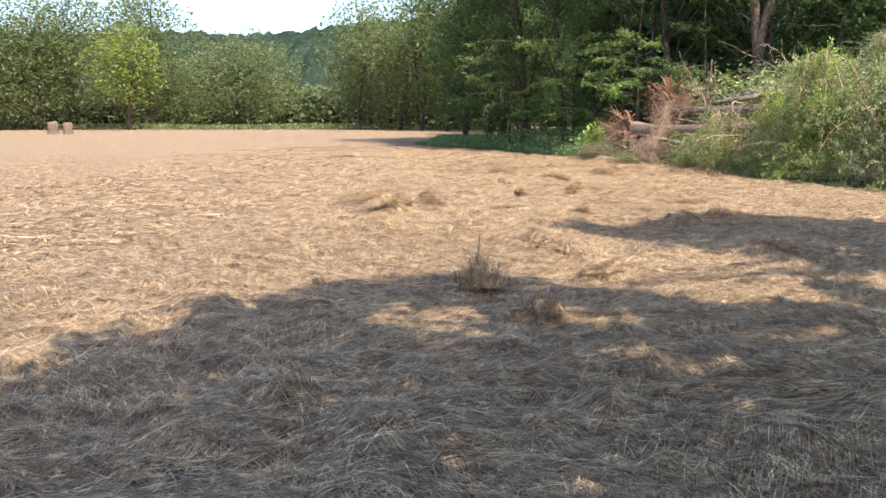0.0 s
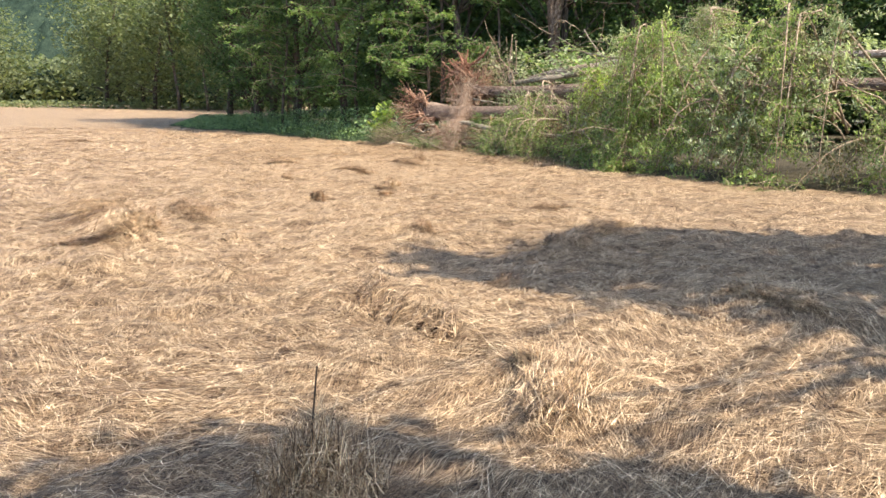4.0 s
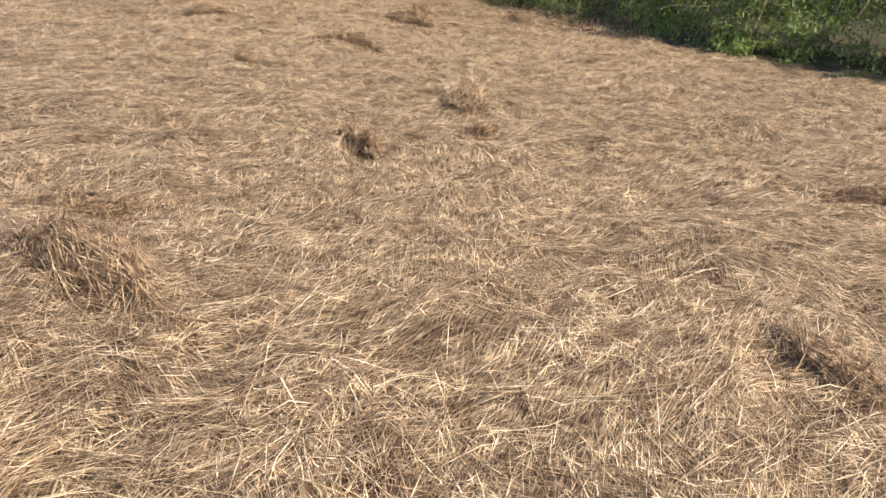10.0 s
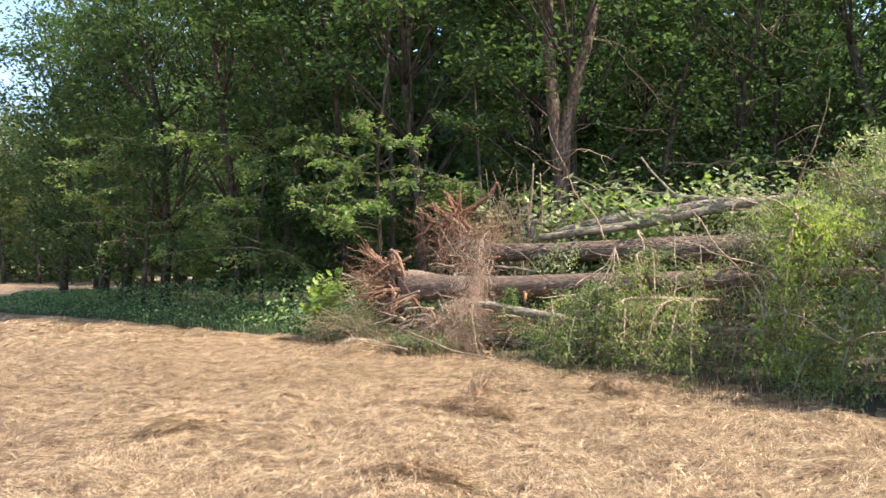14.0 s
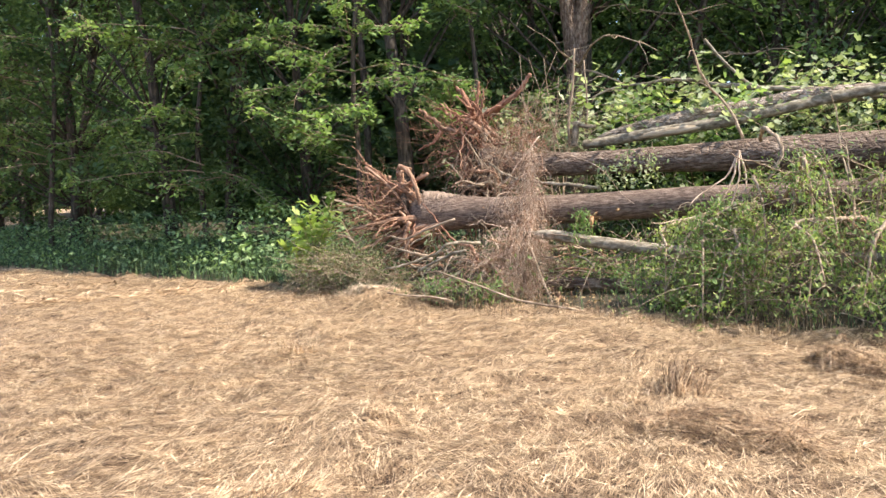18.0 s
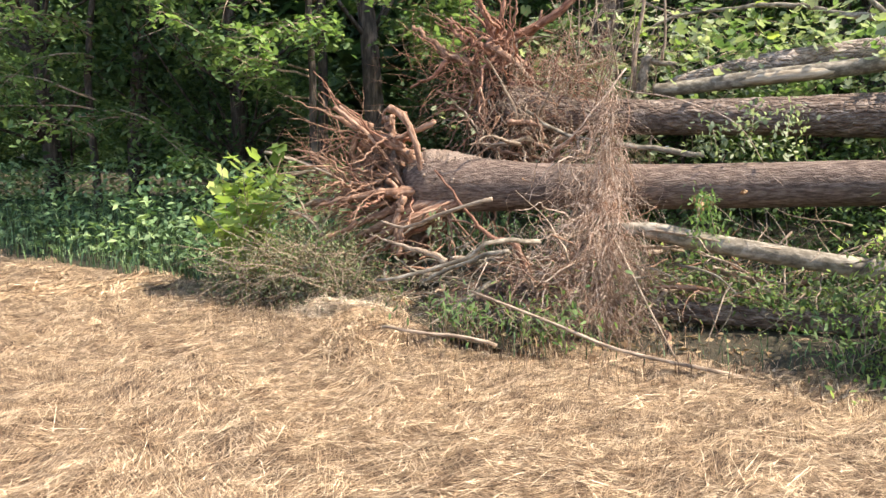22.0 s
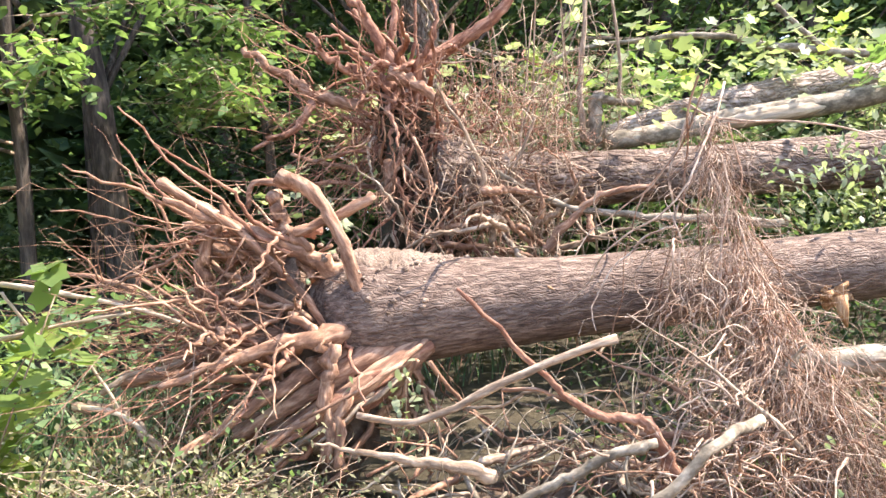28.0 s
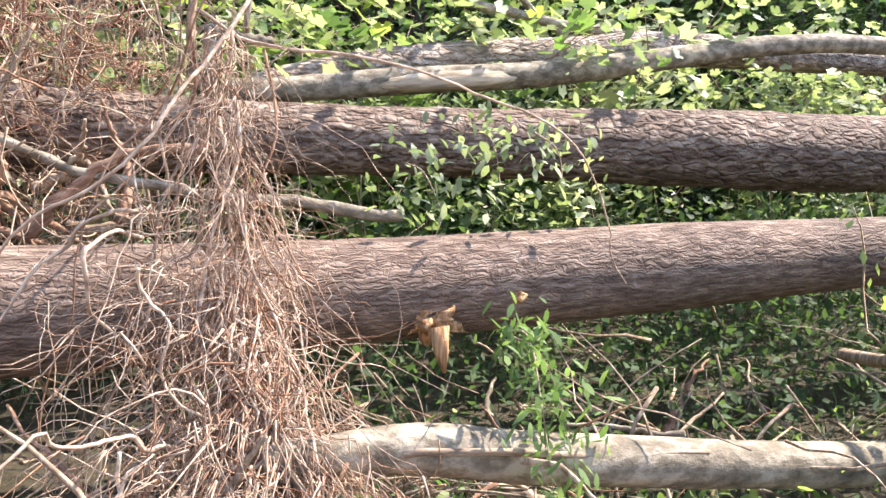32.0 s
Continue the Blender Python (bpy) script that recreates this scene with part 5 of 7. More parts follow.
# dark soil colour puts the shade of the hollows behind the roots into the plate
part("root_plate", lump_mesh("root_plate", (4.2, 30.97, 2.0), (0.25, 0.25, 0.42), 0.6, SOIL_GREEN, 5.0, fallen2.location), fallen2, "soil-caked root plate, darkened like a shaded hollow")
part("root_plate", lump_mesh("root_plate", (4.02, 30.84, 1.35), (0.24, 0.24, 0.42), 0.6, SOIL_GREEN, 7.0, fallen2.location), fallen2, "soil-caked root plate, darkened like a shaded hollow")
for k, (r, pts) in enumerate((
        (0.055, [(4.19, 31.05, 2.57), (4.38, 30.79, 2.74), (4.55, 30.57, 2.88), (4.64, 30.45, 3.02), (4.72, 30.35, 3.2)]), (0.038, [(4.04, 30.99, 2.57), (4.15, 30.85, 2.48), (4.29, 30.67, 2.26)]),
        (0.022, [(4.06, 31.05, 2.45), (3.97, 31.18, 2.54), (3.83, 31.36, 2.72), (3.76, 31.45, 2.87)]), (0.017, [(3.95, 31.12, 2.29), (3.86, 31.24, 2.39), (3.7, 31.45, 2.42), (3.61, 31.57, 2.59)]),
        (0.015, [(3.77, 31.44, 2.43), (3.72, 31.51, 2.35), (3.63, 31.63, 2.23)]), (0.028, [(4.18, 31.06, 2.68), (4.1, 31.16, 2.83), (4.01, 31.28, 3.05)]),
        (0.034, [(4.11, 31.15, 2.63), (4.17, 31.07, 2.87), (4.19, 31.05, 3.15)]), (0.024, [(3.92, 30.99, 1.98), (3.92, 30.99, 1.72), (3.92, 30.99, 1.46)]))):
    branch("root", pts, r, r * 0.55, ROOT_RED, fallen2, 140 + k)
for k, (r, pts) in enumerate((
        (0.034, [(4.16, 30.86, 2.25), (4.27, 30.7, 1.99), (4.19, 30.8, 1.76), (4.18, 30.85, 1.63)]), (0.024, [(4.27, 30.66, 2.15), (4.25, 30.7, 1.86), (4.21, 30.78, 1.68)]),
        (0.028, [(3.72, 30.75, 1.56), (3.85, 30.58, 1.44), (4.03, 30.34, 1.4), (4.22, 30.09, 1.31)]), (0.048, [(4.3, 30.46, 1.9), (4.3, 30.46, 1.56)]),
        (0.02, [(3.98, 31.25, 1.96), (3.8, 31.48, 2.03), (3.69, 31.63, 2.1)]), (0.02, [(4.2, 31.2, 2.62), (4.09, 31.34, 2.83), (4.0, 31.47, 2.98)]),
        (0.02, [(4.33, 31.02, 2.55), (4.46, 30.86, 2.71), (4.5, 30.8, 2.92)]), (0.018, [(3.98, 31.15, 1.84), (3.79, 31.41, 1.89), (3.66, 31.59, 1.85)]))):
    branch("root", pts, r, r * 0.6, ROOT_RED if k % 2 else ROOT, fallen2, 160 + k)
for k, (r, pts) in enumerate((   # long thick roots reaching out of the plate
        (0.046, [(3.93, 31.18, 2.35), (3.71, 31.39, 2.45), (3.59, 31.55, 2.61), (3.45, 31.75, 2.80)]), (0.036, [(4.03, 30.96, 2.47), (3.87, 31.10, 2.56), (3.72, 31.22, 2.67), (3.64, 31.33, 2.83)]),
        (0.046, [(4.07, 31.00, 2.6), (3.95, 31.09, 2.91), (3.86, 31.2, 3.1)]), (0.045, [(3.86, 30.86, 2.53), (3.96, 30.72, 2.44), (4.06, 30.58, 2.32), (4.12, 30.50, 2.19)]),
        (0.03, [(3.63, 31.33, 2.39), (3.51, 31.39, 2.22), (3.35, 31.60, 2.11)]), (0.038, [(4.04, 30.69, 2.17), (4.04, 30.59, 2.01), (3.99, 30.66, 1.76), (3.85, 30.83, 1.5)]),
        (0.04, [(3.85, 30.9, 1.96), (3.78, 30.88, 1.68), (3.78, 30.87, 1.4)]), (0.055, [(4.04, 30.6, 1.62), (4.2, 30.4, 1.51)]))):
    branch("root", pts, r, r * 0.45, ROOT_RED if k % 3 else ROOT, fallen2, 270 + k, 9, "thick tapering root", 0.014)
r9 = random.Random(22)
for k in range(42):
    w = Vector((-0.5, 0.3, r9.uniform(-0.3, 0.9))) + Vector((r9.gauss(0, 0.45), r9.gauss(0, 0.45), 0))
    a = Vector((4.13, 31.0, 2.25)) + Vector((r9.uniform(-0.15, 0.15), r9.uniform(-0.15, 0.15), r9.uniform(-0.3, 0.35)))
    branch("root", wander(r9, a, w, r9.uniform(0.3, 0.85), 7, 0.34), r9.uniform(0.012, 0.036), 0.007, ROOT_RED, fallen2, 180 + k, 6)
h = Heap()
spray(h, random.Random(24), (4.1, 31.0, 2.2), (-0.45, 0.2, 0.1), 170, 0.5, 0.006, 0.75, 0.22, 0.01, 4, 0.25)
heap_part("root_mass", h, ROOT_RED, fallen2, "bristling mass of fine red-brown roots")
h = Heap()
spray(h, random.Random(28), (3.9, 31.25, 2.2), (-0.6, 0.4, 0.0), 100, 0.8, 0.0045, 0.5, 0.18, 0.01, 4, 0.24, 1)
heap_part("root_mass", h, ROOT_RED, fallen2, "straggling red-brown roots")
h = Heap()
spray(h, random.Random(25), (4.0, 30.8, 1.7), (-0.2, -0.1, -0.6), 110, 0.6, 0.008, 0.4, 0.25, 0.05, 4, 0.25)
heap_part("root_mass", h, ROOT, fallen2, "hanging fine roots")
h = Heap()
spray(h, random.Random(34), (4.5, 30.45, 2.1), (0.15, -0.2, 0.25), 170, 0.55, 0.0055, 0.75, 0.25, 0.02, 4, 0.22)
heap_part("root_mass", h, ROOT_RED, fallen2, "red-brown roots matted over the butt of the trunk")
h = Heap()
spray(h, random.Random(36), (4.25, 30.35, 1.75), (0.0, -0.2, -0.3), 130, 0.5, 0.005, 0.7, 0.25, 0.04, 4, 0.24)
heap_part("root_mass", h, ROOT, fallen2, "dry roots hanging under the butt of the trunk")

r9 = random.Random(27)
for q, (c, size, n) in enumerate((((4.18, 30.95, 2.0), (0.28, 0.28, 0.46), 64), ((3.98, 30.8, 1.35), (0.27, 0.27, 0.43), 56))):   # roots running down over the root plate
    for k in range(n):
        d = Vector((r9.gauss(-0.4, 0.8), r9.gauss(-0.5, 0.8), r9.gauss(0, 0.7))).normalized()
        p = Vector(c) + Vector((d.x * size[0], d.y * size[1], d.z * size[2])) * 1.06
        way = Vector((d.x * 0.35 + r9.gauss(0, 0.35), d.y * 0.35 + r9.gauss(0, 0.35), r9.choice((-1, -1, 0.8))))
        branch("root", wander(r9, p, way, r9.uniform(0.25, 0.7), 6, 0.25, 0.03), r9.uniform(0.006, 0.02), 0.003, (ROOT_RED, ROOT, TWIG)[k % 3], fallen2, 700 + q * 70 + k, 6, "", 0.01)

# the logs on top, and the low ones
upper = empty("barked_log", (6.2, 30.4, 0), "long log with flaking bark on top of the pile", "log")
log("trunk", [(6.0, 30.5, 2.15), (6.21, 30.35, 2.24), (6.73, 29.85, 2.38), (7.23, 29.35, 2.48), (7.84, 28.75, 2.58), (8.6, 28.0, 2.68), (12, 24.6, 2.75), (15, 21.6, 2.8)],
    [0.05, 0.09, 0.13, 0.135, 0.13, 0.13, 0.11, 0.08], BARK_PALE, upper, "", 70, 24, 0.1, 5)
limb = empty("long_limb", (5.87, 30.2, 0), "long smooth limb with bark peeled off along one side", "branch")
log("stem", [(5.6, 30.25, 2.1), (5.9, 30.0, 2.14), (6.35, 29.55, 2.22), (7.08, 28.8, 2.33), (7.7, 28.2, 2.48), (8.35, 27.5, 2.64), (9.16, 26.66, 2.72), (11, 25, 2.7)],
    [0.07, 0.075, 0.085, 0.085, 0.08, 0.075, 0.07, 0.05], BARK_GREY, limb, "", 60, 20, 0.05, 15)
log("peeled_strip", [(6.1, 29.73, 2.17), (6.35, 29.49, 2.21), (6.7, 29.13, 2.26), (7.0, 28.82, 2.31)], [0.012, 0.062, 0.066, 0.012], PALE_WOOD, limb, "bare pale wood", 24, 14, 0.12, 16)
branch("snag", [(5.44, 30.27, 2.08), (5.46, 30.25, 2.31), (5.48, 30.22, 2.46)], 0.06, 0.045, BARK_GREY, limb, 31, 10, "short upright stub")
branch("snag", [(5.48, 30.22, 2.42), (5.55, 30.12, 2.38), (5.66, 29.98, 2.37)], 0.035, 0.025, BARK_GREY, limb, 32)
branch("snag", [(5.4, 30.33, 2.1), (5.4, 30.33, 2.52), (5.44, 30.28, 2.94), (5.47, 30.24, 3.6)], 0.028, 0.015, TWIG, limb, 33)
branch("snag", [(5.57, 30.1, 2.4), (5.58, 30.08, 2.75), (5.56, 30.12, 3.4)], 0.018, 0.01, TWIG, limb, 34)
grey = empty("grey_log", (3.56, 28.35, 0), "smooth grey log half buried in the brush", "log")
log("trunk", [(3.42, 28.48, 0.86), (3.7, 28.2, 0.85), (4.02, 27.89, 0.77), (4.86, 27.03, 0.62), (5.89, 25.98, 0.56), (7.4, 24.4, 0.5)],
    [0.04, 0.068, 0.074, 0.074, 0.065, 0.05], BARK_GREY, grey, "", 60, 22, 0.04, 6)
branch("vine", [(3.62, 28.2, 0.86), (3.8, 28.0, 0.84), (4.05, 27.78, 0.78), (4.3, 27.53, 0.76)], 0.011, 0.008, TWIG, grey, 35, 6, "thin vine grown along the bark")
lowest = empty("short_log", (3.66, 28.25, 0), "barked log lying low in the brush", "log")
log("trunk", [(3.5, 28.4, 0.24), (3.66, 28.24, 0.25), (4.12, 27.78, 0.23), (5.2, 26.7, 0.2), (6.7, 25.2, 0.18)], [0.085, 0.085, 0.08, 0.075, 0.07], BARK_ROUGH, lowest, "", 36, 18, 0.08, 7)

# loose branches
for name, label, pts, r0, r1, mat in (
        ("branch", "pale bent branch propped under the trunk", [(2.06, 29.63, 0.87), (2.16, 29.49, 0.83), (2.26, 29.35, 0.87), (2.39, 29.18, 0.96), (2.5, 29.04, 1.02), (2.63, 28.86, 1.08)], 0.012, 0.018, TWIG),
        ("root_branch", "crooked reddish root with a broken knob", [(2.44, 29.42, 1.29), (2.6, 29.21, 0.99), (2.68, 29.11, 0.85), (2.76, 28.99, 0.76), (2.85, 28.88, 0.73), (2.88, 28.83, 0.65), (2.92, 28.79, 0.5)], 0.008, 0.03, ROOT_RED),
        ("branch", "grey branch leaning on the brush", [(2.3, 29.34, 0.4), (2.44, 29.18, 0.51), (2.54, 29.04, 0.58), (2.63, 28.92, 0.65), (2.74, 28.78, 0.68)], 0.016, 0.022, BARK_GREY),
        ("branch", "thin brown branch under the trunk", [(2.53, 29.31, 0.89), (2.61, 29.2, 0.88), (2.67, 29.11, 0.83)], 0.009, 0.006, ROOT),
        ("branch", "greenish branch lying between the trunks", [(3.83, 30.09, 1.83), (3.96, 29.92, 1.68), (4.09, 29.75, 1.59), (4.3, 29.46, 1.52), (4.51, 29.18, 1.49), (4.85, 28.8, 1.42)], 0.016, 0.028, BARK_GREY),
        ("branch", "brown bent branch between the trunks", [(3.98, 29.9, 1.36), (4.05, 29.8, 1.5), (4.19, 29.61, 1.66), (4.37, 29.38, 1.69)], 0.03, 0.015, ROOT),
        ("branch", "short dry branch on the upper trunk", [(3.98, 30.09, 1.8), (4.03, 30.03, 1.97), (4.08, 29.96, 2.15)], 0.014, 0.008, TWIG)):
    o = empty(name, pts[0], label, "branch")
    branch("stem", pts, r0, r1, mat, o, len(label), 10)
for name, label, pts, r0, r1, mat in (
        ("branch", "long pale arching branch above the logs", [(6.4, 31.3, 2.9), (6.72, 31.0, 3.08), (7.23, 30.33, 3.15), (7.54, 29.92, 3.11), (7.91, 29.43, 2.97), (8.43, 28.73, 2.85), (9.2, 27.9, 2.75)], 0.016, 0.045, BARK_GREY),
        ("branch", "pale thin branch slanting above the logs", [(7.65, 29.75, 3.75), (7.81, 29.55, 3.42), (8.03, 29.26, 3.03), (8.3, 28.9, 2.71)], 0.022, 0.028, BARK_GREY),
        ("branch", "grey branch in the withered brush", [(1.7, 28.94, 0.5), (2.0, 28.69, 0.6), (2.21, 28.52, 0.7), (2.34, 28.42, 0.81), (2.75, 28.4, 0.8)], 0.014, 0.02, BARK_GREY),
        ("branch", "pale peeled branch on the ground", [(1.57, 28.59, 0.25), (1.77, 28.42, 0.22), (2.01, 28.23, 0.2), (2.2, 28.11, 0.15)], 0.011, 0.014, TWIG),
        ("branch", "long thin stick leaning from the tangle", [(3.42, 28.4, 0.85), (3.34, 28.15, 0.68), (3.25, 27.8, 0.4), (3.16, 27.38, 0.06)], 0.009, 0.006, TWIG),
        ("branch", "long thin branch lying at the pile's foot", [(2.1, 28.3, 0.5), (2.53, 27.9, 0.3), (2.82, 27.55, 0.16), (3.32, 27.0, 0.06)], 0.01, 0.014, TWIG)):
    o = empty(name, pts[0], label, "branch")
    branch("stem", pts, r0, r1, mat, o, len(label) + 3, 9)

# hanging tangle of roots and vines across the trunk
tangle = empty("root_tangle", (3.3, 28.4, 0), "hanging tangle of dry brown vines and roots", "root tangle")


def hang(z):
    """Middle of the tangle at height z: it hangs before the trunk and sweeps forward to the ground."""
    return Vector((float(np.interp(z, [0.1, 0.8, 1.3, 2.0], [3.14, 3.4, 3.68, 3.8])), float(np.interp(z, [0.1, 0.8, 1.3, 2.0], [28.2, 28.45, 28.74, 28.88])), z))


def hanging(rng, p, way, length, n, crook, pull):
    """A strand that falls along the tangle."""
    d, out = Vector(way).normalized(), [p.copy()]
    for i in range(n - 1):
        lean = hang(max(p.z - 0.15, 0.05)) - hang(p.z)
        d = (d + lean * pull * 3 + Vector((rng.gauss(0, crook), rng.gauss(0, crook), rng.gauss(0, crook) - pull))).normalized()
        p = p + d * (length / (n - 1))
        out.append(p.copy())
    return out


r9 = random.Random(41)
for k in range(18):
    p = hang(r9.uniform(1.4, 2.2)) + Vector((r9.gauss(0, 0.06), r9.gauss(0, 0.06), 0))
    branch("vine", hanging(r9, p, (r9.gauss(0, 0.3), r9.gauss(0, 0.3), -1), p.z - 0.15, 13, 0.26, 0.12), r9.uniform(0.003, 0.007), 0.002, VINE if k % 3 else ROOT, tangle, 300 + k, 6, "", 0.006)
for k in range(12):   # looping thick runners
    z = r9.uniform(0.6, 1.5)
    p = hang(z) + Vector((r9.gauss(-0.1, 0.12), r9.gauss(0.1, 0.12), 0))
    branch("vine", wander(r9, p, (r9.gauss(-0.5, 0.5), r9.gauss(0.3, 0.5), r9.uniform(-0.5, 0.6)), r9.uniform(0.5, 1.0), 12, 0.42, 0.14), r9.uniform(0.004, 0.009), 0.003, VINE, tangle, 320 + k, 6, "pale looping runner", 0.006)
h, h2 = Heap(), Heap()
for k in range(820):   # the hanging column
    z = 0.7 + 1.3 * r9.random() ** 1.5
    s = 0.05 + 0.09 * max(0, 1.5 - z)
    a = hang(z) + Vector((r9.gauss(0, s), r9.gauss(0, s), 0))
    (h if k % 3 else h2).add(tube(hanging(r9, a, (r9.gauss(0, 0.6), r9.gauss(0, 0.6), -0.8), r9.uniform(0.2, 0.7), 9, 0.42, 0.09), taper(9, r9.uniform(0.0008, 0.0026), 0.0006), 3))
for k in range(1500):   # the skirt, fanning out downwards
    a = r9.uniform(0, 6.28)
    q = abs(r9.gauss(0, 0.19))
    out = Vector((math.cos(a), math.sin(a), 0))
    p = hang(r9.uniform(0.2, 1.0)) + out * q
    (h if k % 3 else h2).add(tube(hanging(r9, p, out * r9.uniform(0.1, 0.9) + Vector((0, 0, -0.7)), r9.uniform(0.2, 0.6), 8, 0.32, 0.05), taper(8, r9.uniform(0.001, 0.0032), 0.0006), 3))
for k in range(150):   # strands thrown out to its far side
    z = r9.uniform(0.75, 1.5)
    a = hang(z) + Vector((-0.1, 0.1, 0)) + Vector((r9.gauss(-0.04, 0.07), r9.gauss(0.06, 0.1), 0))
    way = (r9.gauss(-0.3, 0.6), r9.gauss(0.5, 0.6), r9.uniform(-0.6, 0.5))
    (h if k % 4 else h2).add(tube(wander(r9, a, way, r9.uniform(0.2, 0.65), 11, 0.36, 0.16), taper(11, r9.uniform(0.0012, 0.004), 0.0008), 3))
for k in range(260):   # broken bits caught beside it
    a = Vector((2.9 + r9.gauss(0, 0.17), 28.6 + r9.gauss(0, 0.2), r9.uniform(0.12, 0.7)))
    (h if k % 2 else h2).add(tube(wander(r9, a, (r9.gauss(0, 1), r9.gauss(0, 1), r9.gauss(0, 0.5)), r9.uniform(0.12, 0.5), 7, 0.35, 0.04), taper(7, r9.uniform(0.002, 0.007), 0.001), 4))
for k in range(560):   # the matted core
    z = 0.3 + 1.0 * r9.random()
    w = float(np.interp(z, [0.3, 0.8, 1.3], [0.11, 0.07, 0.035]))
    a = hang(z) + Vector((r9.gauss(0, w), r9.gauss(0, w), 0))
    (h if k % 2 else h2).add(tube(hanging(r9, a, (r9.gauss(0, 0.5), r9.gauss(0, 0.5), -0.9), r9.uniform(0.15, 0.4), 6, 0.36, 0.1), taper(6, r9.uniform(0.002, 0.005), 0.001), 4))
heap_part("root_mass", h, VINE, tangle, "fine pale brown hanging roots")
heap_part("root_mass", h2, ROOT, tangle, "dry fibrous roots")

# root debris wedged between the two trunks
debris = empty("root_debris", (3.9, 30.2, 0), "dry broken roots wedged between the two trunks", "root debris")
r9 = random.Random(47)
for k in range(26):
    a = Vector((3.95 + r9.gauss(0, 0.25), 30.15 + r9.gauss(0, 0.25), r9.uniform(1.3, 1.75)))
    branch("root", wander(r9, a, (r9.gauss(0, 1), r9.gauss(0, 1), r9.gauss(0.1, 0.6)), r9.uniform(0.3, 0.75), 6, 0.25), r9.uniform(0.012, 0.03), 0.006, ROOT if k % 2 else TWIG, debris, 330 + k, 6)
h = Heap()
spray(h, random.Random(48), (4.1, 30.1, 1.75), (0.0, 0.0, 0.2), 170, 0.55, 0.005, 0.9, 0.3, 0.02, 3, 0.3)
heap_part("root_mass", h, TWIG, debris, "dry thin roots")
stalks = empty("dry_vines", (5.2, 30.6, 0), "dry beige vines standing behind the upper trunk", "vines")
for k in range(16):
    x, y = 5.2 + r9.gauss(0, 0.35), 30.75 + r9.gauss(0, 0.3)
    branch("vine", [(x, y, 1.2), (x + r9.gauss(0, 0.1), y + r9.gauss(0, 0.1), 2.1), (x + r9.gauss(0, 0.25), y + r9.gauss(0, 0.25), r9.uniform(2.5, 3.6))], 0.012, 0.004, TWIG, stalks, 360 + k, 5)
h = Heap()
spray(h, random.Random(49), (5.15, 30.6, 2.3), (0.0, 0.0, 0.3), 150, 0.7, 0.005, 0.8, 0.3, 0.02, 3, 0.35)
heap_part("vine_mass", h, TWIG, stalks, "dry thin tendrils")

# broken roots and branches lying under the lower trunk
under = empty("broken_branches", (3.2, 29.3, 0), "broken roots and dead branches under the trunk", "branches")
r9 = random.Random(52)
for k in range(84):
    q = r9.uniform(-0.9, 2.2)
    a = Vector((3.1 + 0.707 * q + r9.gauss(0, 0.28), 29.3 - 0.707 * q + r9.gauss(0, 0.28), r9.uniform(0.05, 0.7)))
    branch("branch", wander(r9, a, (r9.gauss(0, 1), r9.gauss(0, 1), r9.gauss(0, 0.35)), r9.uniform(0.35, 1.0), 6, 0.16), r9.uniform(0.008, 0.032), 0.005, (ROOT, TWIG, BARK_GREY)[k % 3], under, 600 + k, 7, "", 0.005)

for k, (x, y, z, sx, sz) in enumerate(((3.3, 29.5, 0.02, 0.5, 0.3), (3.75, 29.1, 0.0, 0.45, 0.32), (2.9, 29.25, 0.0, 0.4, 0.2), (4.2, 28.75, 0.0, 0.5, 0.3), (3.2, 28.75, 0.0, 0.45, 0.22))):
    part("soil", lump_mesh("soil", (x, y, z), (sx, sx, sz), 0.7, SOIL_ROOT, k * 2.3, under.location), under, "dark heaped soil and litter")
h, h2 = Heap(), Heap()
r9 = random.Random(53)
for k in range(520):   # snapped twigs and root ends piled on it
    q = r9.uniform(-0.8, 1.9)
    a = Vector((3.15 + 0.707 * q + r9.gauss(0, 0.28), 29.25 - 0.707 * q + r9.gauss(0, 0.28), r9.uniform(0.05, 0.62)))
    (h if k % 2 else h2).add(tube(wander(r9, a, (r9.gauss(0, 1), r9.gauss(0, 1), r9.gauss(0, 0.45)), r9.uniform(0.15, 0.6), 7, 0.28), taper(7, r9.uniform(0.002, 0.009), 0.0015), 4))
heap_part("twig_mass", h, ROOT, under, "snapped brown twigs")
heap_part("twig_mass", h2, BARK_GREY, under, "snapped grey twigs")

# clutter of dead twigs in and under the pile
h = Heap()
r9 = random.Random(51)
for k in range(300):
    q = r9.uniform(-0.6, 7.5)
    a = Vector((3.1 + 0.707 * q, 29.2 - 0.707 * q, 0)) + Vector((-0.707, -0.707, 0)) * r9.uniform(-1.6, 0.8) + Vector((0, 0, r9.uniform(0.02, 0.85)))
    h.add(tube(wander(r9, a, (r9.gauss(0, 1), r9.gauss(0, 1), r9.gauss(0, 0.5)), r9.uniform(0.3, 1.1), 7, 0.25), taper(7, r9.uniform(0.003, 0.012), 0.002), 4))
tagged(new("dead_twigs", to_mesh("dead_twigs", h.v, h.f, TWIG)), "litter of dead twigs under the logs", "twigs", kind="stuff")

# withered brush before the roots
rs = np.random.RandomState(61)
n = 260
q = rs.random_sample(n)
cx, cy = 1.4 + 0.75 * q + rs.normal(0, 0.17, n), 31.3 - 1.3 * q + rs.normal(0, 0.17, n)
spots3 = np.stack([cx, cy, rs.uniform(0.03, 0.6, n) * np.clip(1.25 - 1.5 * np.abs(q - 0.5), 0.35, 1)], 1)
brush = empty("withered_brush", (1.7, 29.9, 0), "heap of withered leafy brush before the roots", "brush")
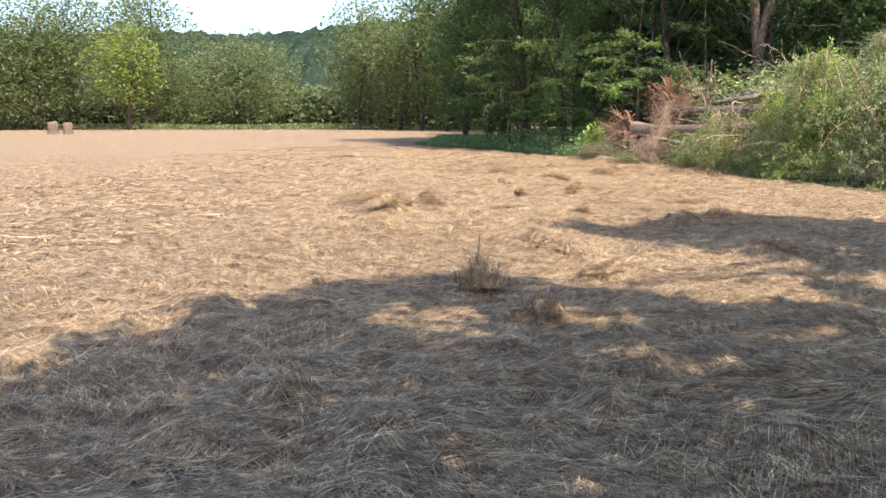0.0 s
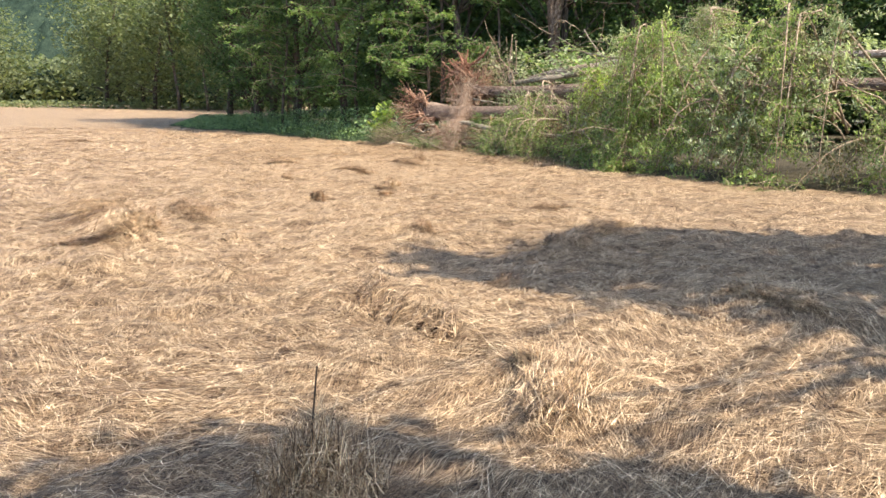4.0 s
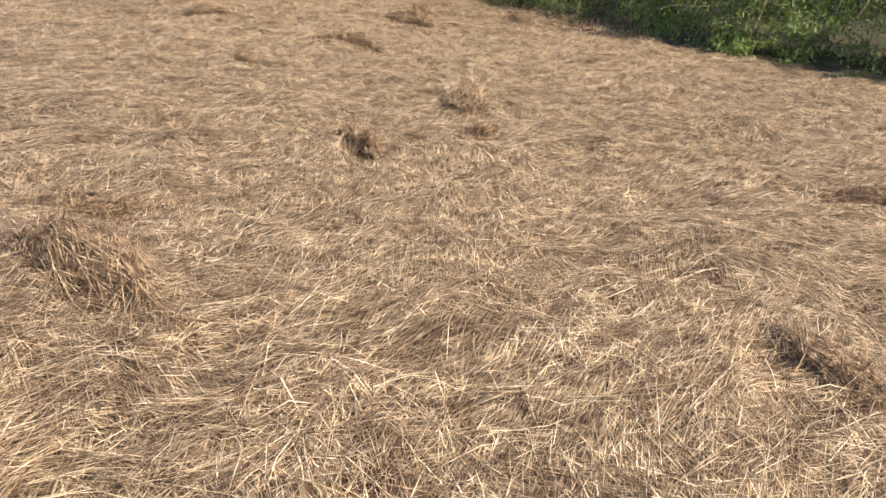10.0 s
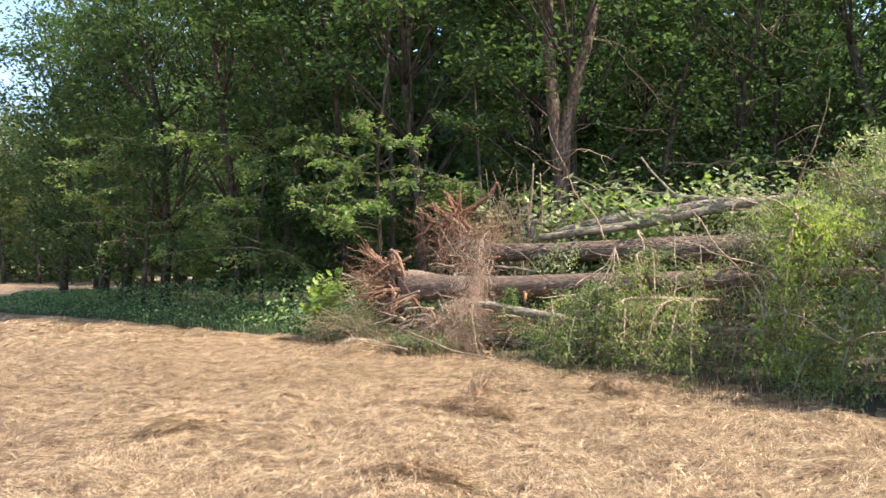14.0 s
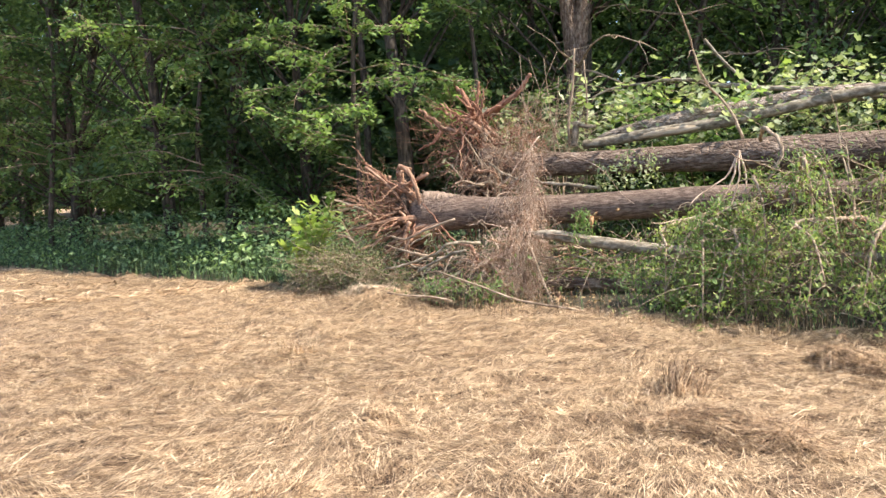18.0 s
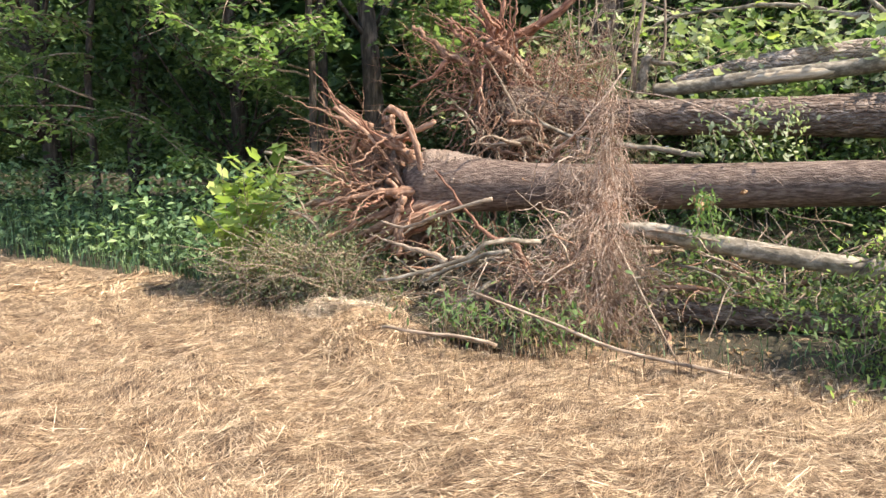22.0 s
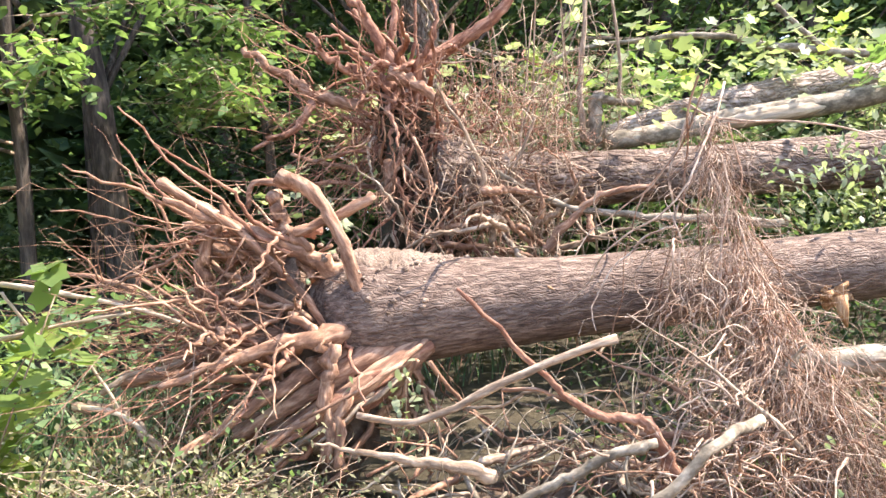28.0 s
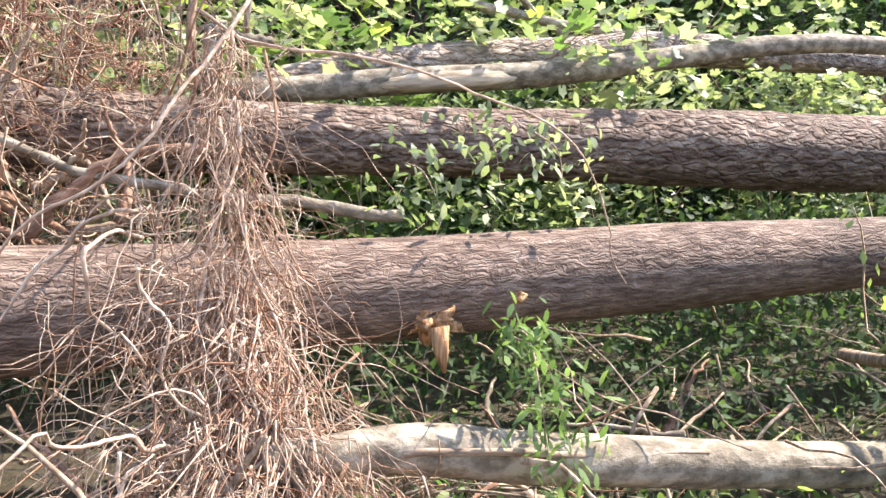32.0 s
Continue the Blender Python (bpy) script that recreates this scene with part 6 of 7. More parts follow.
v, f = leaves(rs, spots3, 0.04, 0.9, 9, 0.15, 2.0)
part("foliage", fast_mesh("foliage", v - np.array([1.7, 29.9, 0]), f, LEAF_SUN), brush, "green leaves among the dry ones", "stuff")
v, f = leaves(rs, spots3, 0.032, 0.9, 40, 0.14, 1.7)
part("foliage", fast_mesh("foliage", v - np.array([1.7, 29.9, 0]), f, LEAF_DRY), brush, "grey-green withered leaves", "stuff")
h = Heap()
r9 = random.Random(62)
for k in range(700):
    a = spots3[r9.randrange(n)]
    h.add(tube(wander(r9, a, (r9.gauss(0, 1), r9.gauss(0, 1), r9.gauss(0, 0.35)), r9.uniform(0.3, 0.9), 7, 0.2, 0.03), taper(7, r9.uniform(0.0022, 0.006), 0.0015), 3))
heap_part("twig_mass", h, TWIG, brush, "dry thin twigs")


def leafy(name, label, at, arms, n, leaf, mat, seed, shape=1.5, tilt=0.7, stem=0.01, gap=0.07, category="bush", lobed=False):
    """A small plant or leafy shoot: arms is a list of lines; leaves grow along them."""
    rs, r2 = np.random.RandomState(seed), random.Random(seed)
    ob = empty(name, at, label, category)
    spots = []
    for a in arms:
        ln = bend(a, 10)
        v, f = tube([q - Vector(at) for q in ln], taper(10, stem, stem * 0.3), 5)
        part("stem", to_mesh("stem", v, f, TWIG), ob)
        for k in range(max(1, n // len(arms))):
            spots.append(ln[r2.randint(2, 9)])
    v, f = lobed_leaves(rs, [tuple(q) for q in spots], leaf, gap) if lobed else leaves(rs, [tuple(q) for q in spots], leaf, tilt, 1, gap, shape, full=True)
    part("foliage", fast_mesh("foliage", v - np.array(at), f, mat), ob, "", "stuff")
    return ob


r9 = random.Random(71)
arms = [[(1.5 + r9.gauss(0, 0.08), 31.45, 0.0), (1.45 + r9.gauss(0, 0.15), 31.4 + r9.gauss(0, 0.15), 0.5), (1.4 + r9.gauss(0, 0.26), 31.3 + r9.gauss(0, 0.28), r9.uniform(0.6, 1.5))] for k in range(11)]
leafy("maple_sapling", "young maple with bright yellow-green lobed leaves", (1.5, 31.45, 0), arms, 300, 0.15, LEAF_MAPLE, 72, 1.1, 0.6, 0.009, 0.11, "sapling", True)
leafy("fern_shoot", "light green feathery shoot hanging beside the trunk", (3.95, 27.95, 0.7), [[(4.1, 28.1, 1.1), (3.95, 27.98, 1.12), (3.82, 27.9, 0.95), (3.8, 27.86, 0.72)], [(4.1, 28.1, 1.1), (4.0, 27.95, 1.05), (3.98, 27.85, 0.8)]], 330, 0.052, LEAF_SUN, 73, 3.2, 0.9, 0.004, 0.05)
leafy("leafy_shoot", "green leafy shoot hanging under the upper trunk", (5.1, 28.5, 1.4), [[(5.3, 28.7, 1.8), (5.1, 28.5, 1.75), (4.95, 28.4, 1.5)], [(5.4, 28.4, 1.8), (5.25, 28.25, 1.7), (5.15, 28.2, 1.5)], [(5.0, 28.85, 1.65), (4.85, 28.7, 1.6), (4.8, 28.6, 1.45)]], 330, 0.06, LEAF_VINE, 74, 2.2, 0.8, 0.005, 0.1)
leafy("leafy_shoot", "small green shoot under the root collar", (2.85, 30.0, 0.5), [[(2.8, 30.1, 0.45), (2.78, 30.02, 0.65), (2.76, 29.98, 0.85)]], 60, 0.05, LEAF_VINE, 75, 1.6, 0.8, 0.005, 0.06)
leafy("leafy_shoot", "yellow-green shoot with a reddish stem beside the trunk", (5.3, 26.9, 0.8), [[(5.4, 26.7, 0.5), (5.3, 26.8, 0.8), (5.15, 26.9, 1.1)], [(5.4, 26.7, 0.5), (5.2, 26.75, 0.9), (5.2, 26.7, 1.25)]], 60, 0.09, LEAF_VINE, 76, 1.2, 0.7, 0.012, 0.08)
r9 = random.Random(77)
for k in range(15):   # green shoots among the low logs
    x, y = r9.uniform(3.4, 5.1), 0
    y = 31.9 - x + r9.uniform(0.0, 1.0)
    arms = [[(x, y, 0.0), (x + r9.gauss(0, 0.15), y + r9.gauss(0, 0.15), 0.25), (x + r9.gauss(0, 0.3), y + r9.gauss(0, 0.3), r9.uniform(0.3, 0.6))] for q in range(5)]
    leafy("low_shoot", "low green leafy shoots among the logs", (x, y, 0), arms, 170, 0.055, LEAF_SUN if k % 2 else LEAF_PILE, 90 + k, 2.0, 0.8, 0.004, 0.09)


for k, (x, y) in enumerate(((4.9, 24.4), (5.2, 23.9), (5.5, 23.4), (5.1, 24.9), (2.2, 28.78), (2.38, 28.5), (2.62, 28.28), (2.8, 28.1), (3.8, 26.6), (4.1, 26.5), (4.4, 26.3), (4.6, 26.1))):
    r9 = random.Random(820 + k)
    arms = [[(x, y, 0.0), (x + r9.gauss(0, 0.12), y + r9.gauss(0, 0.12), 0.3), (x + r9.gauss(0, 0.25), y + r9.gauss(0, 0.25), r9.uniform(0.3, 0.62) * (0.55 if x < 3 else 1.1))] for q in range(7)]
    leafy("green_shoot", "bright green leafy shoots at the foot of the pile", (x, y, 0), arms, 170 if x < 3 else 300, 0.06, LEAF_SUN if k % 3 else LEAF_PILE, 830 + k, 3.6, 0.9, 0.003, 0.08)


def vine_bank():
    """Sunlit broad-leaved vines behind the logs."""
    rs = np.random.RandomState(81)
    for k in range(12):
        q = k / 11
        x, y = 6.3 + 9.5 * q + rs.normal(0, 0.3), 31.9 - 8.6 * q + rs.normal(0, 0.3)
        r2 = random.Random(200 + k)
        arms = [[(x + r2.gauss(0, 0.3), y + r2.gauss(0, 0.3), 0.3), (x + r2.gauss(0, 0.5), y + r2.gauss(0, 0.5), 1.7), (x + r2.gauss(0, 0.8), y + r2.gauss(0, 0.8), r2.uniform(2.2, 3.1 + 0.4 * q)),
                 (x + r2.gauss(0, 1.0), y + r2.gauss(0, 1.0), r2.uniform(1.8, 3.0 + 0.3 * q))] for j in range(9)]
        leafy("vine_bush", "sunlit vines with broad yellow-green leaves behind the logs", (x, y, 0), arms, 780, 0.105, LEAF_SUN if k % 5 == 2 else LEAF_VINE, 210 + k, 1.15, 0.6, 0.007, 0.2, "vine", True)


vine_bank()


# crowns of the fallen trees: drooping leafy branches fanning out over the field's edge
def leafy_branch(start, tip, height, leaf, mat, seed, n, reach=1.0):
    r2, rs = random.Random(seed), np.random.RandomState(seed)
    a, e = Vector(start), Vector(tip)
    ob = empty("leafy_branch", a, "cut leafy branch drooping over the pile", "branch", "leafy branches of the pile")
    mid = (a + e) / 2 + Vector((r2.gauss(0, 0.25), r2.gauss(0, 0.25), 0))
    mid.z = height
    q3 = mid.lerp(e, 0.6)
    q3.z = height * 0.72 + e.z * 0.28
    ln = bend([a, mid, q3, e], 12)
    v, f = tube([q - a for q in ln], taper(12, 0.028, 0.006), 6)
    part("stem", to_mesh("stem", v, f, TWIG), ob)
    h = Heap()
    spots = []
    for j in range(34):
        p = ln[r2.randint(2, 11)]
        w = wander(r2, p, (r2.gauss(0, 1), r2.gauss(0, 1), r2.gauss(-0.1, 0.5)), reach * r2.uniform(0.3, 0.9), 6, 0.25, 0.14)
        h.add(tube([q - a for q in w], taper(6, 0.007, 0.002), 3))
        spots += [tuple(q) for q in w[1:]]
    part("twig_mass", to_mesh("twig_mass", h.v, h.f, TWIG), ob, "", "stuff")
    idx = rs.randint(0, len(spots), n)
    pts = np.array(spots)[idx]
    v, f = leaves(rs, pts, leaf, 0.9, 1, 0.05, 2.3)
    v = v - np.array(a)
    v[:, 2] = np.maximum(v[:, 2], -a.z + 0.02)
    part("foliage", fast_mesh("foliage", v, f, mat), ob, "", "stuff")


r9 = random.Random(91)
for k in range(80):
    q = k / 79
    y = 25.6 - 12.2 * q + r9.uniform(-0.4, 0.4)
    edge = float(field_edge(y))
    if y > 23.4 or (y > 22.6 and k % 2):
        continue   # the logs stay in sight here
    sx = edge + r9.uniform(1.6, 4.2)
    tipx = edge + r9.uniform(0.1, 1.0)
    top = r9.uniform(0.5, 1.5) if y > 22.6 else r9.uniform(1.4, 3.3) if q < 0.66 else r9.uniform(0.9, 2.5)
    leafy_branch((sx, y + r9.uniform(-0.3, 0.3 if y > 21.5 else 1.6), r9.uniform(0.5, 1.5)), (tipx, y + r9.uniform(-0.9, 0.3), r9.uniform(0.05, 0.3)), top, r9.uniform(0.06, 0.095),
                 LEAF_VINE if k % 6 == 3 else LEAF_DRY if (q > 0.5 and k % 2) else LEAF_PILE, 400 + k, 1000 if y > 22.6 else 1250)
for k, (x, y, z, r) in enumerate(((5.0, 26.7, 0.6, 0.35), (5.3, 26.55, 0.6, 0.35), (5.95, 25.4, 1.1, 0.4),
                                  (6.9, 24.9, 1.5, 0.5), (7.4, 24.3, 1.7, 0.5), (7.9, 23.9, 1.3, 0.5), (7.0, 25.6, 2.0, 0.5), (7.7, 24.9, 2.3, 0.5), (8.4, 24.0, 2.4, 0.5), (7.6, 24.5, 2.6, 0.5), (8.1, 23.9, 2.9, 0.5), (8.6, 23.3, 3.2, 0.5), (9.0, 22.9, 3.4, 0.5))):   # sprays drooping before the logs
    for j in range(2 if k < 2 else 1 if z < 1.9 else 3):
        px, py = x + r9.gauss(0, 0.12), y + r9.gauss(0, 0.12)
        leafy_branch((px + 0.5, py + 0.45, z + 0.25), (px - r, py - r, max(0.06, z - r9.uniform(0.5, 0.9))), z + r9.uniform(0.15, 0.4), 0.05, LEAF_VINE if (k + j) % 3 == 0 else LEAF_PILE, 900 + k * 4 + j, 420 if k < 2 else 900)
for k, (x, y, z) in enumerate(((4.25, 26.1, 0.45), (4.6, 25.6, 0.55))):   # sprays hanging over the dry brush
    for j in range(2):
        px, py = x + r9.gauss(0, 0.15), y + r9.gauss(0, 0.15)
        leafy_branch((px + 0.7, py + 0.5, z + 0.3), (px - 0.3, py - 0.3, max(0.06, z - r9.uniform(0.6, 1.0))), z + r9.uniform(0.2, 0.5), 0.06, LEAF_SUN if (k + j) % 2 else LEAF_PILE, 1400 + k * 4 + j, 800)
for k in range(4):   # long fronds reaching out over the field
    leafy_branch((5.3, 25.0 - 0.25 * k, 1.05), (3.95 + 0.15 * k, 24.35 - 0.25 * k, 0.55 - 0.12 * k), 1.05, 0.055, LEAF_PILE, 1500 + k, 380, 0.38)
for k in range(4):   # thin leafy twigs before the middle of the logs
    leafy_branch((5.35, 26.2 - 0.15 * k, 1.25), (4.5 + 0.08 * k, 25.5 - 0.22 * k, 0.75), 1.5 + 0.08 * k, 0.055, LEAF_SUN if k % 2 else LEAF_PILE, 1520 + k, 380, 0.5)
for k in range(7):   # fresh sprays hanging from the dead limb down to the field
    x, y = 3.75 + 0.17 * k + r9.gauss(0, 0.05), 26.55 - 0.07 * k + r9.gauss(0, 0.1)
    leafy_branch((5.15, 26.4, 1.15), (x, y - 0.15, r9.uniform(0.06, 0.3)), r9.uniform(0.95, 1.2), 0.055, LEAF_SUN if k % 3 == 0 else LEAF_PILE, 1600 + k, 560, 0.5)
limb_top = empty("dead_limb", (5.3, 26.4, 0), "pale crooked dead limb hanging before the logs", "limb")
r9 = random.Random(1700)
bough = branch("bough", [(5.95, 26.95, 1.95), (5.48, 26.46, 2.05), (5.38, 26.1, 1.76), (5.24, 26.35, 1.24), (5.1, 26.35, 0.7), (4.95, 26.2, 0.06)], 0.026, 0.01, TWIG, limb_top, 1701, 8, "", 0.012)
branch("side_branch", [(5.24, 26.35, 1.24), (5.42, 26.08, 1.47), (5.62, 25.8, 1.67)], 0.017, 0.006, TWIG, limb_top, 1702, 7, "", 0.008)
for k, line in enumerate(([(5.06, 26.44, 1.8), (4.98, 26.45, 1.5), (4.75, 26.42, 1.2), (4.3, 26.35, 1.08), (3.6, 26.2, 1.05)], [(5.06, 26.44, 1.78), (5.02, 26.4, 1.45), (4.86, 26.4, 1.1), (4.7, 26.3, 0.8)],
                          [(5.07, 26.44, 1.78), (4.92, 26.5, 1.52), (4.6, 26.55, 1.32), (4.4, 26.5, 1.2)], [(5.06, 26.44, 1.8), (5.14, 26.4, 1.5), (5.05, 26.38, 1.15), (5.0, 26.3, 0.75)],
                          [(5.24, 26.35, 1.24), (4.85, 26.4, 1.0), (4.5, 26.35, 0.9), (4.3, 26.25, 0.6)], [(5.5, 25.95, 1.55), (5.6, 25.75, 1.3), (5.55, 25.7, 0.8), (5.6, 25.6, 0.35)])):
    stem = branch("side_branch", line, 0.014, 0.004, VINE if k < 4 else TWIG, limb_top, 1710 + k, 7, "pale bleached branch" if k < 4 else "", 0.012)
    for j in range(5):
        q = bend(line, 12)[r9.randint(3, 11)]
        branch("twig", wander(r9, q, (r9.gauss(-0.2, 0.7), r9.gauss(0, 0.7), r9.gauss(-0.2, 0.5)), r9.uniform(0.2, 0.55), 7, 0.3, 0.1), 0.005, 0.0015, TWIG, limb_top, 1720 + 8 * k + j, 5, "", 0.004, stem)
for k in range(9):   # bright weeping clump
    x, y = 5.65 + r9.gauss(0, 0.17), 23.5 + r9.gauss(0, 0.17)
    leafy_branch((x + 0.8, y + 0.5, 2.0), (x - 0.25, y - 0.25, r9.uniform(0.35, 0.9)), r9.uniform(1.9, 2.4), 0.062, LEAF_VINE if k % 4 == 3 else LEAF_MAPLE, 520 + k, 900, 0.6)
for k, (x, y, z) in enumerate(((4.65, 25.7, 0.6), (5.5, 24.6, 0.9), (5.9, 25.3, 1.5))):   # leafless brush before the logs
    o = empty("dry_brush", (x, y, 0), "leafless reddish brown brush heaped before the logs", "brush", "dry brush of the pile")
    h = Heap()
    spray(h, random.Random(950 + k), (x, y, z * 0.6), (-0.15, -0.2, 0.35), 38, 0.95, 0.006, 0.7, 0.25, 0.06, 3, 0.32, 1)
    heap_part("twig_mass", h, ROOT_RED if k % 2 else TWIG, o, "")
    for j in range(3):
        branch("stem", wander(random.Random(970 + 5 * k + j), (x + 0.2 * j, y + 0.2, 0.1), (-0.2 + 0.2 * j, -0.2, 1), z + 0.5, 7, 0.16, 0.06), 0.016, 0.005, TWIG, o, 980 + k, 6)
for k in range(42):   # bare branches sticking out of the pile
    y = r9.uniform(16.5, 26.0)
    x = float(field_edge(y)) + r9.uniform(0.5, 3.2)
    z = r9.uniform(0.5, 2.1)
    o = empty("bare_branch", (x, y, z), "bare crooked branch sticking out of the pile", "branch", "bare branches of the pile")
    ln = wander(r9, (x, y, z), (r9.gauss(-0.3, 0.6), r9.gauss(0, 0.6), r9.uniform(0.4, 1.0)), r9.uniform(1.0, 2.2), 10, 0.2, 0.09)
    stem = branch("stem", ln, r9.uniform(0.012, 0.022), 0.004, TWIG, o, 540 + k, 6)
    for j in (3, 5, 7):
        branch("twig", wander(r9, ln[j], (r9.gauss(0, 1), r9.gauss(0, 1), 0.2), r9.uniform(0.3, 0.9), 6, 0.25, 0.1), 0.007, 0.002, TWIG, o, 560 + k * 3 + j, 5, "", 0.004, stem)
# single yellowing leaves among the vines
for k, (x, y, z) in enumerate(((6.6, 30.9, 2.75), (7.4, 30.4, 3.2), (8.9, 29.3, 3.35), (6.2, 31.2, 3.0), (8.0, 29.2, 2.9), (5.25, 26.85, 1.15))):
    leafy("yellow_shoot", "vine shoot with yellowing broad leaves", (x, y, z - 0.4), [[(x, y, z - 0.4), (x + 0.05, y, z - 0.15), (x - 0.05, y - 0.05, z)]], 16, 0.11, LEAF_MAPLE, 860 + k, 1.1, 0.6, 0.005, 0.08, "vine", True)
# young trees at the wood's edge: long limbs with layered sprays, sunlight put into the leaf colour
def edge_tree(x, y, seed, limbs, low, high, reach, n):
    r2, rs = random.Random(seed), np.random.RandomState(seed)
    t = empty("young_tree", (x, y, 0), "young tree with long leafy lower limbs at the wood's edge", "tree", "young trees at the wood's edge")
    v, f = tube(wander(r2, (0, 0, -0.1), (0, 0, 1), high + 2.0, 9, 0.05), taper(9, 0.07, 0.03), 8)
    part("trunk", to_mesh("trunk", v, f, BARK_TREE), t)
    spots = []
    for k in range(limbs):
        z = r2.uniform(low, high)
        a = r2.uniform(2.5, 5.7)
        ln = wander(r2, (0, 0, z), (math.cos(a), math.sin(a), 0.25), reach * r2.uniform(0.6, 1.15), 10, 0.14, 0.05)
        h = Heap()
        h.add(tube(ln, taper(10, 0.018, 0.004), 5))
        for q in ln[2:]:
            for j in range(3):
                w = wander(r2, q, (r2.gauss(0, 1), r2.gauss(0, 1), -0.15), r2.uniform(0.25, 0.6), 5, 0.2, 0.08)
                h.add(tube(w, taper(5, 0.005, 0.002), 3))
                spots += [tuple(p) for p in w[1:]]
        part("limb", to_mesh("limb", h.v, h.f, TWIG), t)
    v, f = leaves(rs, np.array(spots)[rs.randint(0, len(spots), n)], 0.115, 0.45, 1, 0.05, 1.9, full=True)
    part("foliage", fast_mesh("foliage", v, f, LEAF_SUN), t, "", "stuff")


for k, (x, y, limbs, low, high, reach, n) in enumerate(((3.4, 34.8, 15, 1.9, 4.8, 2.3, 3600), (0.9, 37.6, 16, 1.7, 5.2, 2.4, 3800), (-2.2, 41.2, 13, 1.9, 5.6, 2.5, 3000), (5.9, 34.3, 9, 2.6, 5.2, 1.8, 2000))):
    edge_tree(x, y, 970 + k, limbs, low, high, reach, n)

# ---- hay tufts in the field ----
def hay_tuft(x, y, r, h, n, label, seed, lean=(0, 0), mat=None, stick=0.0):
    rs = np.random.RandomState(seed)
    z0 = ground_z(x, y)
    t = empty("hay_tuft", (x, y, z0), label, "hay tuft", "tufts of hay in the field")
    a = rs.uniform(0, 2 * np.pi, n)
    q = np.sqrt(rs.random_sample(n)) * r

    def dome(p):
        k = np.array([noise.noise((i * 7.0 / r * 0.3 + seed, j * 7.0 / r * 0.3, 0.5)) for i, j in p[:, :2]])
        u = np.clip(1 - (p[:, 0] ** 2 + p[:, 1] ** 2) / (r * r) + 0.55 * k, -0.12, 1.3)
        return np.where(u > 0, np.maximum(u, 0) ** 0.8 * h * 0.62, u * 0.3)

    if stick or h / r > 0.95:   # a standing sheaf: stalks rise together and droop outwards
        b = np.stack([np.cos(a) * q * 1.25, np.sin(a) * q * 1.25, np.full(n, -0.01)], 1)
        m = b * rs.uniform(0.4, 1.0, n)[:, None] + rs.normal(0, 0.05, (n, 3))
        m[:, 2] = h * rs.uniform(0.15, 0.7, n) * (1.2 - q / r)
        e = m + rs.normal(0, 0.09, (n, 3))
        e[:, 2] = np.maximum(m[:, 2] + rs.normal(0.02, 0.09, n), 0.01)
        for p in (m, e):
            p[:, :2] += np.array(lean) * np.clip(p[:, 2:] / h, 0, 1) * 0.7
        part("hay", ribbons("hay", rs, b, m, e, rs.uniform(0.0015, 0.0045, n), mat or STRAW), t, "", "stuff")
        if stick:
            branch("stick", [Vector((x - 0.03, y - 0.02, z0)), Vector((x - 0.02, y - 0.02, z0 + stick * 0.5)), Vector((x, y, z0 + stick))], 0.005, 0.003, BARK_TREE, t, seed, 6, "thin dark upright stick", 0.003)
        return
    spin = rs.uniform(0, 3.1)
    b = np.stack([np.cos(a) * q, np.sin(a) * q, np.zeros(n)], 1)
    turn = a + np.where(rs.random_sample(n) < 0.5, 1.5, -1.6) + rs.normal(0, 0.7, n)
    l = rs.uniform(0.5, 1.3, n) * r
    d = np.stack([np.cos(turn), np.sin(turn), np.zeros(n)], 1) * l[:, None]
    m, e = b + d * 0.5, b + d
    for p in (b, m, e):
        p[:, 2] = dome(p) + rs.uniform(-0.01, 0.025, n)
    e[:, 2] += np.abs(rs.normal(0, 0.055, n))
    for p in (b, m, e):
        p[:, :2] += np.array(lean) * np.clip(p[:, 2:] / max(h, 0.01), 0, 1) * 0.6
    long_way, cross = np.array([np.cos(spin), np.sin(spin)]), np.array([-np.sin(spin), np.cos(spin)])
    for p in (b, m, e):   # drawn out along the mower's way
        u, w = p[:, :2] @ long_way * 1.45, p[:, :2] @ cross * 0.62
        p[:, :2] = u[:, None] * long_way + w[:, None] * cross
    part("hay", ribbons("hay", rs, b, m, e, rs.uniform(0.0015, 0.004, n), mat or STRAW), t, "", "stuff")

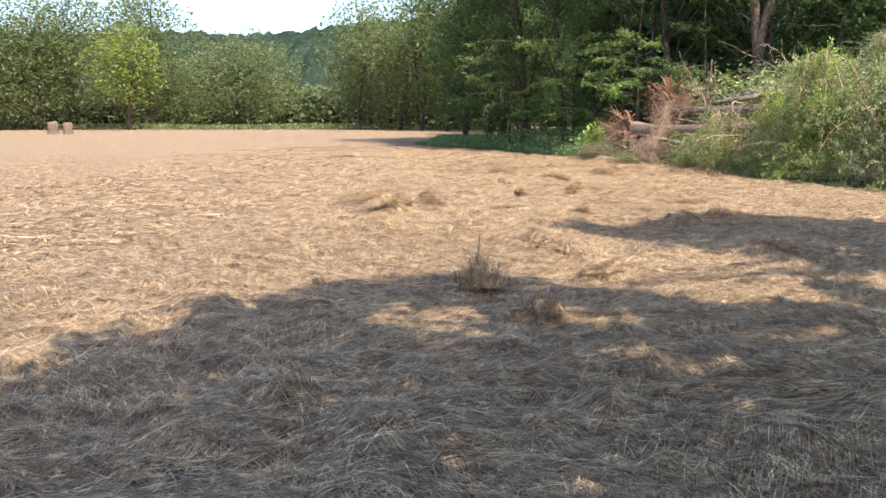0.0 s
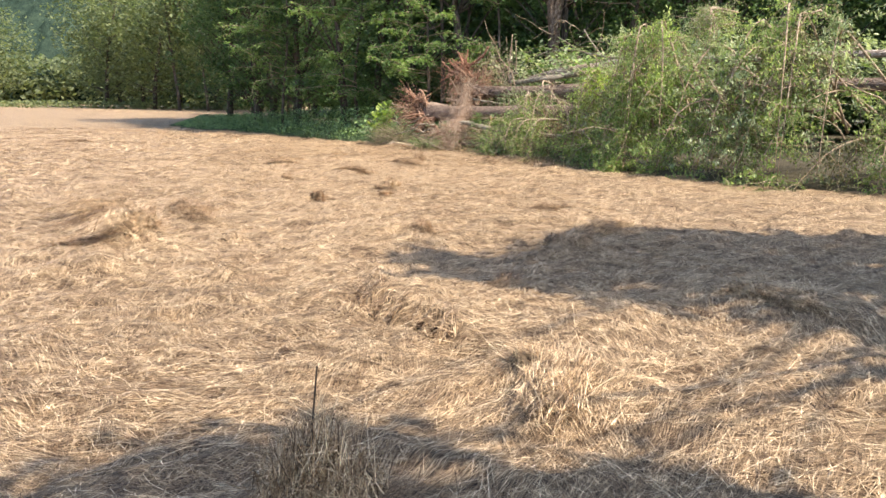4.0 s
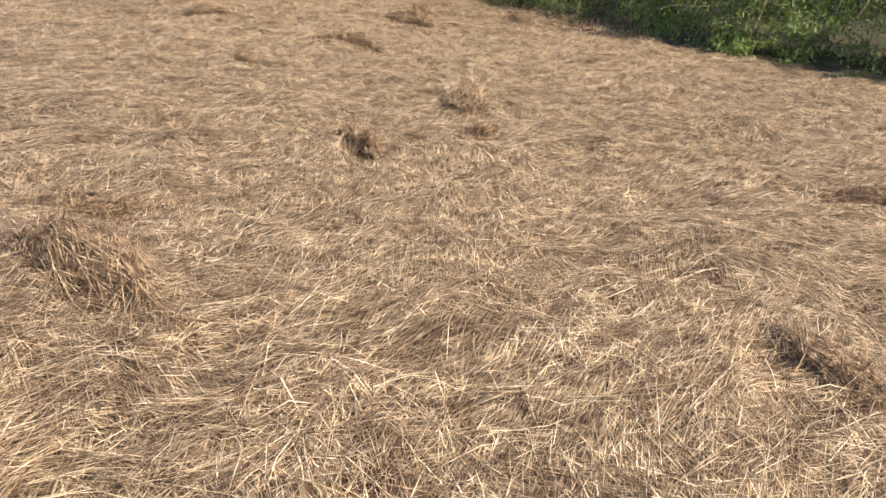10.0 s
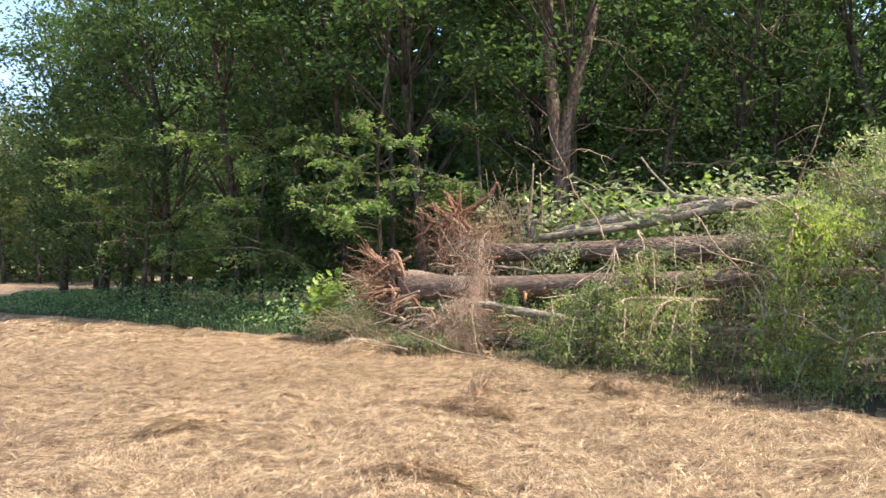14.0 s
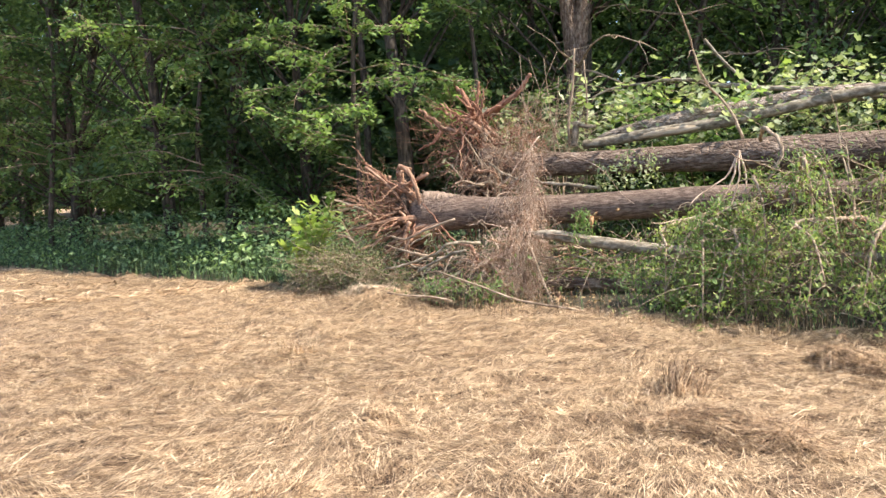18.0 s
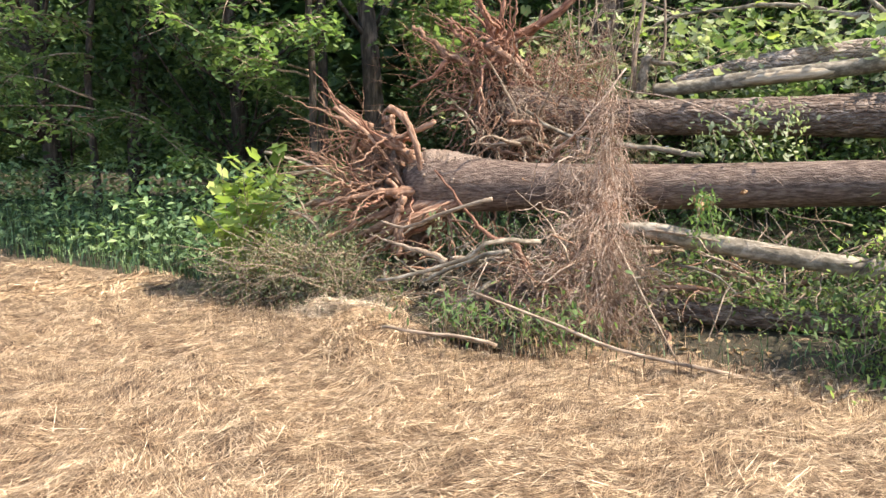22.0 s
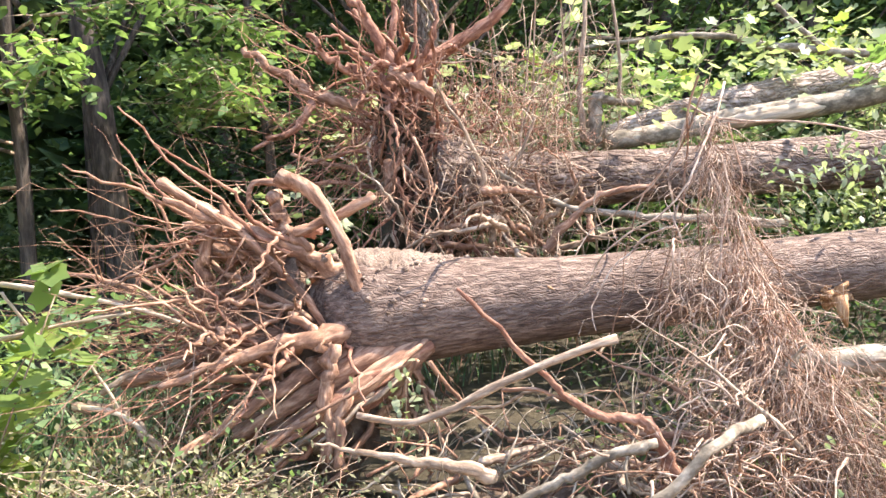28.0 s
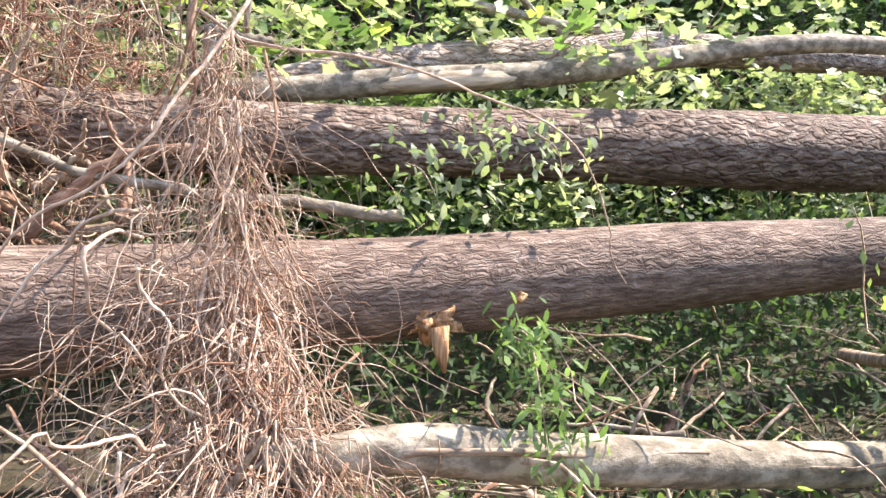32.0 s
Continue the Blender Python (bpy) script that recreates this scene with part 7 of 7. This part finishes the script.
for k, (x, y, r, h, lean, brown) in enumerate((
        (-0.63, 7.1, 0.2, 0.4, (0.0, 0), 0), (0.5, 8.0, 0.25, 0.07, (0.12, 0), 0), (-0.07, 6.15, 0.2, 0.13, (0.1, 0), 1), (-2.47, 12.18, 0.32, 0.14, (0.2, 0.1), 0), (-2.2, 14.34, 0.3, 0.2, (0.15, 0), 1), (1.68, 23.6, 0.14, 0.38, (0.2, 0.1), 1),
        (3.4, 23.65, 0.34, 0.22, (0, 0), 1), (2.52, 9.47, 0.3, 0.16, (0, 0), 0), (0.0, 20.55, 0.26, 0.12, (0.1, 0), 1), (1.3, 22.85, 0.34, 0.13, (0.15, 0.1), 1), (2.8, 22.2, 0.3, 0.1, (0, 0), 0), (0.48, 17.47, 0.25, 0.1, (0.1, 0), 0),
        (1.75, 29.3, 0.55, 0.13, (0.1, -0.2), 0), (-0.07, 26.68, 0.12, 0.14, (0, 0), 0), (1.85, 11.95, 0.28, 0.17, (0, 0), 0), (2.65, 13.25, 0.3, 0.1, (0, 0), 0), (-0.66, 16.3, 0.16, 0.08, (0, -0.1), 1), (0.38, 16.62, 0.12, 0.07, (0, -0.1), 1), (2.56, 14.94, 0.3, 0.1, (0, 0), 1),
        (0.49, 13.11, 0.16, 0.07, (0, 0), 1), (-1.21, 19.44, 0.15, 0.06, (0, 0), 1), (0.82, 10.46, 0.18, 0.08, (0, 0), 1), (1.73, 12.09, 0.2, 0.08, (0, 0), 1), (-8.47, 32.45, 0.4, 0.1, (0, 0), 1),
        (0.6, 8.3, 0.2, 0.1, (-0.3, -0.1), 0), (-1.34, 22.84, 0.3, 0.06, (0, 0), 0), (-2.3, 15.2, 0.22, 0.1, (0.1, 0), 1),
        (-2.42, 12.55, 0.3, 0.2, (0.25, -0.1), 1), (-2.62, 12.95, 0.28, 0.2, (0.2, 0), 0), (-2.9, 13.55, 0.3, 0.2, (0.25, -0.1), 1), (-3.3, 14.5, 0.3, 0.16, (0.2, 0), 0), (-2.75, 11.9, 0.25, 0.1, (0.1, 0), 1),
        (2.15, 29.85, 0.36, 0.24, (0, -0.15), 2), (1.85, 29.75, 0.3, 0.14, (-0.1, 0), 2))):
    hay_tuft(x, y, r, h, 1300 if r > 0.15 else 600, ("golden tuft of dry hay", "brown upturned tuft of hay", "pale bleached fan of loose straw")[brown], 500 + k, lean, (STRAW, STRAW_BROWN, STRAW_PALE)[brown], 0.44 if k == 0 else 0.0)
